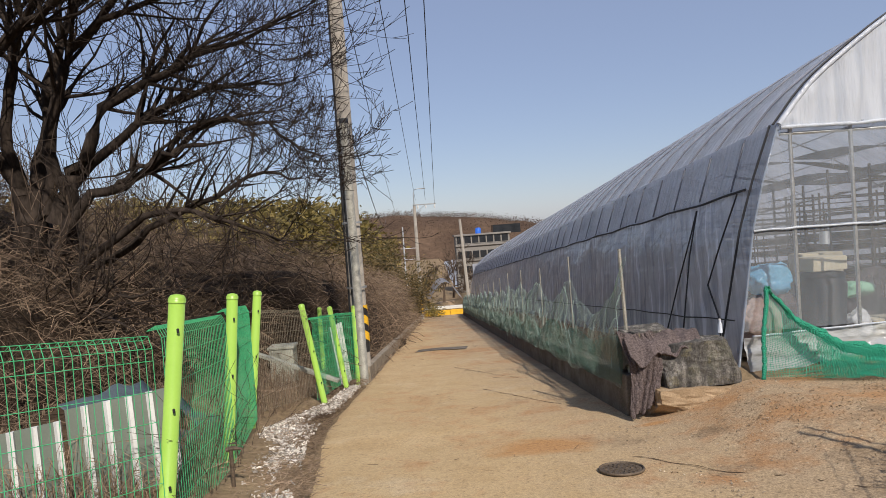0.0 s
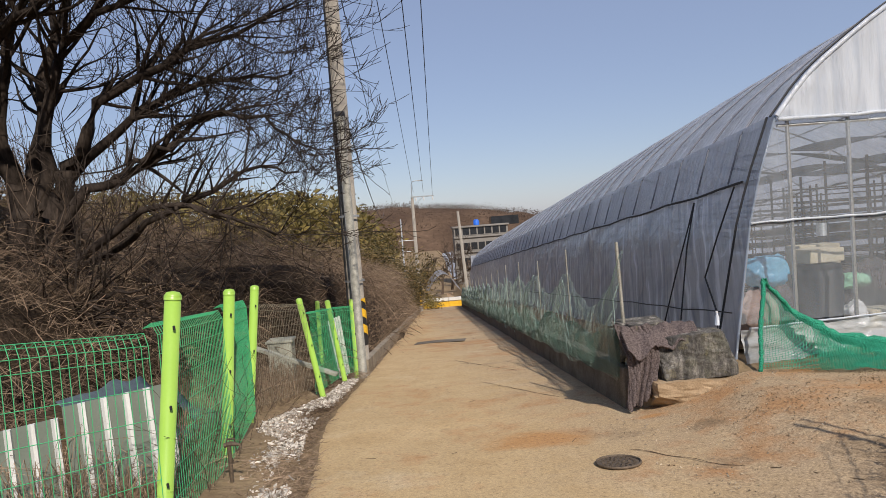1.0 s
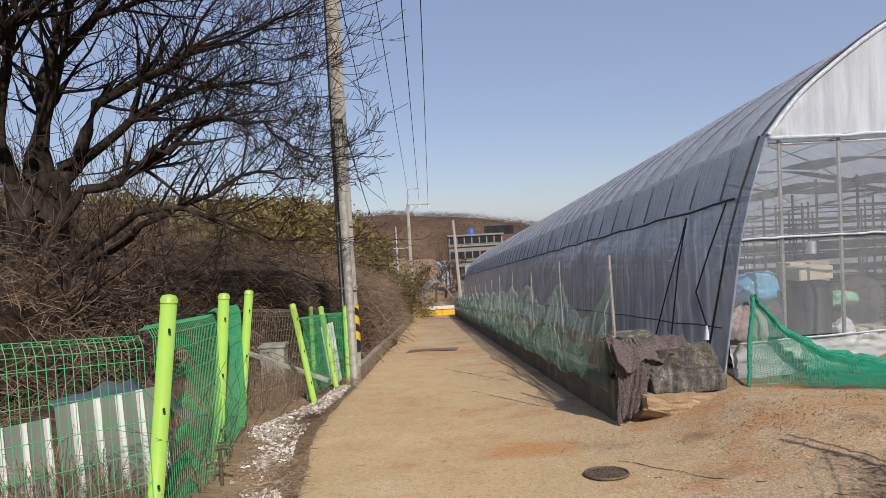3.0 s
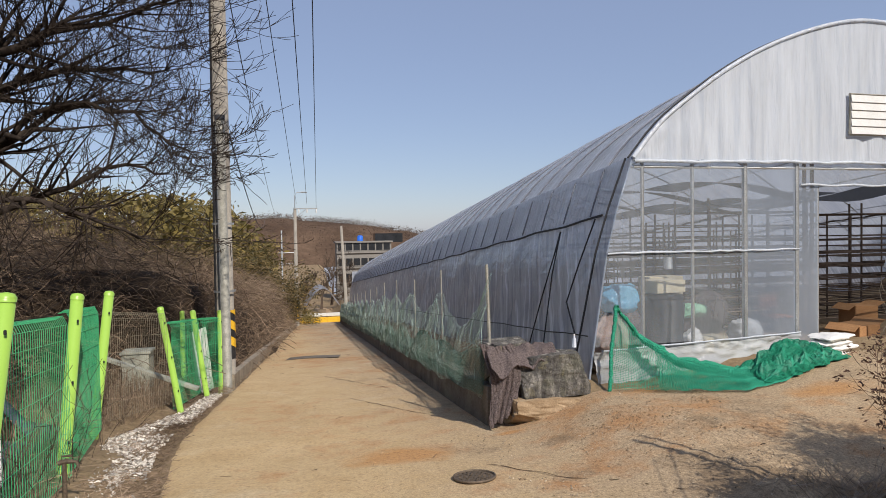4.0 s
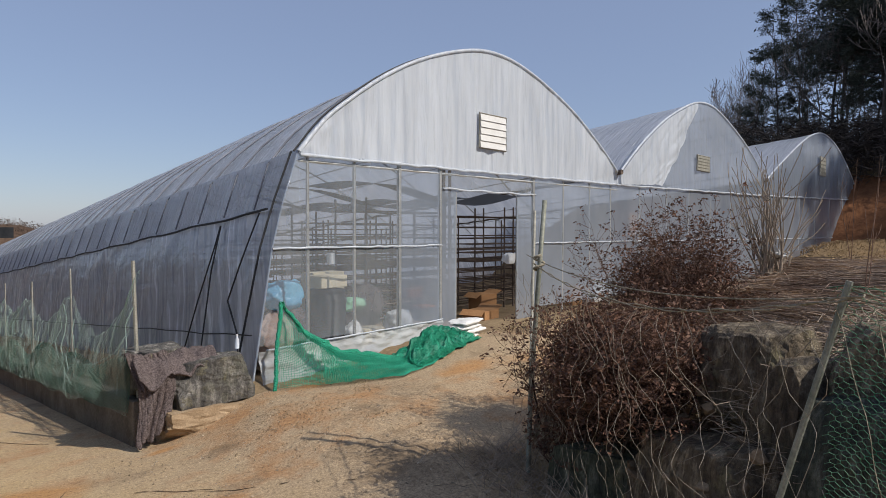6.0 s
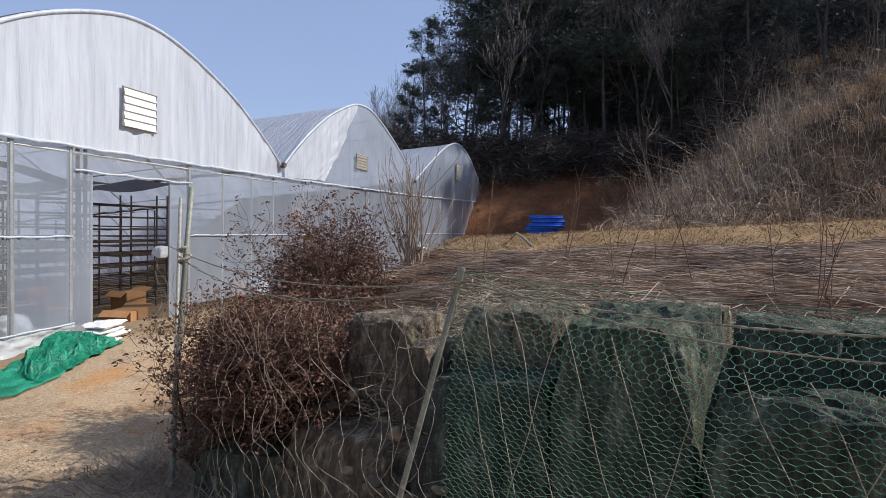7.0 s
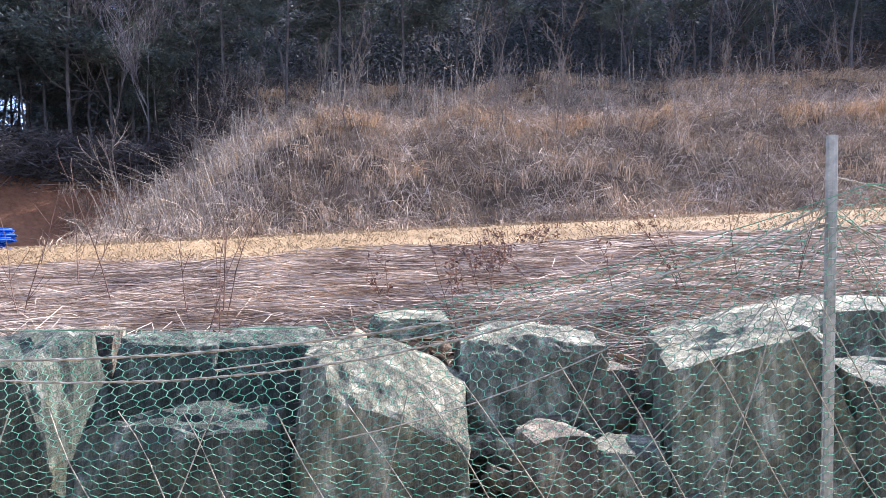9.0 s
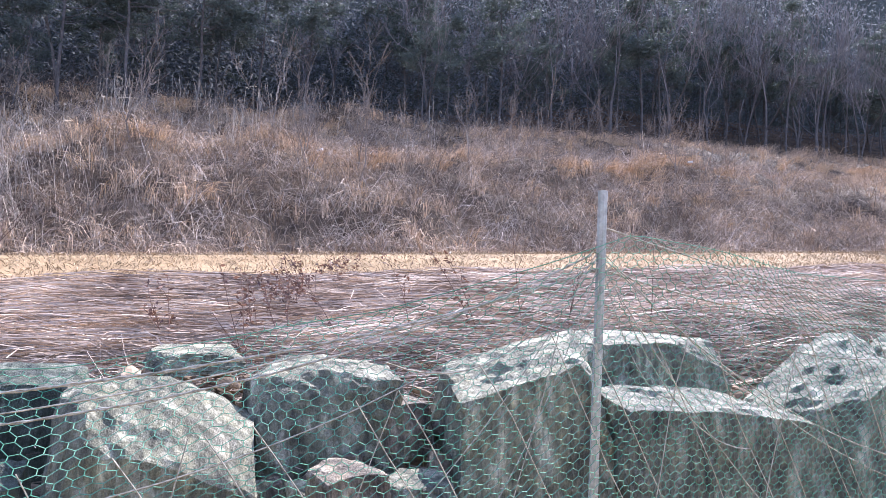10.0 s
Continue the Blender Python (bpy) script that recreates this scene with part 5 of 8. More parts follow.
def build_sheets():
    def corrugated(name, x0, y0, x1, y1, z0, z1, label):
        ob = thing(name, label, "sheet")
        n = 5
        L = math.dist((x0, y0), (x1, y1))
        dx, dy = (x1 - x0) / L, (y1 - y0) / L
        for i in range(n):
            for w0, w1, out, mat, nm in ((0.0, 0.66, 0.0, MAT_PANEL, "flat"), (0.66, 1.0, 0.035, MAT_PANELW, "rib")):
                a, b = L * (i + w0) / n, L * (i + w1) / n
                bm = bmesh.new()
                vs = []
                for z, tilt in ((z0, 0), (z1, 0.12)):
                    for s, o in ((a, 0), (a + (0.012 if out else 0), out), (b - (0.012 if out else 0), out), (b, 0), (b, -0.006), (a, -0.006)):
                        vs.append(bm.verts.new((x0 + dx * s + dy * (o) - dy * tilt, y0 + dy * s - dx * o + dx * tilt, z)))
                for k in range(6):
                    bm.faces.new((vs[k], vs[(k + 1) % 6], vs[6 + (k + 1) % 6], vs[6 + k]))
                bm.faces.new(vs[6:]), bm.faces.new(vs[5::-1])
                part(nm, bm, mat, ob, "white raised rib" if nm == "rib" else "")
        return ob
    corrugated("roofing_sheet", -2.22, 5.85, -1.62, 6.35, -0.62, 0.33, "grey-green ribbed roofing sheet leaning behind the mesh fence")
    corrugated("roofing_sheet", -2.75, 5.3, -2.2, 5.75, -0.6, 0.28, "grey-green ribbed roofing sheet, lower, behind the mesh fence")
    corrugated("roofing_sheet", -3.2, 4.6, -2.72, 5.2, -0.6, 0.30, "grey-green ribbed roofing sheet propped behind the fence")
    corrugated("roofing_sheet", -1.02, 12.75, -0.85, 13.4, -1.35, -0.2, "pale ribbed sheet standing behind the leaning fence")
    # slate-blue plastic sheet slung over rubbish
    ob = tagged(new("plastic_sheet", mesh_of("plastic_sheet", *sheet(20, 12, lambda u, v: (-2.75 + 0.8 * u + 0.1 * v, 6.7 + 1.5 * v + 0.3 * u, 0.20 - 0.65 * u - 0.15 * v + 0.1 * noise.noise(Vector((u * 4, v * 4, 1))))), MAT_BLUEGREY, True)), "faded blue-grey plastic sheet slung over rubbish", "plastic sheet")
    m = ob.modifiers.new("thick", 'SOLIDIFY')
    m.thickness = 0.004
    # the heap of rubbish under the sheet, as one lumpy dark block
    heap = rock_mesh((1.6, 2.2, 0.9), 77, 3, 0.6)
    h = new("rubbish_heap", bpy.data.meshes.new("rubbish_heap"))
    heap.to_mesh(h.data), heap.free()
    h.data.materials.append(MAT_HILL)
    h.location = (-2.75, 7.7, -0.5)
    tagged(h, "low dark heap of rubbish under plastic", "mound")
    # pale cabinet and a long plank behind the fence
    cab = thing("cabinet", "pale cream metal cabinet standing behind the mesh fence", "cabinet", at=(-1.95, 12.6, -1.3))
    part("body", box(0, 0, 0.42, 0.42, 0.42, 0.84, 0.012), MAT_CREAMGREY, cab)
    part("lid", box(0, 0, 0.86, 0.48, 0.46, 0.04, 0.008), MAT_CREAMGREY, cab)
    pl = new("plank", bpy.data.meshes.new("plank"))
    bm = box(0, 0, 0, 1.6, 0.12, 0.05, 0.006)
    bm.to_mesh(pl.data), bm.free()
    pl.data.materials.append(MAT_CREAMGREY)
    pl.matrix_world = pose(-1.6, 11.6, -0.62, 0, 20, -12)
    tagged(pl, "long pale weathered plank sloping over rubbish", "plank")
    # standpipe
    tap = thing("standpipe", "short dark iron standpipe with a tap beside the fence", "standpipe", at=(-1.25, 6.4, lane_z(6.4)))
    part("pipe", tube([[((0, 0, -0.1), 0.017), ((0, 0, 0.42), 0.017)]], 10), MAT_IRON, tap)
    part("tap", tube([[((-0.04, 0, 0.42), 0.02), ((0.02, 0, 0.43), 0.022), ((0.09, -0.01, 0.42), 0.012), ((0.1, -0.01, 0.38), 0.012)]], 8), MAT_IRON, tap)
    part("handle", box(0.02, 0, 0.47, 0.07, 0.016, 0.012, 0.003), MAT_IRON, tap)


MAT_BLUEGREY = simple("blue_grey_plastic", (0.06, 0.08, 0.095), (0.12, 0.15, 0.165), 3, 0.4)
build_sheets()


def scatter_shells():
    rng = random.Random(31)
    V, F = [], []
    for k in range(13500):
        y = rng.uniform(4.0, 12.6)
        a, b = lerp_table([(4, -1.25), (5.4, -1.30), (7.2, -1.42), (9.1, -1.62), (10.8, -1.0), (12.5, -0.85)], y), lane_left(y)
        x = a + (b - a) * (rng.random() ** 1.1 * 0.85 if k < 7500 else 0.06 + rng.random() ** 1.4 * 0.5)
        if noise.noise(Vector((x * 1.6, y * 1.1, 0))) < (rng.uniform(-0.25, 0.3) if k < 7500 else rng.uniform(-0.6, 0.25)):
            continue
        s = rng.uniform(0.010, 0.046)
        z = lane_z(y) + 0.05 + rng.random() * 0.03
        o = len(V)
        ax = [Vector((rng.gauss(0, 1), rng.gauss(0, 1), rng.gauss(0, 0.6))).normalized() * s for _ in range(3)]
        c = Vector((x, y, z))
        for p in (c + ax[0], c + ax[1] * 0.8, c - ax[0], c - ax[1] * 0.8, c + ax[2] * 0.5, c - ax[2] * 0.3):
            V.append(tuple(p))
        F += [(o, o + 1, o + 4), (o + 1, o + 2, o + 4), (o + 2, o + 3, o + 4), (o + 3, o, o + 4), (o + 1, o, o + 5), (o + 2, o + 1, o + 5), (o + 3, o + 2, o + 5), (o, o + 3, o + 5)]
    stuff("shells", (V, F), MAT_SHELL, "broken white shells and rubble along the verge", "shells")
    A, B = [], []
    for _ in range(22000):
        y = 3.2 + 19 * rng.random() ** 1.5
        x = lane_left(y) + min(rng.gauss(-0.40, 0.28), rng.uniform(-0.05, 0.05))
        z = lane_z(y) + 0.035 + abs(rng.gauss(0, 0.03))
        a = rng.uniform(0, 6.28)
        L = rng.uniform(0.02, 0.13)
        A.append((x, y, z)), B.append((x + L * math.cos(a), y + L * math.sin(a), z + rng.uniform(-0.02, 0.04)))
    stuff("litter", sticks(A, B, [rng.uniform(0.001, 0.003) for _ in A]), MAT_TENDRIL, "dry twigs and stalks littering the verge", "litter")
    # dead brush behind the mesh
    A, B, C = [], [], []
    for _ in range(9000):
        y = rng.uniform(3.4, 13.6)
        f = lerp_table([(3.2, -2.9), (5.35, -1.42), (7.2, -1.5), (9.1, -1.78), (10.8, -1.25), (13.6, -0.85)], y)
        x = f - 0.05 - 2.2 * rng.random() ** 1.3
        z = max(ground_z(x, y), lane_z(y))
        h, lx, ly = rng.uniform(0.1, 0.6) * (0.6 + 0.7 * noise.noise(Vector((x * 1.5, y * 1.5, 2)))), rng.gauss(0, 0.22), rng.gauss(0, 0.22)
        h = max(0.05, h)
        A.append((x, y, z - 0.02)), C.append((x + lx * 0.5, y + ly * 0.5, z + h)), B.append((x + lx * 1.4, y + ly * 1.4, z + h * rng.uniform(0.3, 1.1)))
    stuff("dead_brush", blades(A, C, B, 0.0028), MAT_TENDRIL, "low dead brush and grass behind the mesh fence", "brush")


scatter_shells()

# ---- poles and wires ----
def build_poles():
    # near concrete pole with a steel riser tube in front of it
    pole = thing("utility_pole", "tall tapered concrete utility pole with a striped guard sleeve", "utility pole", at=(-0.62, 13.85, lane_z(13.85)))
    top = 13.2
    part("shaft", tube([[((0, 0, -0.3), 0.17), ((0, 0, top), 0.11)]], 20), MAT_POLE, pole, "grey concrete shaft", True)
    sleeve = part("guard_sleeve", tube([[((0, 0, 0.6), 0.176), ((0, 0, 1.55), 0.173)]], 20, False), MAT_BLACK, pole, "black sleeve with yellow stripes", True)
    for k in range(3):                             # broad stripes wound aslant
        V, F = [], []
        for i in range(21):
            a = 2 * math.pi * i / 20 - 1.2
            z = 0.60 + k * 0.32 + 0.30 * abs((i % 20) / 10 - 1)
            V += [(math.cos(a) * 0.181, math.sin(a) * 0.181, min(z, 1.55)), (math.cos(a) * 0.181, math.sin(a) * 0.181, min(z + 0.17, 1.55))]
        for i in range(20):
            F.append((2 * i, 2 * i + 2, 2 * i + 3, 2 * i + 1))
        part("stripe", (V, F), MAT_YELLOW, sleeve, "yellow stripe")
    riser = part("riser_tube", tube([[((0.03, -0.25, -0.1), 0.09), ((0.0, -0.25, 5.2), 0.085)]], 14), MAT_STAKE, pole, "galvanised cable riser tube", True)
    part("riser_cap", tube([[((0, -0.25, 5.18), 0.095), ((0, -0.25, 5.27), 0.095)]], 14), MAT_BLACK, riser, "", True)
    for z in (1.9, 3.2, 4.6):
        part("band", tube([[((0, -0.05, z), 0.20), ((0, -0.05, z + 0.04), 0.20)]], 16, False), MAT_PIPE, pole, "steel strap")
    part("cable", tube([[((-0.17, -0.1, 0.2), 0.022), ((-0.15, -0.08, 6), 0.022), ((-0.13, -0.05, 12), 0.022)]], 6), MAT_BLACK, pole, "black service cable up the shaft")
    part("cross_arm", box(0, -0.15, 12.2, 1.9, 0.09, 0.09, 0.008), MAT_PIPE, pole)
    # far pole with cross arm and lamp
    far = thing("utility_pole", "slim concrete utility pole with cross arm and lane lamp", "utility pole", at=(1.95, 53.1, lane_z(53.1)))
    h = 3.76 + 0.112 * 53.1 - 0.067
    part("shaft", tube([[((0, 0, -0.3), 0.17), ((0, 0, h), 0.12)]], 14), MAT_POLE, far, "", True)
    arm = part("cross_arm", box(0.85, -0.1, h - 0.05, 1.9, 0.1, 0.1, 0.01), MAT_PIPE, far)
    part("brace", tube([[((0, 0, h - 0.8), 0.025), ((0.9, -0.1, h - 0.1), 0.025)]], 6), MAT_PIPE, far)
    for x in (0.3, 0.95, 1.7):
        part("insulator", tube([[((x, -0.1, h - 0.1), 0.05), ((x, -0.1, h - 0.25), 0.07), ((x, -0.1, h - 0.4), 0.05)]], 8), MAT_WHITE, arm)
    part("lamp_arm", tube([[((0, 0, h - 0.2), 0.04), ((0, 0, h + 1.0), 0.035), ((0.15, 0, h + 1.25), 0.035), ((0.55, -0.05, h + 1.3), 0.03)]], 8), MAT_PIPE, far)
    part("lamp_head", box(0.75, -0.05, h + 1.28, 0.5, 0.2, 0.1, 0.03), MAT_PIPE, far)
    part("guard_sleeve", tube([[((0, 0, 0.5), 0.18), ((0, 0, 1.6), 0.175)]], 14, False), MAT_YELLOW, far, "yellow guard sleeve", True)
    for k in range(3):
        part("stripe", tube([[((0, 0, 0.6 + k * 0.36), 0.184), ((0.0, 0, 0.78 + k * 0.36), 0.182)]], 14, False), MAT_BLACK, far, "black stripe")
    thin = thing("utility_pole", "thin leaning grey pole beside the greenhouse end", "utility pole", at=(5.2, 45.9, -4.6))
    part("shaft", tube([[((0.05, 0, -0.3), 0.13), ((-0.28, 0, 6.75), 0.09)]], 12), MAT_POLE, thin, "", True)
    side = thing("utility_pole", "small steel pole with short arms beyond the bamboo", "utility pole", at=(0.9, 58, -6.6))
    part("shaft", tube([[((0, 0, -0.3), 0.09), ((0, 0, 8.6), 0.06)]], 10), MAT_PIPE, side, "", True)
    for z in (5.6, 6.6):
        part("arm", tube([[((-0.3, 0, z), 0.03), ((1.3, 0, z), 0.03)]], 6), MAT_PIPE, side)
    def wire(name, a, b, sag, r, label):
        pts = []
        for i in range(25):
            t = i / 24
            p = Vector(a) + (Vector(b) - Vector(a)) * t
            p.z -= sag * 4 * t * (1 - t)
            pts.append((tuple(p), r))
        tagged(new(name, mesh_of(name, *tube([pts], 5), MAT_BLACK)), label, "cable")
    def beyond(a, b, k):
        return tuple(Vector(a) + (Vector(b) - Vector(a)) * k)
    A = [(2.08, 53.0, 4.1), (2.9, 53.0, 4.1), (3.65, 53.0, 3.75)]
    for a, b, r in ((A[0], (0.27, 15.37, 6.74), 0.011), (A[1], (0.83, 15.33, 6.70), 0.013), (A[2], (1.26, 15.3, 6.67), 0.013)):
        wire("power_line", a, beyond(a, b, 1.45), 0.1, r, "thin black power line strung high over the lane")
    wire("power_line", (-0.65, 13.9, 7.5), (0.46, 91.5, 4.6), 0.9, 0.014, "thin black power line leaving the near pole")
    wire("telephone_line", (-0.55, 13.7, 3.8), (-0.9, 91.6, 4.4), 1.9, 0.016, "slack black telephone line from the near pole")


build_poles()

# ---- distance ahead ----
def build_distance():
    rng = random.Random(17)
    # bamboo clump by the far pole
    cl = thing("bamboo_clump", "tall yellow-green bamboo clump drooping by the lane", "bamboo", at=(-0.8, 48, 0))
    tips = []
    for _ in range(170):
        x, y = rng.uniform(-8, 1.6), rng.uniform(44, 58)
        z = lane_z(y)
        h = rng.uniform(3.2, 6.6) * (0.6 + 0.4 * ss(2.0, -1.5, x))
        lean = (rng.gauss(0.3, 0.5), rng.gauss(-0.2, 0.4))
        p = Vector((x + 0.8, y - 48, z))
        cane = [(tuple(p), 0.027)]
        for k in range(4):
            q = p + Vector((lean[0] * k * 0.25, lean[1] * k * 0.25, h / 4))
            tips.append(tuple(q))
            cane.append((tuple(q), 0.025 - 0.004 * k))
            if k > 0:
                tips.append(tuple(q + Vector((rng.gauss(0, .4), rng.gauss(0, .4), -0.3))))
            p = q
        part("cane", tube([cane], 4, False), MAT_BAMBOO, cl)
    part("leaves", tufts(rng, tips, 0.42, 24, 0.16, 0.22), MAT_BAMBOO, cl, "hanging yellow-green leaves")
    # sunlit conifers on the slope behind
    cents = []
    for _ in range(1150):
        x, y = rng.uniform(-46, -1), rng.uniform(62, 96)
        z = -5 + 0.03 * (y - 60) - 0.07 * x + rng.uniform(0, 9.3) * (0.45 + 0.55 * ss(-1, -7, x))
        cents.append((x, y, z))
    stuff("conifers", tufts(rng, cents, 1.2, 24, 0.42, 0.4), MAT_FARPINE, "sunlit yellow-green conifers on the slope behind the thicket", "conifers")
    # far wooded hill
    def hill(u, v):
        x, y = -260 + 420 * u, 215 + 70 * v
        prof = lerp_table([(-260, 14), (-120, 13.5), (-40, 17.0), (0, 18.0), (34, 15.2), (60, 10.5), (95, 6), (160, 3)], x)
        z = -9 + prof * math.sin(min(1, v * 1.3) * math.pi / 2) + 1.0 * noise.noise(Vector((x * 0.1, v * 6, 0))) + 0.5 * noise.noise(Vector((x * 0.4, v * 20, 0)))
        return (x, y, z)
    tagged(new("far_hill", mesh_of("far_hill", *sheet(160, 12, hill), MAT_FARWOOD, True)), "far low hill covered in brown leafless woods", "hill", kind="structure")
    A, B = [], []
    for _ in range(9000):
        u, v = rng.random(), rng.random() ** 0.7
        x, y, z = hill(u, v)
        h = rng.uniform(0.8, 2.6)
        A.append((x, y, z - 0.3)), B.append((x + rng.gauss(0, .5), y, z + h))
    stuff("far_woods", tufts(rng, [((a[0] + b[0]) / 2, a[1], (a[2] + b[2]) / 2) for a, b in zip(A, B)][:6500], 1.4, 9, 0.26, 0.5), MAT_FARTOPS, "brown leafless treetops on the far hill", "woods")
    # big bare tree beside the building
    out = []
    for x, y, h in ((7.2, 82, 5.5), (5.6, 78, 4.2), (9.5, 90, 6.0), (3.6, 74, 3.6)):
        grow(rng, (x, y, -7.5), (0.05, 0, 1), h * 0.5, 0.22, 4, out, 0.15, 0.75, (3, 4), 0.68, 0.02, 0.14)
        t = thing("tree", "bare dark tree at the lane's far end", "tree", "bare trees at the lane's end", at=(x, y, -7.5))
        V, F = tube(sparse([p for _, p in out]), 3, False)
        part("trunk", ([(a - x, b - y, c + 7.5) for a, b, c in V], F), MAT_TWIG, t)
        out = []
    # grey building
    b = thing("office_building", "grey two-storey concrete building with open window bays", "building", at=(13.5, 96, -8.0))
    part("wall", box(0, 1.2, 4.0, 8.4, 2.4, 8.6, 0.02), MAT_BLDG, b)
    for row in range(3):
        z = 2.6 + row * 2.3
        for k in range(7):
            w = part("window", box(-3.5 + k * 1.16, -0.03, z + 0.5, 0.95, 0.08, 1.1, 0.01), MAT_DARKGLASS, b, "dark window")
            part("sill", box(-3.5 + k * 1.16, -0.09, z - 0.1, 1.05, 0.12, 0.08), MAT_BLDG, w)
        part("floor_band", box(0, -0.1, z - 0.35, 8.6, 0.25, 0.3, 0.02), MAT_BLDG, b)
    part("roof", box(0, 1.2, 8.42, 8.8, 2.9, 0.25, 0.02), MAT_BLDG, b)
    part("water_tank", tube([[((-0.5, 1, 8.5), 0.45), ((-0.5, 1, 9.3), 0.45), ((-0.5, 1, 9.45), 0.2)]], 16), MAT_TARP, b, "blue rooftop water tank", True)
    part("stair_tower", box(4.2, 3, 9.0, 4.4, 2.0, 1.4, 0.03), MAT_DARKGLASS, b, "darker rooftop stair tower")
    # low white tunnel house and the barrier at the end of the lane
    tun = tagged(new("tunnel_house", mesh_of("tunnel_house", *sheet(16, 12, lambda u, v: (3.2 + 3.6 * u, 66 + 6 * v, -6.6 + 2.6 * math.sin(math.pi * (0.08 + 0.84 * u)))), MAT_FILM_SIDE, True)), "low white film tunnel house beyond the lane", "tunnel house")
    bar = thing("barrier", "white and yellow concrete barrier across the lane's end", "barrier", at=(4.5, 60, lane_z(60)))
    for k in range(3):
        part("block", box(-1.5 + k * 1.25, 0, 0.25, 1.22, 0.4, 0.5, 0.03), MAT_YELLOW, bar, "yellow painted kerb block")
        part("beam", box(-1.5 + k * 1.25, 0.1, 0.72, 1.22, 0.25, 0.3, 0.02), MAT_PANELW, bar, "white beam")
    bush = []
    for _ in range(60):
        bush.append((rng.uniform(2.6, 3.6), rng.uniform(54, 60), lane_z(57) + rng.uniform(0.1, 0.9)))
    stuff("roadside_weeds", tufts(rng, bush, 0.35, 16, 0.14, 0.2), MAT_FARPINE, "weeds at the far end of the lane", "weeds")


build_distance()

# ---- wall netting ----
MAT_NETDARK = simple("dull_green_net", (0.05, 0.13, 0.10), (0.10, 0.2, 0.16), 2, 0.7, 0, 0.0)


def build_wall_net():
    net = thing("bird_net", "torn pale green netting hung on rods along the retaining wall", "net")
    rng = np.random.default_rng(3)
    rods = [(8.2, 1.09, 0.10, 0.017), (11.1, 0.87, 0.06, 0.010), (14.0, 0.51, 0.04, 0.010), (17.1, 0.28, -0.03, 0.010), (20, 0.0, 0.05, 0.010)]
    y = 22.5
    while y < 52:
        rods.append((y, lane_z(y) + 2.1, 0.03, 0.010))
        y += 2.6
    for y, zt, lean, r in rods:
        x = WALLX(y) + 0.10
        part("rod", tube([[((x, y - 0.05, lane_z(y) + 0.35), r * 1.3), ((x + 0.01, y + lean, zt), r * 1.2)]], 7), MAT_STAKE, net, "thin rusty rod")
    def top(y):
        zs = lerp_table([(8.1, 0.95), (8.35, 0.80), (8.8, 0.42), (9.6, 0.14), (10.4, 0.22), (10.9, 0.50), (11.3, 0.46), (11.9, 0.2), (12.8, -0.08), (13.6, 0.0), (14, 0.22), (14.8, 0.1), (15.8, -0.22), (17.1, -0.05), (18.2, -0.4), (20, -0.4)], y) if y < 20 else lane_z(y) + 1.6 + 0.12 * math.sin(y * 2.4) + 0.15 * noise.noise(Vector((y * 0.5, 0, 0)))
        return zs + 0.10 * noise.noise(Vector((y * 2.3, 1, 0))) + 0.04 * noise.noise(Vector((y * 7, 1, 0)))
    def surf(y0, y1, lay):
        def f(u, v):
            y = y0 + (y1 - y0) * u
            zt, zb = top(y), lane_z(y) + 0.36 + 0.14 * noise.noise(Vector((y * 0.9, 4 + lay, 0)))
            belly = 0.12 * math.sin(math.pi * v) + 0.10 * noise.noise(Vector((y * 1.1, v * 2, lay))) + 0.03 * noise.noise(Vector((y * 5, v * 1.2, lay + 3)))
            x = WALLX(y) + 0.10 - (0.16 + 0.03 * lay) * (1 - v) ** 0.5 * (1 if v < 0.55 else 0.6) - abs(belly) * 0.5
            return (x, y, zb + (zt - zb) * v)
        return f
    part("net_sheet", lattice(130, 34, surf(8.0, 14.0, 0), 0.0010, True), MAT_NETPALE, net, "fine pale green mesh")
    part("net_sheet", lattice(150, 24, surf(14.0, 26.0, 0), 0.0020, True), MAT_NETPALE, net)
    part("net_sheet", lattice(190, 18, surf(26.0, 53.0, 0), 0.006, True), MAT_NETPALE, net)
    def low(u, v):
        y = 8.05 + 34 * u
        x = WALLX(y) - 0.03 - 0.05 * noise.noise(Vector((y * 1.3, v * 2, 9)))
        return (x, y, lane_z(y) + 0.36 + 0.08 * noise.noise(Vector((y * 0.8, 1, 1))) + v * (0.55 + 0.2 * noise.noise(Vector((y * 0.7, 5, 2)))))
    part("net_band", lattice(480, 12, low, 0.003, True), MAT_NETDARK, net, "dark green shade net bunched over the wall's top")
    # gathered folds hanging down
    paths = []
    r2 = random.Random(9)
    for _ in range(26):
        y = 8.2 + 30 * r2.random() ** 1.6
        z0, z1 = top(y) - r2.uniform(0, 0.3), lane_z(y) + r2.uniform(0.25, 0.7)
        paths.append([((WALLX(y) + 0.02 - 0.05 * k / 5 + 0.02 * r2.gauss(0, 1), y + (r2.uniform(-0.15, 0.5)) * k / 5, z0 + (z1 - z0) * k / 5), 0.003 + 0.003 * r2.random() + 0.00015 * y) for k in range(6)])
    for p in paths:
        part("net_fold", tube([p], 5), MAT_NETPALE, net, "bunched fold of netting")
    # weeds and dead grass on the strip behind
    V = []
    A, B = [], []
    for _ in range(1500):
        y = 8.3 + 30 * r2.random() ** 1.7
        x = WALLX(y) + r2.uniform(0.2, 1.1)
        z = lane_z(y) + 0.45 + 0.01 * (y - 8)
        A.append((x, y, z)), B.append((x + r2.gauss(0, .12), y + r2.gauss(0, .12), z + r2.uniform(0.1, 0.45)))
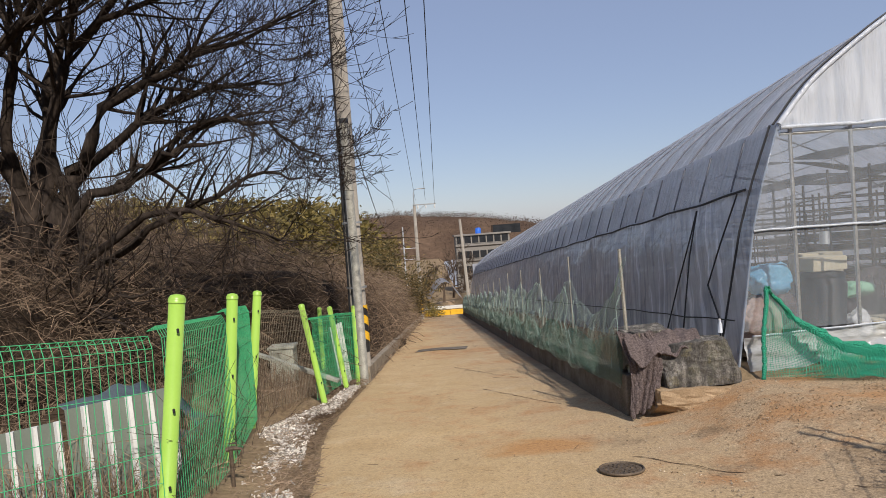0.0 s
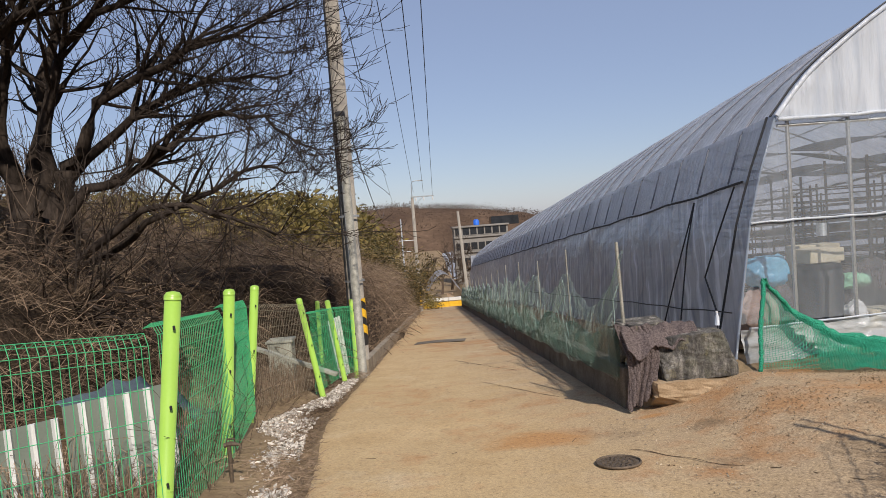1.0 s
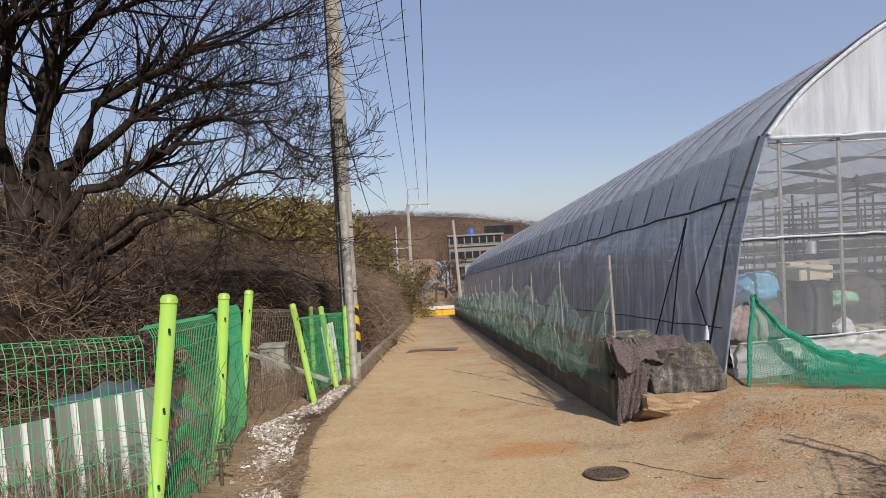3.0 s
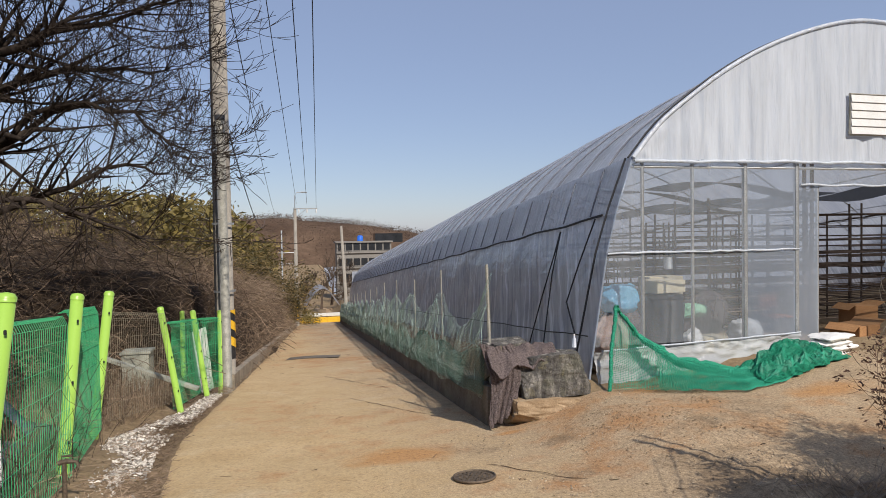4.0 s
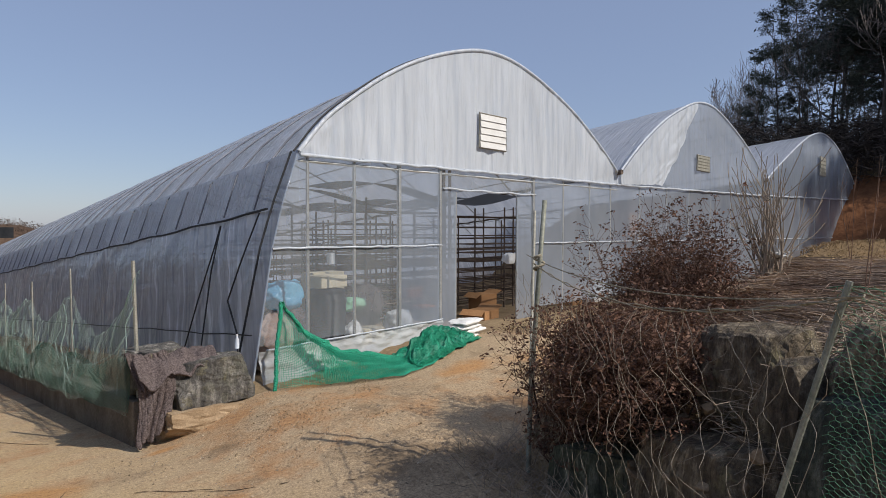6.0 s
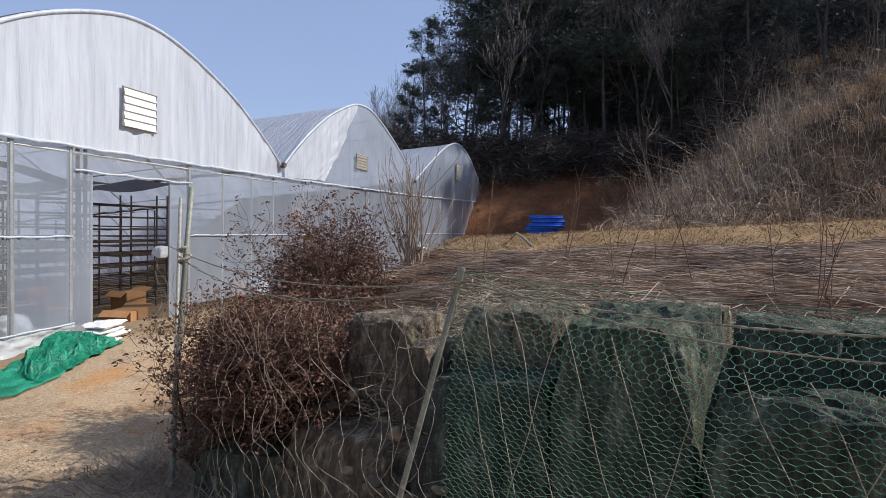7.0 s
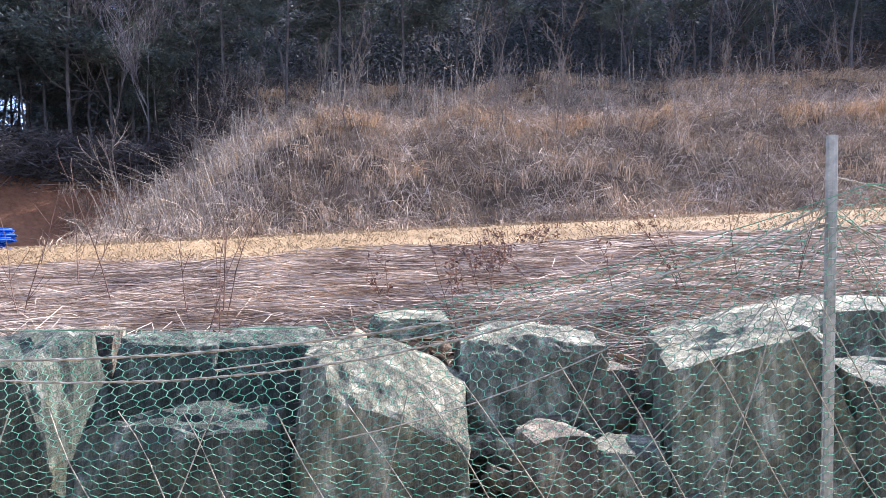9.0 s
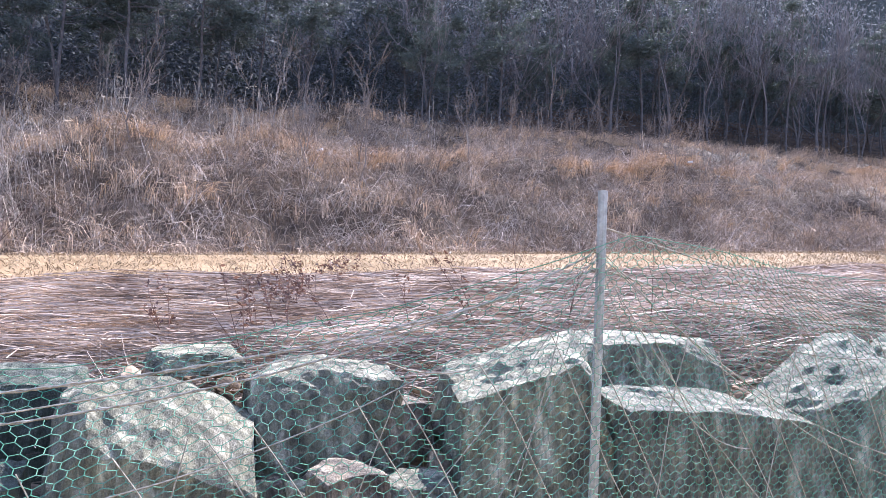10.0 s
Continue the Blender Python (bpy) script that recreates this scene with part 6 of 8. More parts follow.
    stuff("strip_weeds", sticks(A, B, 0.004, 0.002), MAT_VINE, "dead weeds on the strip behind the net", "weeds")


build_wall_net()


def build_corner():
    # dark boulder and a pinkish one at the greenhouse corner, on a broken brick ledge
    for size, seed, at, rz, mat, lab in (((0.92, 0.55, 0.50), 5, (3.50, 7.95, -0.20), 4, MAT_DARKROCK, "dark grey angular boulder at the greenhouse corner"),
                                         ((0.6, 0.5, 0.5), 6, (3.06, 8.25, -0.10), 20, MAT_DARKROCK, "smaller dark boulder under brown cloth")):
        bm = rock_mesh(size, seed, 4, 0.0, 0.012, 6)
        ob = new("boulder", bpy.data.meshes.new("boulder"))
        bm.to_mesh(ob.data), bm.free()
        ob.data.materials.append(mat)
        ob.matrix_world = pose(*at, 0, 0, rz)
        tagged(ob, lab, "boulder")
    ledge = thing("ledge", "crumbling tan mortar ledge under the corner boulder", "ledge", at=(3.5, 7.62, -0.5))
    slab = rock_mesh((1.15, 0.62, 0.42), 8, 4, 0.03, 0.03, 4)
    bmesh.ops.translate(slab, vec=(0.0, 0.27, -0.14), verts=slab.verts)
    part("slab", slab, MAT_BRICK, ledge, "crumbling tan mortar slab")
    # brown shade cloth hung over the wall's end
    def cloth(u, v):
        # u across, v from the top edge down
        x = 2.62 + 0.42 * u + 0.05 * math.sin(v * 4)
        fold = 0.16 * abs(noise.noise(Vector((u * 4.2 + 0.9 * v, v * 0.9, 1)))) + 0.05 * abs(noise.noise(Vector((u * 9 - v, v * 2.6, 6)))) + 0.016 * noise.noise(Vector((u * 22, v * 17, 2)))
        y = 7.90 - 0.12 * ss(0, 0.4, v) - 0.08 * v + fold
        z = 0.15 + 0.06 * noise.noise(Vector((u * 4, 0, 3))) - (0.88 + 0.12 * noise.noise(Vector((u * 5, 2, 3)))) * v + 0.10 * u * v
        return (x + (0.5 - u) * 0.16 * v, y, z)
    ob = tagged(new("shade_cloth", mesh_of("shade_cloth", *sheet(60, 50, cloth), MAT_CLOTH, True)), "grey-brown felt shade cloth hung over the end of the wall", "cloth")
    m = ob.modifiers.new("thick", 'SOLIDIFY')
    m.thickness = 0.012
    def drape(u, v):
        x = 2.68 + 0.86 * u
        crumple = 0.10 * abs(noise.noise(Vector((u * 5 + v, v * 3, 2)))) + 0.03 * abs(noise.noise(Vector((u * 12, v * 8, 5))))
        flap = ss(0.55, 1.0, 1 - v) * (0.16 + 0.20 * noise.noise(Vector((u * 3.2, 4, 4))) * 1.2)
        y = 7.70 + 0.52 * v + 0.05 * noise.noise(Vector((u * 6, v * 2, 7)))
        return (x, y, 0.10 + crumple - flap - 0.03 * u)
    ob = tagged(new("shade_cloth", mesh_of("shade_cloth", *sheet(60, 24, drape), MAT_CLOTH, True)), "crumpled grey-brown felt cloth lying over the boulders", "cloth")
    m = ob.modifiers.new("thick", 'SOLIDIFY')
    m.thickness = 0.012
    # bottle shape on the boulder, in place of a crumpled pale film scrap
    bt = thing("bottle", "bottle shape standing in for a pale scrap of film by the greenhouse corner", "bottle", at=(3.86, 8.0, 0.06))
    part("body", tube([[((0, 0, 0), 0.026), ((0, 0, 0.10), 0.026), ((0, 0, 0.125), 0.013), ((0, 0, 0.145), 0.012)]], 12), MAT_FILM_GABLE, bt, "", True)
    part("cap", tube([[((0, 0, 0.145), 0.014), ((0, 0, 0.16), 0.014)]], 10), MAT_WHITE, bt)


MAT_DARKROCK = rock_material("dark_rock", (0.05, 0.047, 0.046), (0.125, 0.117, 0.11), (0.31, 0.29, 0.27), 0.6)
MAT_BRICK = simple("tan_brick", (0.30, 0.21, 0.125), (0.42, 0.31, 0.2), 6, 0.9, 0, 0.4)
build_corner()


# ---- emerald net before the greenhouse ----
def build_green_net():
    net = thing("safety_net", "emerald green netting hung before the greenhouse and heaped on the yard", "net")
    top = Vector((4.36, 7.88, 0.56))
    # foot line runs out over the yard to the heap by the door
    def foot(u):
        x = lerp_table([(0, 4.10), (0.3, 4.62), (0.6, 5.25), (0.8, 5.9), (1, 6.9)], u)
        y = lerp_table([(0, 7.60), (0.3, 7.10), (0.6, 6.62), (0.8, 6.75), (1, 7.25)], u)
        return Vector((x, y, yard_z(x, y) + 0.03))
    def crest(u):
        x = lerp_table([(0, 4.36), (0.15, 4.60), (0.35, 5.02), (0.6, 5.65), (0.8, 6.2), (1, 7.05)], u)
        y = lerp_table([(0, 7.88), (0.15, 7.82), (0.35, 7.62), (0.6, 7.3), (0.8, 7.25), (1, 7.5)], u)
        z = lerp_table([(0, 0.56), (0.15, 0.22), (0.35, -0.10), (0.6, -0.22), (0.8, -0.18), (1, -0.05)], u)
        return Vector((x, y, z))
    def surf(u, v):
        a, b = foot(u), crest(u)
        p = a + (b - a) * v
        p.z += 0.03 * noise.noise(Vector((u * 14, v * 4, 1))) * (1 if u > 0.3 else 0.3) + 0.02
        p.y += 0.05 * noise.noise(Vector((u * 10, v * 5, 4)))
        p.z = max(p.z, yard_z(p.x, p.y) + 0.03)
        return tuple(p)
    part("net_sheet", lattice(84, 44, surf, 0.0022, False), MAT_NETGREEN, net, "open green mesh")
    part("net_sheet", lattice(90, 40, lambda u, v: tuple(Vector(surf(0.25 + 0.75 * u, v)) + Vector((0.01, 0.05, -0.012))), 0.0022, True), MAT_NETGREEN, net)
    rng = random.Random(2)
    def roll(pts, r, wob):
        path = []
        for i in range(41):
            p = crest(i / 40) if pts is None else Vector(pts(i / 40))
            path.append((tuple(p + Vector((rng.gauss(0, wob), rng.gauss(0, wob), rng.gauss(0, wob)))), r * rng.uniform(0.8, 1.2) * (0.35 + 0.65 * min(1, i / 14))))
        return path
    part("net_roll", tube([roll(None, 0.048, 0.009), roll(lambda t: crest(t) + Vector((0.02, -0.04, -0.045)), 0.042, 0.011)], 9), MAT_NETROLL, net, "bunched top edge of the net", True)
    part("net_edge", tube([[((4.36 - 0.26 * t + 0.01 * math.sin(t * 9), 7.88 - 0.28 * t, 0.56 - 0.98 * t), 0.018 + 0.012 * math.sin(t * 30) ** 2) for t in [i / 24 for i in range(25)]]], 7), MAT_NETROLL, net, "bunched upright edge of the net", True)
    # heap at the far end
    def heap(u, v):
        x, y = 5.6 + 1.5 * u, 6.75 + 0.75 * v + 0.35 * u
        h = 0.20 * math.sin(math.pi * min(1, max(0, u))) * math.sin(math.pi * v) + 0.10 * noise.noise(Vector((u * 9, v * 6, 2))) * math.sin(math.pi * v) + 0.04 * noise.noise(Vector((u * 25, v * 18, 2)))
        return (x + 0.1 * noise.noise(Vector((v * 6, u * 2, 7))), y + 0.08 * noise.noise(Vector((u * 8, 0, 5))), yard_z(x, y) + 0.03 + max(0, h * 1.2))
    part("net_mound", sheet(90, 44, heap), MAT_NETROLL, net, "crumpled heap of netting", True)
    part("net_cover", lattice(100, 50, lambda u, v: tuple(Vector(heap(u, v)) + Vector((0, -0.03, 0.02))), 0.003, True), MAT_NETGREEN, net)


def net_roll_material():
    m, nt, b = nodes_of("bunched_net")
    tc = nt.nodes.new("ShaderNodeTexCoord")
    vo = nt.nodes.new("ShaderNodeTexVoronoi")
    vo.inputs["Scale"].default_value = 75
    nt.links.new(tc.outputs["Object"], vo.inputs["Vector"])
    col = ramp(nt, vo.outputs["Distance"], [(0.12, (0.003, 0.07, 0.04)), (0.5, (0.012, 0.29, 0.165))])
    nt.links.new(col, b.inputs["Base Color"])
    b.inputs["Roughness"].default_value = 0.6
    bump(nt, b, vo.outputs["Distance"], 0.9, 0.012)
    return m


MAT_NETROLL = net_roll_material()
build_green_net()


# ---- inside the greenhouse and by its door ----
def blob(name, size, at, seed, mat, label, cat, flat=0.5, rz=0):
    bm = rock_mesh(size, seed, 4, flat)
    for v in bm.verts:                              # creases and dents of a slack skin
        v.co += v.co.normalized() * (0.05 * abs(noise.noise(v.co * 9 + Vector((seed, 0, 0)))) + 0.03 * abs(noise.noise(v.co * 22)) - 0.03) * min(1.0, max(size) * 1.5)
    ob = new(name, bpy.data.meshes.new(name))
    bm.to_mesh(ob.data), bm.free()
    ob.data.materials.append(mat)
    ob.data.polygons.foreach_set("use_smooth", [True] * len(ob.data.polygons))
    ob.matrix_world = pose(*at, 0, 0, rz)
    return tagged(ob, label, cat)


def carton(name, w, d, h, at, rz, mat, label, cat, flap=True):
    ob = thing(name, label, cat, at=at)
    ob.rotation_euler[2] = radians(rz)
    part("body", box(0, 0, h / 2, w, d, h, 0.008), mat, ob)
    if flap:
        part("flap", box(w / 2 + 0.06, 0, h + 0.03, 0.16, d, 0.006, 0, (0, -25, 0)), mat, ob)
        part("flap", box(-w / 2 - 0.06, 0, h - 0.02, 0.16, d, 0.006, 0, (0, -35, 0)), mat, ob)
    return ob


def build_interior():
    rng = random.Random(12)
    fl = lambda x, y: -0.30 - 0.093 * (y - 8)
    # growing racks of rusty pipe, rank behind rank
    def rack(x, y, w, h):
        ob = thing("rack", "rusty pipe growing rack with many shelves", "rack", "racks in the greenhouse", at=(x, y, fl(x, y) - 0.03))
        for dx in (0, w):
            for dy in (0, 0.9):
                part("upright", tube([[((dx, dy, 0), 0.02), ((dx, dy, h), 0.02)]], 6), MAT_RUST, ob)
        z = 0.35
        while z < h:
            paths = [[((0, dy, z), 0.012), ((w, dy, z), 0.012)] for dy in (0, 0.3, 0.6, 0.9)] + [[((dx, 0, z), 0.012), ((dx, 0.9, z), 0.012)] for dx in (0, w)]
            part("shelf", tube(paths, 5), MAT_RUST, ob)
            z += 0.24
        return ob
    first = rack(7.7, 12.0, 2.0, 2.5)
    for x, y in ((10.2, 12.2), (8.0, 15.0), (10.6, 15.5), (8.6, 18.5), (11.2, 19.0), (9.2, 23), (12, 24), (7.3, 9.9), (9.7, 10.3), (7.0, 13.6), (9.0, 13.4), (11.9, 10.2), (15.6, 12.6), (17.8, 13), (13.2, 12.5), (13.6, 16), (6.2, 19), (5.6, 25)):
        copy_thing(first, pose(x, y, fl(x, y) - 0.03))
    for x, y in ((8.9, 9.4), (8.95, 9.6)):
        ob = tagged(new("steel_post", mesh_of("steel_post", *tube([[((x, y, fl(x, y) - 0.1), 0.03), ((x, y, 3.6), 0.03)]], 10), MAT_RUST, True)), "dark steel post standing inside the doorway", "post")
    for k in range(4):
        z, y = 2.1 + 0.08 * k, 9.4 + 1.3 * k
        tagged(new("shade_screen", mesh_of("shade_screen", *sheet(16, 6, lambda u, v: (6.3 + 4.8 * u, y + 0.9 * v, z - 0.11 * (y - 9) + 0.15 * math.sin(u * 7 + k) + 0.1 * v)), MAT_BLACK, True)), "black shade screen bunched under the roof", "shade screen", "shade screens")
    # clutter behind the clear film
    blob("plastic_bag", (0.52, 0.42, 0.42), (4.80, 8.55, 0.57), 3, MAT_BLUEBAG, "bulging blue plastic bag on clutter", "bag", 0.8)
    blob("sack", (0.5, 0.4, 0.62), (4.62, 8.5, 0.05), 4, MAT_PINKSACK, "faded pinkish sack behind the film", "sack", 0.8)
    blob("sack", (0.55, 0.5, 0.45), (5.0, 8.75, 0.15), 41, MAT_CLOTH, "dark stuffed sack behind the film", "sack", 0.8)
    carton("carton", 0.5, 0.35, 0.17, (5.52, 8.6, 0.62), 8, MAT_CREAM, "flat cream carton on a dark bin", "carton", False)
    carton("carton", 0.6, 0.3, 1.2, (6.0, 9.35, -0.42), 3, MAT_CREAM, "tall cream cardboard carton behind the film", "carton", False)
    bin_ = thing("bin", "tall black plastic bin behind the film", "bin", at=(5.52, 8.6, -0.45))
    part("body", tube([[((0, 0, 0), 0.24), ((0, 0, 0.9), 0.29), ((0, 0, 0.92), 0.27), ((0, 0, 1.0), 0.27)]], 20), MAT_BLACK, bin_, "", True)
    part("lid", tube([[((0, 0, 1.0), 0.28), ((0, 0, 1.04), 0.26), ((0, 0, 1.06), 0.05)]], 20), MAT_BLACK, bin_, "", True)
    blob("net_bundle", (0.5, 0.3, 0.2), (5.98, 8.62, 0.34), 13, MAT_NETPALE2, "folded light green netting on clutter", "net", 0.6, 10)
    blob("sack", (0.3, 0.25, 0.36), (5.88, 8.45, -0.05), 14, MAT_WHITE, "small white sack behind the film", "sack", 0.8)
    carton("crate", 0.38, 0.3, 0.26, (6.25, 8.55, -0.28), 0, MAT_CREAM, "cream plastic crate on the floor", "crate", False)
    blob("tarpaulin_heap", (1.1, 0.8, 0.65), (6.5, 9.3, 0.05), 15, MAT_CLOTH, "brown tarpaulin heaped over tools", "tarpaulin", 0.7)
    blob("sack", (0.5, 0.4, 0.45), (6.9, 8.6, -0.05), 16, MAT_WHITE, "white sack leaning by the door", "sack", 0.8)
    blob("sack", (0.5, 0.4, 0.5), (6.5, 8.9, 0.3), 17, MAT_CLOTH, "bulging brown sack behind the film", "sack", 0.8)
    lamp = thing("tin_can", "shiny tin can on a carton", "can", at=(5.75, 8.8, 0.93))
    part("body", tube([[((0, 0, 0), 0.06), ((0, 0, 0.16), 0.06)]], 14), MAT_PIPE, lamp, "", True)
    board = tagged(new("plywood_board", mesh_of("plywood_board", *sheet(1, 1, lambda u, v: (13.95 + 0.35 * u, 8.35, 1.3 + 0.55 * v)), MAT_CARD)), "upright plywood board behind the film", "board")
    m = board.modifiers.new("thick", 'SOLIDIFY')
    m.thickness = 0.02
    for x, c in ((12.1, MAT_CARD), (13.1, MAT_WHITE), (15.2, MAT_CARD), (16.6, MAT_WHITE)):
        carton("carton", 0.45, 0.4, rng.uniform(0.4, 0.8), (x, 8.8, -0.38), rng.uniform(-10, 10), c, "tall carton standing behind the film", "carton", False)
    # by the doorway
    for k in range(4):
        blob("feed_sack", (0.62, 0.40, 0.10), (7.25 + 0.03 * (k % 2), 7.55, yard_z(7.2, 7.5) + 0.05 + 0.062 * k), 60 + k, MAT_WHITE, "flat white woven sack stacked by the door", "sack", 0.45, 4 * k)
    carton("carton", 0.55, 0.45, 0.34, (9.0, 8.7, -0.36), 12, MAT_CARD, "open brown cardboard carton inside the doorway", "carton")
    carton("carton", 0.4, 0.4, 0.6, (9.75, 9.3, -0.42), -10, MAT_CARD, "tall brown cardboard carton in the doorway", "carton")
    blob("sack", (0.30, 0.2, 0.2), (9.33, 8.3, 0.92), 71, MAT_WHITE, "white cloth bundle hung by the door", "bundle", 0.25)
    chair = thing("chair", "orange plastic chair inside the doorway", "chair", at=(8.95, 10.2, -0.5))
    part("seat", box(0, 0, 0.42, 0.42, 0.42, 0.03, 0.01), MAT_FOAM, chair)
    part("backrest", box(0, 0.2, 0.68, 0.4, 0.03, 0.3, 0.012), MAT_FOAM, chair)
    for dx in (-.18, .18):
        for dy in (-.18, .18):
            part("leg", tube([[((dx, dy, 0), 0.014), ((dx, dy, 0.42), 0.014)]], 6), MAT_PIPE, chair)
    floor = sheet(30, 30, lambda u, v: (4.3 + 24 * u + 2 * v, 8.06 + 45.6 * v, fl(0, 8.06 + 45.6 * v) + 0.01))
    tagged(new("floor", mesh_of("floor", floor[0], floor[1], MAT_DARK)), "dark bare soil floor of the greenhouse", "floor", kind="structure")


MAT_PINKSACK = simple("pink_sack", (0.42, 0.30, 0.24), (0.55, 0.42, 0.36), 4, 0.8)
MAT_CREAM = simple("cream_card", (0.60, 0.52, 0.36), (0.70, 0.62, 0.46), 3, 0.8)
MAT_NETPALE2 = simple("light_green_net", (0.22, 0.48, 0.30), (0.35, 0.62, 0.42), 4, 0.7)
build_interior()


# ---- manhole, stains and thin dark lines on the lane ----
def build_manhole():
    mh = thing("manhole_cover", "round cast-iron manhole cover with raised bars set in the yard", "manhole", at=(1.93, 6.05, yard_z(1.93, 6.05) + 0.03))
    mh.rotation_euler[0] = math.atan(-0.112)
    mh.scale = (0.82, 0.82, 1)
    part("frame", tube([[((0.215 * math.cos(a), 0.215 * math.sin(a), 0.002), 0.012) for a in [2 * math.pi * i / 40 for i in range(41)]]], 6), MAT_IRON, mh, "", True)
    part("plate", tube([[((0, 0, -0.03), 0.205), ((0, 0, 0.0), 0.205)]], 40), MAT_IRON, mh)
    for ring in range(1, 4):
        for k in range(6 * ring):
            a = 2 * math.pi * k / (6 * ring)
            part("boss", box(0.052 * ring * math.cos(a), 0.052 * ring * math.sin(a), 0.004, 0.03, 0.018, 0.009, 0.002, (0, 0, math.degrees(a))), MAT_IRON, mh)


build_manhole()


def build_yard_bits():
    rng = random.Random(44)
    A, B = [], []
    for _ in range(3600):                       # gravel crumbs as short chips
        x, y = rng.uniform(2.2, 8.5), rng.uniform(3.6, 7.6)
        if sq(x, y)[1] > -0.1:
            continue
        z = yard_z(x, y) + 0.022
        s = rng.uniform(0.004, 0.011)
        A.append((x, y, z)), B.append((x + rng.gauss(0, s), y + rng.gauss(0, s), z + s * 0.7))
    stuff("gravel", sticks(A, B, [rng.uniform(0.002, 0.006) for _ in A], None, 4), MAT_GRAVEL, "loose gravel crumbs over the yard", "gravel")
    A, B = [], []
    for _ in range(4200):                       # clods of dark soil trodden out before the netting
        x, y = rng.uniform(3.4, 9.5), rng.gauss(6.7, 0.65)
        if sq(x, y)[1] > -0.1 or y > 7.8 or noise.noise(Vector((x * 1.3, y * 1.3, 6))) < rng.uniform(-0.15, 0.35):
            continue
        z = yard_z(x, y) + 0.018
        s = rng.uniform(0.003, 0.009)
        A.append((x, y, z)), B.append((x + rng.gauss(0, s), y + rng.gauss(0, s), z + s * 0.7))
    stuff("soil_crumbs", sticks(A, B, [rng.uniform(0.002, 0.006) for _ in A], None, 4), MAT_SOIL, "crumbs of dark soil trodden over the yard", "soil")
    A, B = [], []
    for _ in range(36):
        x, y = rng.uniform(-0.5, 2.6), rng.uniform(4.2, 22)
        z = lane_z(y) + 0.03
        a = rng.uniform(0, 6.28)
        L = rng.uniform(0.03, 0.17)
        A.append((x, y, z)), B.append((x + L * math.cos(a), y + L * math.sin(a), lane_z(y + L * math.sin(a)) + 0.035))
    stuff("fallen_twigs", sticks(A, B, 0.003, 0.0015), MAT_TWIG, "a few fallen twigs and leaves on the lane", "twigs")
    # tarred patch across the lane
    V, F = sheet(10, 4, lambda u, v: (0.55 + 1.5 * u + 0.15 * v, 19.3 + 0.9 * v + 0.2 * math.sin(u * 4), lane_z(19.3 + 0.9 * v + 0.2 * math.sin(u * 4)) + 0.035))
    tagged(new("road_patch", mesh_of("road_patch", V, F, MAT_CONC, True)), "grey repair patch across the lane", "road patch", kind="structure")
    # thin dark lines on the concrete
    for way in (((2.16, 6.40), (2.36, 6.1), (2.56, 5.79), (2.8, 5.6), (3.03, 5.39), (3.12, 5.15), (3.25, 4.93)), ((1.45, 11.1), (1.62, 10.7), (1.9, 10.0), (2.25, 9.2)), ((1.3, 14.6), (1.54, 13.9), (1.9, 12.9), (2.24, 12.04))):
        V = []
        for i in range((len(way) - 1) * 8 + 1):
            k, f = min(i // 8, len(way) - 2), (i - 8 * min(i // 8, len(way) - 2)) / 8
            x, y = way[k][0] + (way[k + 1][0] - way[k][0]) * f, way[k][1] + (way[k + 1][1] - way[k][1]) * f
            x += 0.03 * noise.noise(Vector((x * 5, y * 5, 3)))
            w = 0.004 + 0.004 * noise.noise(Vector((x * 9, y * 9, 1)))
            z = yard_z(x, y) + 0.017 + 0.02 * noise.noise(Vector((x * 0.9, y * 0.9, 5))) + 0.006 * noise.noise(Vector((x * 5, y * 5, 1))) + 0.004
            V += [(x - w, y - w, z), (x + w, y + w, z)]
        F = [(2 * i, 2 * i + 1, 2 * i + 3, 2 * i + 2) for i in range(len(V) // 2 - 1)]
        tagged(new("road_crack", mesh_of("road_crack", V, F, MAT_DARK)), "thin dark line on the dusty concrete", "crack", kind="structure")
    # mossy grass by the door
    A, B = [], []
    for _ in range(1500):
        x, y = rng.uniform(7.5, 11), rng.uniform(7.0, 7.9)
        z = yard_z(x, y) + 0.01
        A.append((x, y, z)), B.append((x + rng.gauss(0, .02), y + rng.gauss(0, .02), z + rng.uniform(0.008, 0.03)))
    stuff("yard_grass", sticks(A, B, 0.004, 0.001), MAT_FARPINE, "short yellow-green grass by the greenhouse door", "grass")


build_yard_bits()

# ---- gate post, twine net and shrubs at the yard's edge ----
MAT_OLDTWINE = simple("weathered_twine", (0.17, 0.14, 0.105), (0.40, 0.345, 0.27), 14, 0.85, 0, 0.0)


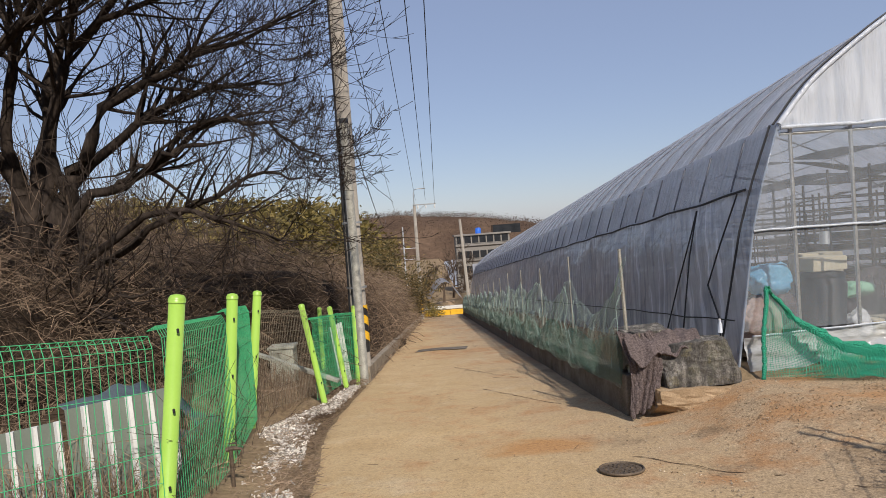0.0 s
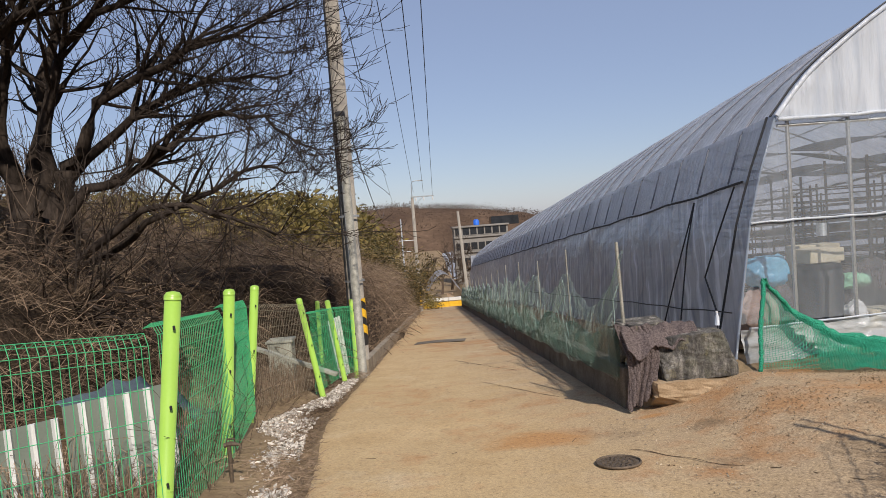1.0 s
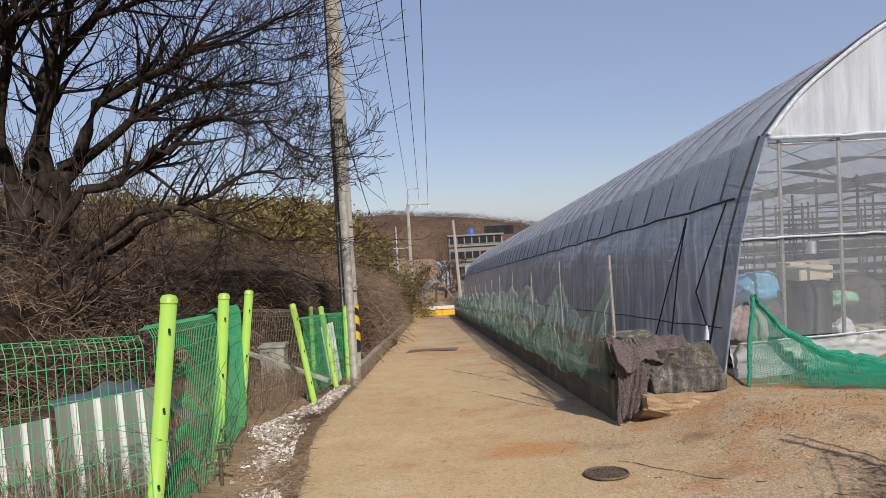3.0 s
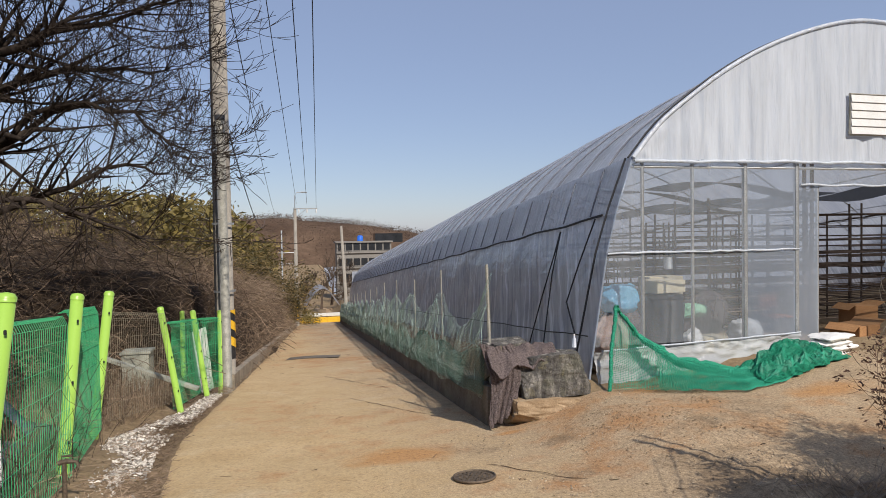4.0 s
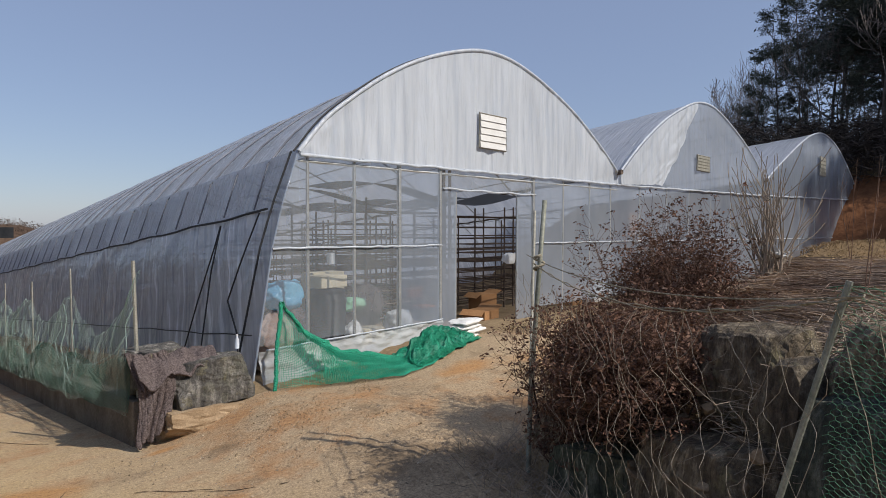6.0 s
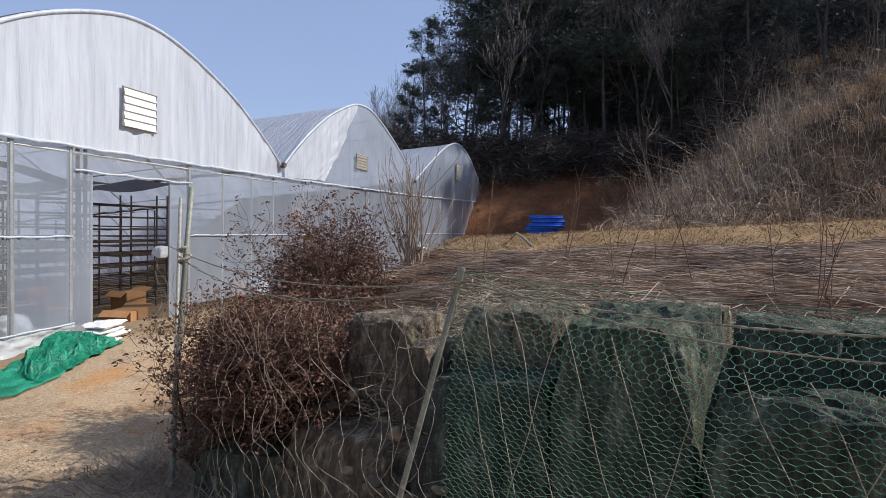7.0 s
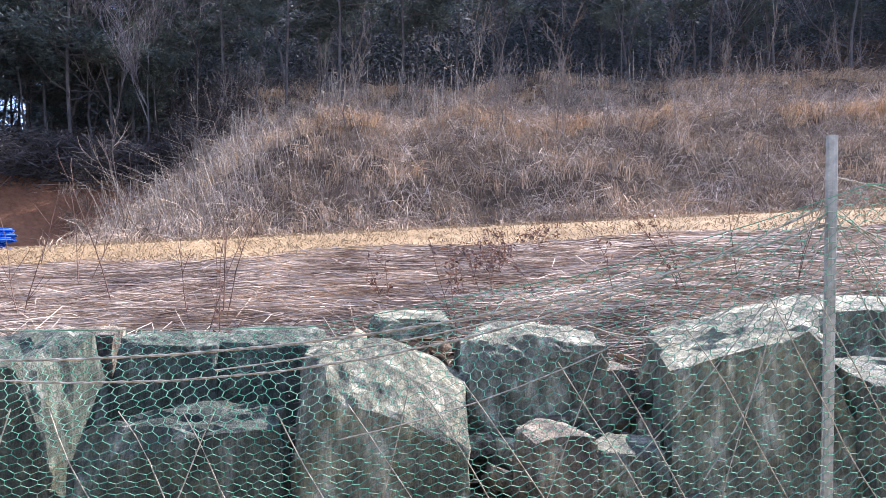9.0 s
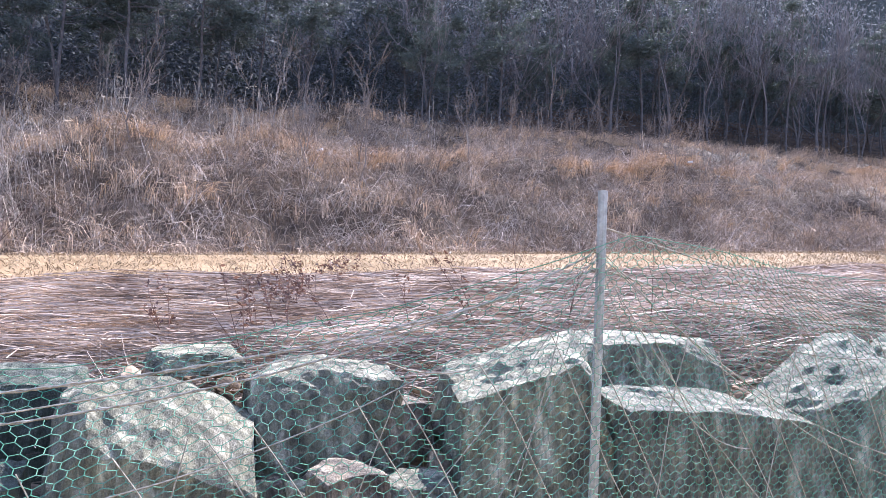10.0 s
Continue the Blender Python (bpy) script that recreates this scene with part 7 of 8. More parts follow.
def build_gate():
    gp = thing("gate_post", "slim bent grey pipe post at the yard's edge, bound with twine", "post", at=(4.0, 4.0, -0.38))
    part("shaft", tube([[((0.0, 0, -0.1), 0.017), ((0.04, 0, 0.7), 0.017), ((0.10, -0.02, 1.5), 0.017), ((0.15, -0.03, 2.02), 0.017)]], 10), MAT_GREYSTAKE, gp, "", True)
    part("shaft", tube([[((0.07, 0.05, -0.1), 0.012), ((0.21, 0.10, 1.95), 0.011)]], 8), MAT_STAKE, gp, "second thin rod lashed alongside", True)
    part("knot", tube([[((0.10 + 0.035 * math.cos(a), -0.02 + 0.035 * math.sin(a), 1.50 + 0.012 * a), 0.011) for a in [i * 0.7 for i in range(16)]]], 6), MAT_OLDWIRE, gp, "knotted grey twine", True)
    part("knot", tube([[((0.03 + 0.035 * math.cos(a), 0.035 * math.sin(a), 0.3 + 0.006 * a), 0.01) for a in [i * 0.7 for i in range(14)]]], 6), MAT_OLDWIRE, gp, "", True)
    net = thing("twine_net", "old slack brown twine net strung from the gate post", "net")
    def surf(u, v):
        a, b = np.array((4.05, 4.0)), np.array((2.45, 1.72))
        p = a + (b - a) * u
        top = 1.18 - 0.26 * 4 * u * (1 - u) * 0.6 + 0.05 * u
        bot = -0.25 + 0.25 * u
        sway = 0.10 * noise.noise(Vector((u * 3, v * 3, 2))) + 0.05 * noise.noise(Vector((u * 9, v * 9, 5)))
        z = bot + (top - bot) * v + 0.05 * noise.noise(Vector((u * 8, v * 8, 9)))
        return (p[0] + sway * 0.9 - 0.13, p[1] - sway * 0.4 + 0.05 + 0.06 * noise.noise(Vector((u * 7, v * 7, 1))), z)
    def head(u, k):
        # two strands wound round each other
        p = Vector((4.05, 4.0, 0)).lerp(Vector((2.45, 1.72, 0)), u)
        z = 1.19 - 0.62 * u * (1 - u) + 0.05 * u
        return (p.x + 0.005 * math.cos(u * 60 + 3.14 * k), p.y, z + 0.006 * math.sin(u * 60 + 3.14 * k) - 0.03 * k * u * (1 - u))
    # wide slack diamonds, each cord knotted to its neighbours
    rng = random.Random(16)
    def knot(i, j):
        # i runs along, j downwards, in half diamonds
        u, v = i / 44, 1 - j / 36
        w = 0.006 * noise.noise(Vector((i * 0.9, j * 0.3, 3))) + 0.02 * noise.noise(Vector((i * 0.25, j * 0.12, 7)))
        return surf(min(1.0, max(0.0, u + w)), v + 0.8 * w - 0.03 * (1 - v))
    for i0 in range(0, 45, 2):
        for way in (1, -1):
            pts = []
            for j in range(37):
                i = i0 + way * (0.5 - 0.5 * math.cos(j * math.pi / 3))
                if not 0 <= i <= 44 or rng.random() < 0.006:
                    break
                pts.append((knot(i, j), 0.0011))
            if len(pts) > 2:
                part("cord", tube([pts], 4), MAT_OLDTWINE, net, "frayed slack cord")
    part("head_rope", tube([[(head(i / 30, 0), 0.0032) for i in range(31)], [(head(i / 30, 1), 0.003) for i in range(31)]], 6), MAT_OLDWIRE, net, "twisted head rope")
    # long cords laced aslant over the green mesh
    rng = random.Random(6)
    for k in range(34):
        s0 = -0.05 + 0.155 * (k % 26) + rng.uniform(-0.04, 0.04)
        run = 0.30 + 0.42 * min(1.0, max(0.0, (s0 - 0.5) / 1.2)) + rng.uniform(-0.06, 0.06)
        if k >= 26:
            s0, run = 0.4 + 0.42 * (k - 26), -rng.uniform(0.25, 0.5)
        top = lerp_table([(0, 1.20), (0.8, 1.08), (1.4, 1.06), (2.2, 1.22), (2.74, 1.45), (4, 1.3)], s0)
        p = []
        for i in range(19):
            t = i / 18
            s = s0 + run * t + 0.014 * noise.noise(Vector((t * 5, k * 2.3, 5)))
            x, y = from_sq(s, -0.025 + 0.02 * noise.noise(Vector((s * 4, t * 5, k))))
            p.append(((x, y, top - (top - 0.06) * t + 0.012 * noise.noise(Vector((t * 7, k * 1.7, 0)))), 0.0014))
        part("loose_cord", tube([p], 4), MAT_OLDWIRE, net, "slack cord laced over the wire mesh")


build_gate()


def build_shrubs():
    rng = random.Random(91)
    def shrub(base, n, length, lean, label, leaf_top, lv=3):
        ob = thing("shrub", label, "shrub", at=base)
        out = []
        for _ in range(n):
            d = (rng.gauss(lean[0], 0.45), rng.gauss(lean[1], 0.45), 1.0)
            o = (rng.gauss(0, 0.13), rng.gauss(0, 0.13), -0.05)
            grow(rng, o, d, length * rng.uniform(0.7, 1.15), 0.011, lv, out, 0.12, 0.8, (3, 5), 0.66, 0.0012, 0.17)
        big = [p for _, p in out if p[0][1] > 0.006]
        small = [p for _, p in out if p[0][1] <= 0.006]
        part("framework", tube(big, 5, False), MAT_BARK, ob, "dark stems")
        part("crown", tube(sparse(small, (0, 3, 5)), 3, False), MAT_TWIGRED, ob, "dense reddish-brown twigs")
        tips = [p[-1][0] for l, p in out if l == 0 and p[-1][0][2] > leaf_top * rng.uniform(0.5, 1.1)]
        part("foliage", tufts(rng, tips, 0.022, 5, 0.0145, 0.42), MAT_SHRUBLEAF, ob, "small maroon winter leaves")
        return ob
    shrub((5.22, 3.54, ground_z(5.22, 3.54) - 0.05), 28, 0.54, (0.05, -0.05), "maroon-leaved evergreen shrub with spreading top", 0.45)
    shrub((3.88, 3.2, 0.18), 44, 0.40, (0.0, 0.0), "dense reddish-brown twiggy shrub on the bank", 0.1)
    shrub((4.2, 3.48, 0.12), 38, 0.36, (0.08, -0.08), "tangled brown shrub hanging over the boulders", 0.4)
    shrub((4.34, 3.66, -0.08), 20, 0.30, (0.08, -0.05), "brown twiggy shrub by the gate post", 0.15)
    shrub((4.3, 3.58, -0.28), 20, 0.24, (0.05, -0.05), "low tangled brown shrub between the boulders", 0.3)
    # pollarded bare bush
    ob = thing("shrub", "pale bare cut-back bush of upright shoots on the terrace", "shrub", at=(6.4, 3.1, 0.98))
    out = []
    for _ in range(34):
        grow(rng, (rng.gauss(0, 0.06), rng.gauss(0, 0.06), -0.1), (rng.gauss(0, 0.20), rng.gauss(0, 0.22), 1), rng.uniform(0.55, 0.85), 0.011, 1, out, 0.2, 0.5, (1, 3), 0.6, 0.003, 0.1)
    part("framework", tube([p for _, p in out], 5, False), MAT_STRAWPALE, ob, "pale grey-brown shoots")
    part("rag", tufts(rng, [(0, -0.08, 0.25)], 0.05, 14, 0.05, 0.6), MAT_WHITE, ob, "scrap of white plastic")
    # leaf litter and dead grass at the foot of the bank
    A, B = [], []
    for _ in range(5200):
        s, q = rng.uniform(-3.2, 4.5), rng.gauss(0.16, 0.20)
        x, y = from_sq(s, q)
        z = max(ground_z(x, y), lane_z(y)) + 0.02
        a = rng.uniform(0, 6.28)
        L = rng.uniform(0.06, 0.30)
        A.append((x, y, z)), B.append((x + L * 0.6 * math.cos(a), y + L * 0.6 * math.sin(a), z + L * rng.uniform(0.0, 0.7)))
    stuff("bank_litter", sticks(A, B, [rng.uniform(0.0012, 0.003) for _ in A]), MAT_STRAW, "dead grass and litter at the foot of the bank", "litter")
    A, B = [], []
    for _ in range(9500):
        s, q = rng.uniform(-1.2, 5.5), rng.uniform(0.5, 1.6)
        x, y = from_sq(s, q)
        z = max(ground_z(x, y), lerp_table([(0.3, 0.12), (0.6, 0.46), (1.0, 0.84), (1.5, 1.02)], q) * rng.uniform(0.85, 1.02))
        a = rng.uniform(0, 6.28)
        L = rng.uniform(0.05, 0.25)
        A.append((x, y, z)), B.append((x + L * math.cos(a), y + L * math.sin(a), z + L * rng.uniform(-0.15, 0.45)))
    stuff("dead_grass", sticks(A, B, [rng.uniform(0.001, 0.0025) for _ in A]), MAT_STRAW, "pale dead grass and stalks between the boulders", "grass")
    # rubble between the boulders
    V, F = [], []
    for k in range(800):
        s, q = rng.uniform(-1.6, 5.5), rng.uniform(0.30, 1.5)
        x, y = from_sq(s, q)
        if s < 0.4 and q > 0.85:
            continue
        g = ground_z(x, y)
        fill = lerp_table([(0.3, 0.12), (0.6, 0.46), (1.0, 0.84), (1.5, 1.02)], q)
        z = g + 0.03 + max(0.0, fill - g) * rng.random() ** 0.6
        bm = rock_mesh((rng.uniform(0.03, 0.13), rng.uniform(0.03, 0.12), rng.uniform(0.02, 0.08)), 300 + k, 2, 0.3)
        M = pose(x, y, z, rng.uniform(-30, 30), rng.uniform(-30, 30), rng.uniform(0, 360))
        o = len(V)
        V += [tuple(M @ v.co) for v in bm.verts]
        F += [tuple(o + v.index for v in f.verts) for f in bm.faces]
        bm.free()
    stuff("rubble", (V, F), MAT_RUBBLE, "small brown stones wedged among the boulders", "rubble")


MAT_TWIGRED = simple("reddish_twigs", (0.065, 0.04, 0.03), (0.22, 0.135, 0.098), 4.0, 0.9, 0, 0.0, 20, None, 0.01, 0.4)
MAT_RUBBLE = simple("brown_rubble", (0.09, 0.062, 0.04), (0.33, 0.245, 0.16), 6, 0.95, 0, 0.5, 30, None, 0.01, 0.4)
MAT_STRAWPALE = simple("pale_shoots", (0.25, 0.20, 0.15), (0.38, 0.31, 0.24), 5, 0.85, 0, 0.1)
build_shrubs()


# ---- terrace: laid stalks, dormant lawn ----
def bank_z(x, y):
    return ground_z(x, y)


WEED_ROW = ((3.35, -0.85), (4.5, -2.4))


def build_terrace():
    rng = np.random.default_rng(8)
    A, B, C, R = [], [], [], []
    n = 44000
    for _ in range(n):
        s, q = rng.uniform(-4.5, 10), 1.45 + 2.1 * rng.random() ** 0.9
        if rng.random() < 0.04:
            q = 1.1 + 0.6 * rng.random()
        if s < 0.5 and rng.random() < 0.12:
            q = 0.8 + 0.7 * rng.random()
        x, y = from_sq(s, q)
        if y > 3.9:
            continue
        z = bank_z(x, y) + 0.02 + 0.10 * rng.random() * (1 + 0.6 * math.sin(s * 1.3) ** 2)
        L = rng.uniform(0.3, 0.95)
        a = rng.normal(-0.05, 0.2) if rng.random() < 0.84 else rng.normal(0, 0.9)
        ds, dq = L * math.cos(a), L * math.sin(a) * 0.7
        x2, y2 = from_sq(s + ds, q + dq)
        x3, y3 = from_sq(s + ds / 2, q + dq / 2)
        z2 = bank_z(x2, y2) + 0.02 + 0.10 * rng.random()
        zm = (z + z2) / 2 + rng.uniform(-0.01, 0.05)
        r = rng.uniform(0.0008, 0.0023)
        A.append((x, y, z)), C.append((x3, y3, zm)), B.append((x2, y2, z2)), R.append(r * 1.25)
    stuff("cut_stalks", blades(A, C, B, R), MAT_STALK, "thick layer of flattened cut stalks on the terrace", "stalks")
    # lawn blades on the crest
    A, B, C = [], [], []
    for _ in range(36000):
        s = rng.uniform(-9, 14)
        q = 2.9 + 4.6 * rng.random()
        x, y = from_sq(s, q)
        if y > 4.0:
            continue
        z = bank_z(x, y)
        h = rng.uniform(0.012, 0.042) * (1 if q > 3.6 else 1.4)
        h *= 1 + 1.3 * max(0, noise.noise(Vector((x * 1.6, y * 1.6, 0))))
        lx, ly = rng.normal(0, .05, 2)
        A.append((x, y, z - 0.01)), C.append((x + lx * 0.4, y + ly * 0.4, z + h * 0.7)), B.append((x + lx, y + ly, z + h))
    stuff("lawn_grass", blades(A, C, B, 0.0032), MAT_GRASS, "short straw-coloured dormant grass on the crest", "grass")
    # single dead weeds standing on the terrace
    r2 = random.Random(15)
    def weed(x, y, h, lean, leafy_):
        ob = thing("dead_weed", "thin dead weed stalk with shrivelled leaves on the terrace" if leafy_ else "thin bare dead weed stalk on the terrace", "weed", "dead weeds on the terrace", at=(x, y, bank_z(x, y)))
        out = []
        for k in range(r2.randint(1, 2)):
            grow(r2, (0.02 * k, 0, -0.03), (lean + r2.gauss(0, .1), r2.gauss(0, .15), 1), h, 0.004, 1, out, 0.05, 0.5, (2, 4), 0.35, 0.0014, 0.07)
        for lv, p in out:
            part("stalk" if lv else "twig", tube([p], 4, False), MAT_TWIGRED, ob)
        if leafy_:
            part("leaves", tufts(r2, [p[i][0] for _, p in out for i in (2, 3, 4, 5)], 0.015, 2, 0.014, 0.4), MAT_SHRUBLEAF, ob, "shrivelled brown leaves")
    spots = [(3.9, 0.3, 0.62, 0.0, 0), (4.0, 0.43, 0.45, 0.05, 0), (3.48, -0.44, 0.34, 0.35, 1), (3.2, -0.9, 0.4, 0.6, 1), (3.05, -1.2, 0.42, 0.6, 1), (3.3, -1.0, 0.4, 0.3, 1)]
    spots += [(5.2, 2.2, 0.8, 0.15, 0), (5.8, 1.6, 0.7, -0.1, 0),
                            (4.6, 1.2, 0.55, 0.1, 0), (2.75, -1.9, 0.45, 0.3, 1), (2.5, -2.4, 0.5, -0.2, 0), (2.6, -2.1, 0.55, 0.1, 0), (7.0, 2.6, 0.8, 0.1, 0), (3.4, 0.6, 0.3, 0.2, 1), (2.9, -1.5, 0.5, 0.4, 1), (2.2, -2.9, 0.45, 0.0, 0), (3.45, 0.5, 0.8, 0.05, 0), (3.3, 0.42, 0.6, 0.1, 1), (4.6, 0.75, 0.75, -0.05, 0), (5.2, 0.92, 0.6, 0.1, 0), (6.3, 1.2, 0.62, -0.12, 0), (3.0, -0.6, 0.5, 0.15, 1)]
    for k in range(12):                             # a row of drooping leafy ones along the edge of the stalks
        f = k / 11
        spots.append((WEED_ROW[0][0] + (WEED_ROW[1][0] - WEED_ROW[0][0]) * f + r2.gauss(0, 0.06), WEED_ROW[0][1] + (WEED_ROW[1][1] - WEED_ROW[0][1]) * f + r2.gauss(0, 0.06), r2.uniform(0.2, 0.36), r2.uniform(0.3, 0.9), 1))
    for x, y, h, le, lf in spots:
        weed(x, y, h, le, lf)


def build_branch():
    pts = [((9.4, 2.55, 1.27), 0.014), ((9.0, 2.42, 1.36), 0.016), ((8.4, 2.25, 1.30), 0.018), ((7.9, 2.1, 1.22), 0.02)]
    tagged(new("branch", mesh_of("branch", *tube([pts], 7), MAT_STRAWPALE, True)), "pale barkless branch lying on the cut stalks", "branch")


MAT_STALK = simple("greyish_stalks", (0.18, 0.12, 0.085), (0.60, 0.465, 0.335), 2.4, 0.8, 0, 0.0, 14, None, 0.01, 0.65)
build_terrace()
build_branch()


def build_tarp_stack():
    x, y = 24.0, 3.2
    st = thing("sack_stack", "stack of bright blue plastic sacks below the cut bank", "sacks", at=(x, y, ground_z(x, y)))
    rng = random.Random(3)
    for k in range(6):
        for j in range(1):
            bm = box(0, 0, 0, 0.74, 1.28 + 0.08 * rng.uniform(-1, 1), 0.16, 0.06)
            bmesh.ops.subdivide_edges(bm, edges=bm.edges[:], cuts=2, use_grid_fill=True)
            for v in bm.verts:
                v.co.z += 0.05 * noise.noise(Vector((v.co.x * 3, v.co.y * 3, k + 9 * j)))
            ob = part("sack", bm, MAT_TARP, st, "", True)
            ob.location = (0.05 * rng.gauss(0, 1), 0.06 * rng.gauss(0, 1), 0.09 + 0.15 * k)
            ob.rotation_euler[2] = radians(rng.uniform(-7, 7))


build_tarp_stack()


# ---- hillside ----
def build_hillside():
    rng = np.random.default_rng(77)
    # dead grass and brush
    A, B, C, R = [], [], [], []
    for _ in range(4300):
        s = rng.uniform(-14, 58)
        q = 10.5 + (21 + 16 * ss(18, 45, s)) * rng.random() ** 1.15
        x, y = from_sq(s, q)
        if y > 1.5:
            continue
        z = ground_z(x, y)
        dens = noise.noise(Vector((x * 0.35, y * 0.35, 4))) + 0.5 * noise.noise(Vector((x * 1.1, y * 1.1, 2)))
        if dens < rng.uniform(-0.95, 0.05):
            continue
        tall = rng.uniform(0.25, 0.8) * (1.0 + 0.7 * max(0, dens))
        comb = rng.normal(0, 0.3, 2)                # each tuft is combed its own way
        for _b in range(int(10 + 14 * tall)):
            h = tall * rng.uniform(0.5, 1.15)
            lean = comb + rng.normal(0, 0.42, 2)
            bx, by = x + rng.normal(0, 0.10), y + rng.normal(0, 0.10)
            m = (bx + lean[0] * h * 0.45, by + lean[1] * h * 0.45, z + h * 0.65)
            A.append((bx, by, z - 0.05)), C.append(m)
            B.append((m[0] + lean[0] * h * 0.9, m[1] + lean[1] * h * 0.9, z + h * (0.75 + rng.uniform(-0.5, 0.3))))
            R.append(rng.uniform(0.004, 0.010))
    stuff("hill_grass", blades(A, C, B, R), MAT_HILLGRASS, "dead straw-coloured grass and brush on the hillside", "grass")
    # combed-over golden grass along the two crests and in patches below
    A, B, C, R = [], [], [], []
    for _ in range(2600):
        s = rng.uniform(-8, 46)
        q = (rng.normal(19.8, 1.1), rng.normal(29.6, 1.3), rng.uniform(13, 30))[rng.integers(3)] + 8 * ss(18, 45, s)
        x, y = from_sq(s, q)
        if y > -0.5 or noise.noise(Vector((x * 0.4, y * 0.4, 14))) + 0.5 * noise.noise(Vector((x, y, 5))) < 0.02:
            continue
        z, tall, comb = ground_z(x, y), rng.uniform(0.25, 0.7), rng.normal(0, 0.4, 2) + np.array((-0.45, 0.1))
        for _b in range(22):
            h = tall * rng.uniform(0.5, 1.2)
            lean = comb + rng.normal(0, 0.3, 2)
            bx, by = x + rng.normal(0, 0.13), y + rng.normal(0, 0.13)
            A.append((bx, by, z - 0.03)), C.append((bx + lean[0] * h * 0.5, by + lean[1] * h * 0.5, z + h * 0.7))
            B.append((bx + lean[0] * h * 1.3, by + lean[1] * h * 1.3, z + h * rng.uniform(0.4, 0.9)))
            R.append(rng.uniform(0.004, 0.009))
    stuff("crest_grass", blades(A, C, B, R), MAT_GOLD, "golden combed-over dead grass on the hill's crests", "grass")
    # fine dead twigs between the tufts
    A, B, C = [], [], []
    for _ in range(46000):
        s = rng.uniform(-14, 50) if rng.random() < 0.4 else rng.uniform(-9, 22)
        q = 11 + (20 + 14 * ss(18, 45, s)) * rng.random() ** 1.2
        x, y = from_sq(s, q)
        if y > 1.5:
            continue
        z = ground_z(x, y)
        h = rng.uniform(0.12, 0.55)
        lx, ly = rng.normal(0, 0.25, 2)
        A.append((x, y, z - 0.03)), C.append((x + lx * 0.4, y + ly * 0.4, z + h * 0.7)), B.append((x + lx, y + ly, z + h * rng.uniform(0.5, 1.2)))
    stuff("hill_twigs", blades(A, C, B, 0.006), MAT_TENDRIL, "fine brown dead twigs and weeds over the hillside", "brush")
    # arching bramble stems tangled over the steep face
    A, B, C, R = [], [], [], []
    for _ in range(44000):
        q, s = 11.8 + 19 * rng.random() ** 1.3, rng.uniform(-10, 28)
        x, y = from_sq(s, q)
        if y > 0.6:
            continue
        if noise.noise(Vector((x * 0.5, y * 0.5, 21))) + 0.6 * noise.noise(Vector((x * 1.5, y * 1.5, 2))) < rng.uniform(-0.35, 0.15):
            continue
        z = ground_z(x, y) + rng.uniform(-0.05, 0.5)
        a, L = rng.random() * 6.283, rng.uniform(0.35, 1.5)
        dx, dy, up = math.cos(a) * L * 0.5, math.sin(a) * L * 0.5, L * rng.uniform(0.05, 0.6)
        A.append((x, y, z)), C.append((x + dx * 0.7, y + dy * 0.7, z + up)), B.append((x + dx * 1.7, y + dy * 1.7, z + up * rng.uniform(-0.3, 1.4)))
        R.append(rng.uniform(0.0035, 0.0085))
    stuff("brambles", blades(A, C, B, R), MAT_BRAMBLE, "tangle of arching dead bramble stems on the hillside", "brambles")
    # tall pale stems arching out of the hill's end, above the red bank
    A, B, C, R = [], [], [], []
    for _ in range(750):
        s, q = rng.normal(-4.0, 1.6), rng.normal(15.6, 1.7)
        x, y = from_sq(s, q)
        if y > 0.2:
            continue
        z, h = ground_z(x, y), 0.4 + 2.0 * rng.random() ** 1.7
        lx, ly = rng.normal(0.0, 0.35) * h, (rng.normal(0.28, 0.38)) * h
        A.append((x, y, z - 0.05)), C.append((x + lx * 0.35, y + ly * 0.35, z + h * 0.75)), B.append((x + lx, y + ly, z + h * rng.uniform(0.65, 1.1)))
        R.append(rng.uniform(0.003, 0.0075))
    stuff("tall_dead_stems", blades(A, C, B, R), MAT_STEM, "tall pale dead stems arching at the hill's end", "weeds")
    # reeds along the crest
    A, B, R, heads = [], [], [], []
    r2 = random.Random(5)
    for _ in range(1700):
        s, q = r2.uniform(-12, 24), r2.choice((r2.gauss(20.3, 0.9), r2.gauss(30.5, 1.0), r2.gauss(26.5, 2.5)))
        if r2.random() < 0.55:
            s = r2.gauss(-1.5, 3.0)
        x, y = from_sq(s, q)
        if y > 0:
            continue
        if noise.noise(Vector((x * 0.45, y * 0.45, 11))) < r2.uniform(0.0, 0.45):
            continue
        z = ground_z(x, y)
        h = r2.uniform(0.5, 1.7) * (1.5 if r2.random() < 0.15 else 1)
        l = r2.gauss(0, 0.26)
        A.append((x, y, z - 0.05)), B.append((x + l * h, y + r2.gauss(0, 0.1) * h, z + h)), R.append(r2.uniform(0.006, 0.011))
        heads.append(B[-1])
    stuff("reeds", join(sticks(A, B, R, [r * 0.6 for r in R]), tufts(r2, heads[::5], 0.04, 4, 0.07, 0.2)), MAT_REED, "tall dry reeds along the hill's crest", "reeds")
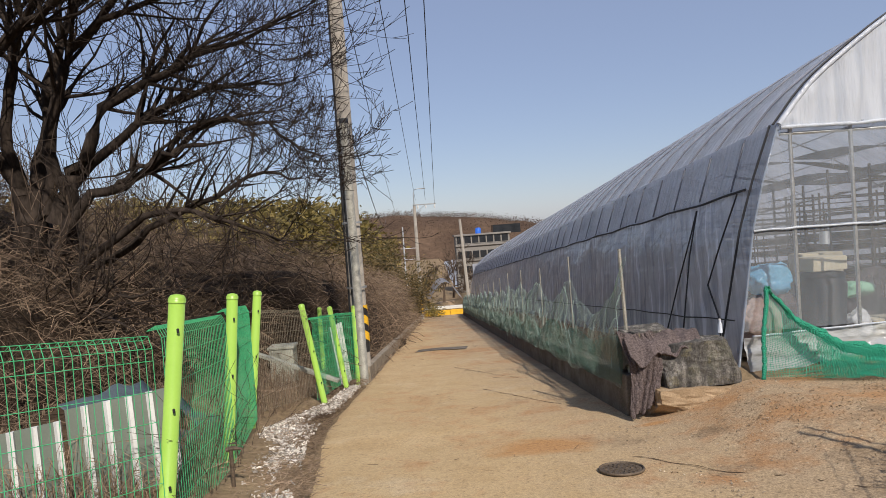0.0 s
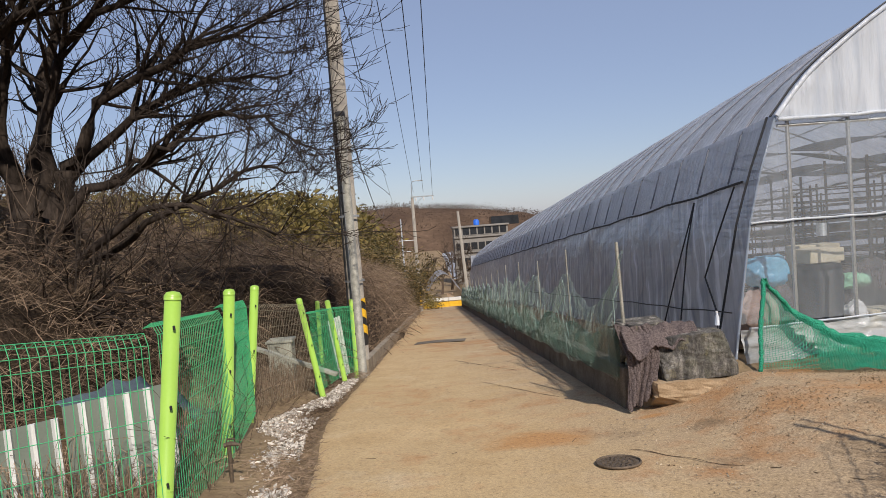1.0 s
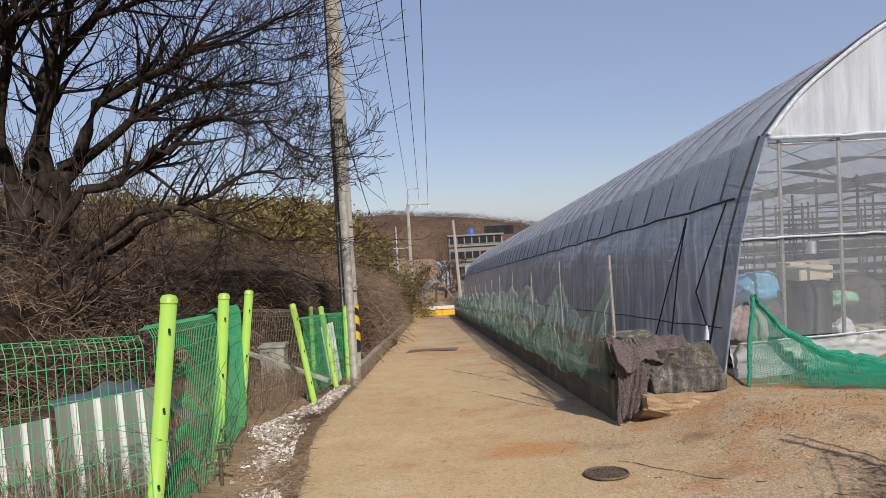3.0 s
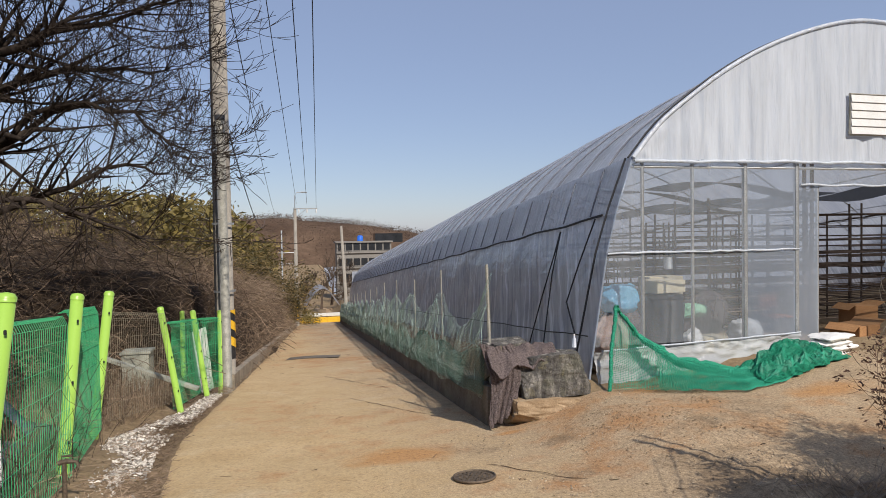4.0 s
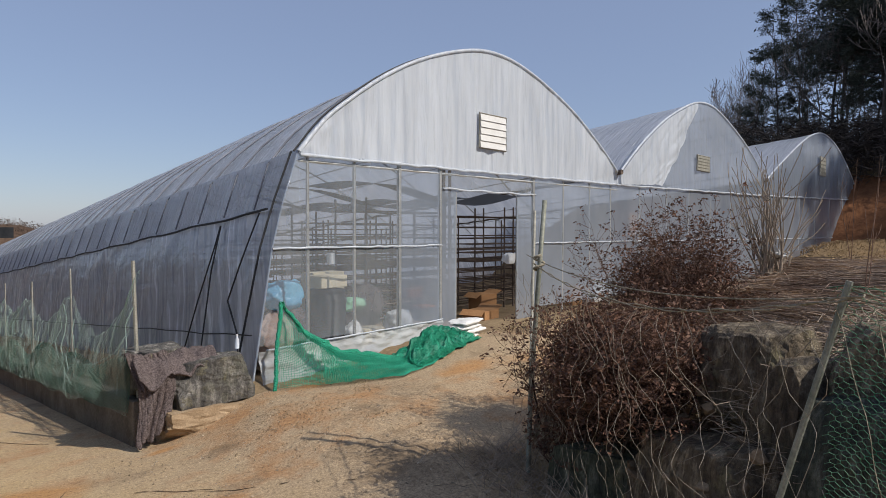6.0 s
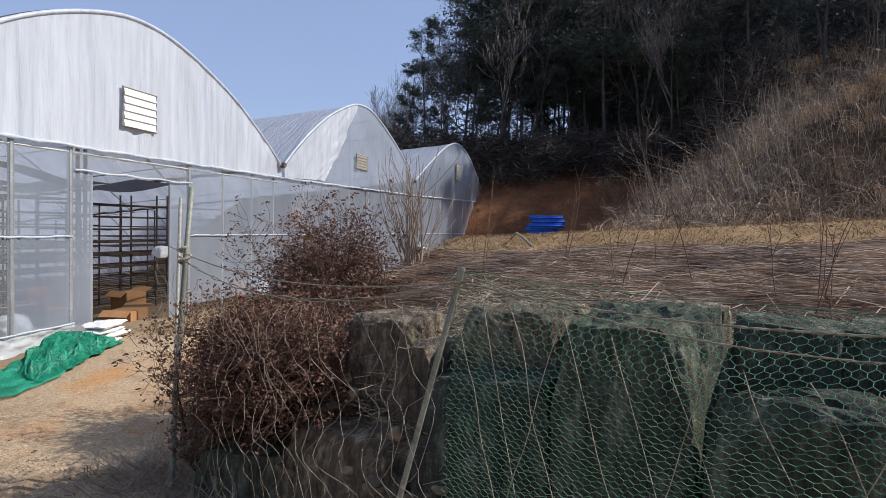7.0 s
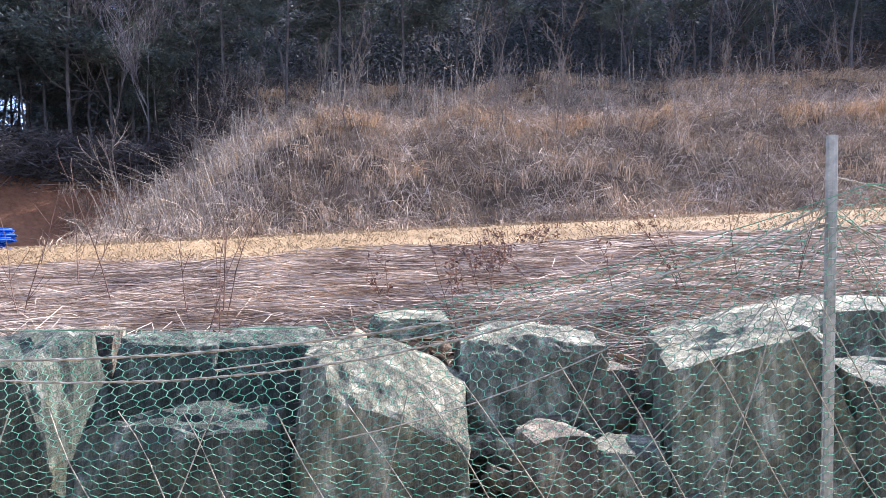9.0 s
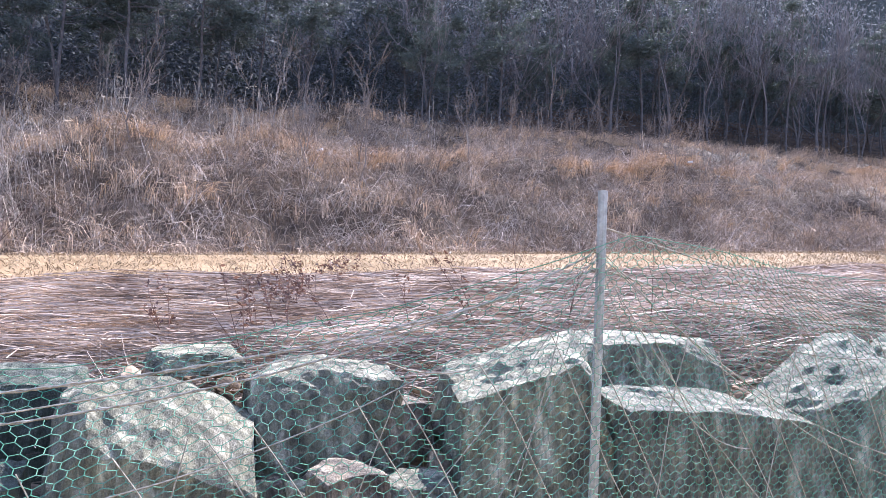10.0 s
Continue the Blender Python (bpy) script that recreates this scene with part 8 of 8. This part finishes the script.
    # bare saplings
    for k in range(44):
        s, q = r2.uniform(-8, 24), r2.uniform(14, 29)
        x, y = from_sq(s, q)
        if y > 0:
            continue
        out = []
        grow(r2, (0, 0, -0.1), (r2.gauss(0, .15), r2.gauss(0, .15), 1), r2.uniform(0.9, 2.0), 0.030, 3, out, 0.22, 0.6, (2, 3), 0.66, 0.006, 0.13)
        t = thing("sapling", "thin bare grey sapling on the hillside", "tree", "bare saplings on the hillside", at=(x, y, ground_z(x, y)))
        part("stem", tube(sparse([p for _, p in out]), 3, False), MAT_SAPLING, t)
    for at in ((18.2, -12.5), (9.8, -25.2)):
        blob("plastic_scrap", (0.24, 0.16, 0.10), (at[0], at[1], ground_z(*at) + 0.3), 33, MAT_WHITE, "scrap of white plastic caught in the brush", "plastic scrap", 0.2)


MAT_BRAMBLE = simple("pale_brambles", (0.11, 0.077, 0.053), (0.56, 0.44, 0.33), 0.6, 0.9, 0, 0.0, 9, None, 0.01, 0.5)
MAT_STEM = simple("bleached_stems", (0.16, 0.12, 0.088), (0.55, 0.45, 0.33), 1.2, 0.85, 0, 0.0, 12, None, 0.01, 0.55)
MAT_GOLD = simple("golden_dead_grass", (0.36, 0.22, 0.11), (0.72, 0.50, 0.29), 0.7, 0.85, 0, 0.0, 6, None, 0.01, 0.35)
MAT_REED = simple("pale_reeds", (0.33, 0.26, 0.18), (0.60, 0.50, 0.37), 1.5, 0.8, 0, 0.0, 12, None, 0.01, 0.3)
MAT_SAPLING = simple("grey_sapling_bark", (0.13, 0.10, 0.078), (0.27, 0.215, 0.165), 3, 0.9, 0, 0.0)
MAT_HILLGRASS = simple("straw_brush", (0.20, 0.132, 0.08), (0.62, 0.445, 0.285), 0.45, 0.85, 0, 0.0, 3, None, 0.01, 0.4)
build_hillside()


# ---- woods on the hill ----
def pine(seed, h):
    rng = random.Random(seed)
    t = thing("pine_tree", "tall dark pine with a bare trunk and ragged crown", "tree", "pines on the hill")
    path, x, y = [], 0.0, 0.0
    lx, ly = rng.gauss(0, 0.05), rng.gauss(0, 0.05)
    for i in range(11):
        path.append(((x, y, h * i / 10 - 0.2), 0.095 * (1 - 0.8 * i / 10) * h / 13))
        x += lx * h / 10 + rng.gauss(0, 0.07)
        y += ly * h / 10 + rng.gauss(0, 0.07)
    out, tips = [(9, path)], []
    for k in range(30):
        f = rng.uniform(0.36, 0.98) if k > 6 else rng.uniform(0.25, 0.5)
        i = min(9, int(f * 10))
        base = Vector(path[i][0]).lerp(Vector(path[i + 1][0]), f * 10 - i)
        a = rng.uniform(0, 6.283)
        L = h * rng.uniform(0.12, 0.25) * (1.15 - 0.75 * max(0, f - 0.45) / 0.55)
        p, d = base, Vector((math.cos(a), math.sin(a), rng.uniform(-0.05, 0.45)))
        br = [(tuple(p), 0.032)]
        for j in range(4):
            p = p + d.normalized() * L / 4
            d = d + Vector((rng.gauss(0, .2), rng.gauss(0, .2), rng.gauss(0.08, .15)))
            br.append((tuple(p), 0.026 - 0.005 * j))
            if k > 6 and j > 0:
                tips += [tuple(p + Vector((rng.gauss(0, .3), rng.gauss(0, .3), rng.gauss(0.1, .15)))) for _ in range(5)]
        out.append((1, br))
    part("trunk", join(tube([path], 8, False), tube([p for l, p in out if l == 1], 4, False)), MAT_WOODBARK, t, "dark straight trunk and dead limbs")
    part("crown", tufts(rng, tips, 0.24, 20, 0.155, 0.2), MAT_PINE, t, "clumps of dark green needles")
    return t


def bare_tree(seed, h):
    rng = random.Random(seed)
    t = thing("bare_tree", "slender leafless tree with fine upright twigs", "tree", "bare trees on the hill")
    out = []
    grow(rng, (0, 0, -0.2), (rng.gauss(0, .06), rng.gauss(0, .06), 1), h * 0.42, 0.085, 4, out, 0.28, 0.62, (2, 3), 0.66, 0.010, 0.10)
    part("trunk", tube([p for l, p in out if p[0][1] > 0.03], 6, False), MAT_WOODBARK, t, "grey-brown trunk and limbs")
    part("crown", tube(sparse([p for l, p in out if p[0][1] <= 0.03 and l > 0], (0, 3, 5)) + sparse([p for l, p in out if p[0][1] <= 0.03 and l == 0], (0, 5)), 3, False), MAT_WOODTWIG, t, "fine leafless twigs")
    return t


# bough colour lightened towards blue-grey for the haze and flare over the wood
MAT_DEEPWOOD = leafy("hazed_boughs", (0.062, 0.068, 0.07), (0.175, 0.178, 0.175), 0.6, 0.9)
MAT_BACKING = simple("wood_shade", (0.035, 0.042, 0.034), (0.10, 0.10, 0.08), 0.7, 0.95, 0, 0.9, 3.0, None, 0.6)
# brush colour darkened for the trees' shade along the bank
MAT_BRUSH = simple("shaded_brush", (0.04, 0.033, 0.03), (0.11, 0.09, 0.075), 0.8, 0.9, 0, 0.0, 9, None, 0.01, 0.4)


def build_woods():
    rng = random.Random(101)
    pines = [pine(200 + k, h) for k, h in enumerate((13.5, 15, 16.5, 14.5, 17.5))]
    bares = [bare_tree(300 + k, h) for k, h in enumerate((9, 11, 12.5, 8))]
    first = {id(p): True for p in pines + bares}
    groves = [(33.0, 9.5), (35.5, 11.2), (32.5, 7.6), (36.5, 8.6), (34.4, 6.4), (38.5, 12.0), (33.8, 12.6), (33.0, 13.4), (34.6, 14.8), (36.0, 13.2), (32.4, 11.6), (37.4, 15.6), (31.8, 12.4), (33.6, 11.9), (35.2, 12.2), (32.6, 14.4), (36.6, 14.4), (34.0, 13.7), (38.2, 13.4), (31.6, 13.6), (35.4, 16.0), (33.4, 15.6)]
    spots = []
    # on the knoll behind the red cut bank
    for _ in range(900):
        x, y = rng.uniform(29.5, 62), rng.uniform(-16, 15)
        dens = 0.75 if y < 6.5 else 0.22
        if x < 31 and y > 4:
            dens *= 0.4
        if rng.random() < dens:
            spots.append((x, y, 0.55 if y < 7 else 0.12))
    for _ in range(1500):
        az, q = rng.uniform(93, 186), 31 + 13 * rng.random() ** 1.3
        q += 9 * ss(140, 156, az)
        r = (q + 1.53) / math.cos(radians(az - 117.4))
        if 0 < r < 105:
            spots.append((0.5 + r * math.sin(radians(az)), 1.1 + r * math.cos(radians(az)), 0.38))
    kept = []
    for x, y, pr in spots:
        if all((x - a) ** 2 + (y - b) ** 2 > 1.7 ** 2 for a, b, _ in kept):
            kept.append((x, y, pr))
    rng.shuffle(kept)
    kept = kept[:180]
    kept = [(x, y, 1.0) for x, y in groves] + kept
    # the wood's skyline falls towards the greenhouse, where low bare trees stand far back
    kept = [(x, y, pr) for x, y, pr in kept if math.degrees(math.atan2(x - 0.5, y - 1.1)) > 71.0]
    for k in range(55):
        az, r = radians(rng.uniform(74, 97)), rng.uniform(33.5, 50)
        kept.append((0.5 + r * math.sin(az), 1.1 + r * math.cos(az), 0.85))
    for k in range(40):
        az, r = radians(rng.uniform(63, 72.5)), rng.uniform(46, 60)
        kept.append((0.5 + r * math.sin(az), 1.1 + r * math.cos(az), 0.0))
    tall = {id(o): h for o, h in zip(pines + bares, (13.5, 15, 16.5, 14.5, 17.5, 11.5, 13.5, 15.5, 10.0))}
    for x, y, pr in kept:
        src = rng.choice(pines if rng.random() < pr else bares)
        az, r = math.degrees(math.atan2(x - 0.5, y - 1.1)), math.hypot(x - 0.5, y - 1.1)
        room = 1.5 + r * math.tan(radians(lerp_table([(62, 7.5), (66.5, 10.5), (70.5, 13.5), (72, 15.5), (76, 19.5), (80, 26), (85, 40)], az))) - ground_z(x, y)
        size = min(1.0, room * rng.uniform(0.8, 1.0) / tall[id(src)])
        if size < 0.3:
            continue
        m = pose(x, y, ground_z(x, y) - 0.05, rng.gauss(0, 2), rng.gauss(0, 2), rng.uniform(0, 360))
        if y < -40:
            m = m @ Matrix.Scale(1.35, 4)
        m = m @ Matrix.Scale(size, 4)
        if first.get(id(src)):
            src.matrix_world = m
            first[id(src)] = False
        else:
            copy_thing(src, m)
    # brush under the trees
    A, B, R = [], [], []
    for _ in range(7000):
        if rng.random() < 0.5:
            x, y = rng.uniform(29.5, 44), rng.uniform(-14, 15)
        else:
            s1 = rng.uniform(-10, 60)
            x, y = from_sq(s1, rng.uniform(29, 40) + 9 * ss(18, 45, s1))
        z = ground_z(x, y)
        h = rng.uniform(0.6, 2.6)
        A.append((x, y, z - 0.1)), B.append((x + rng.gauss(0, .7), y + rng.gauss(0, .7), z + h * rng.uniform(0.4, 1))), R.append(rng.uniform(0.006, 0.016))
    # the depth of the wood: dark boughs, trunk behind trunk
    cents = []
    for _ in range(8000):
        az = rng.uniform(74, 181)
        if az < 104 and rng.random() < 0.15:
            continue
        if az < 95:
            r = rng.uniform(35, 50)
        else:
            r = (rng.uniform(38, 50) + 9 * ss(140, 156, az) + 1.53) / math.cos(radians(az - 117.4))
        x, y = 0.5 + r * math.sin(radians(az)), 1.1 + r * math.cos(radians(az))
        h = 13.5 * rng.random() ** 1.1 * (0.15 + 0.85 * ss(73, 81, az)) * (1 + 0.35 * ss(130, 150, az))
        if az < 90 and 1.2 < h < 5.0 and rng.random() < 0.75:      # daylight between the trunks
            continue
        cents.append((x, y, ground_z(x, y) + h))
    # added dark sheet behind the trees, in place of the wood's deep shade
    def backing(u, v):
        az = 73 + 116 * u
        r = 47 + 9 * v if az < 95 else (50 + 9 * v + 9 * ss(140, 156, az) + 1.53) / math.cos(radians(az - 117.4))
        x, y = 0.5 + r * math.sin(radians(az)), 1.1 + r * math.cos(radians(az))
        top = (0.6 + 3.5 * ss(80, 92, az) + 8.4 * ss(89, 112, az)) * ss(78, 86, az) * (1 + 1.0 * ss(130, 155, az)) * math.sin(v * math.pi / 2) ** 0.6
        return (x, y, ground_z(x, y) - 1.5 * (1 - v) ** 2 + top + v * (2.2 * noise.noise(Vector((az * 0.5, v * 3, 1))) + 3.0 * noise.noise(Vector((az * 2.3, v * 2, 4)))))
    stuff("wood_canopy", sheet(228, 16, backing), MAT_BACKING, "dark backing sheet standing in for the shade deep in the wood", "wood")
    # brush hanging over the edge of the cut bank
    fringe = []
    for _ in range(2400):
        y = rng.uniform(-6, 13)
        x = cut_edge(y) + 0.15 * rng.gauss(0, 1) + 3.5 * rng.random() ** 1.5
        fringe.append((x, y, ground_z(x, y) + rng.uniform(0.1, 1.5)))
    stuff("bank_brush", tufts(rng, fringe, 0.35, 12, 0.25, 0.07), MAT_BRUSH, "grey leafless brush along the top of the cut bank", "brush")
    stuff("deep_wood", tufts(rng, cents, 0.95, 17, 0.17, 0.30), MAT_DEEPWOOD, "dense boughs in the depth of the pine wood, haze in their colour", "wood")
    stuff("underbrush", sticks(A, B, R, [r * 0.3 for r in R]), MAT_BRUSH, "dark leafless underbrush beneath the trees", "underbrush")


build_woods()
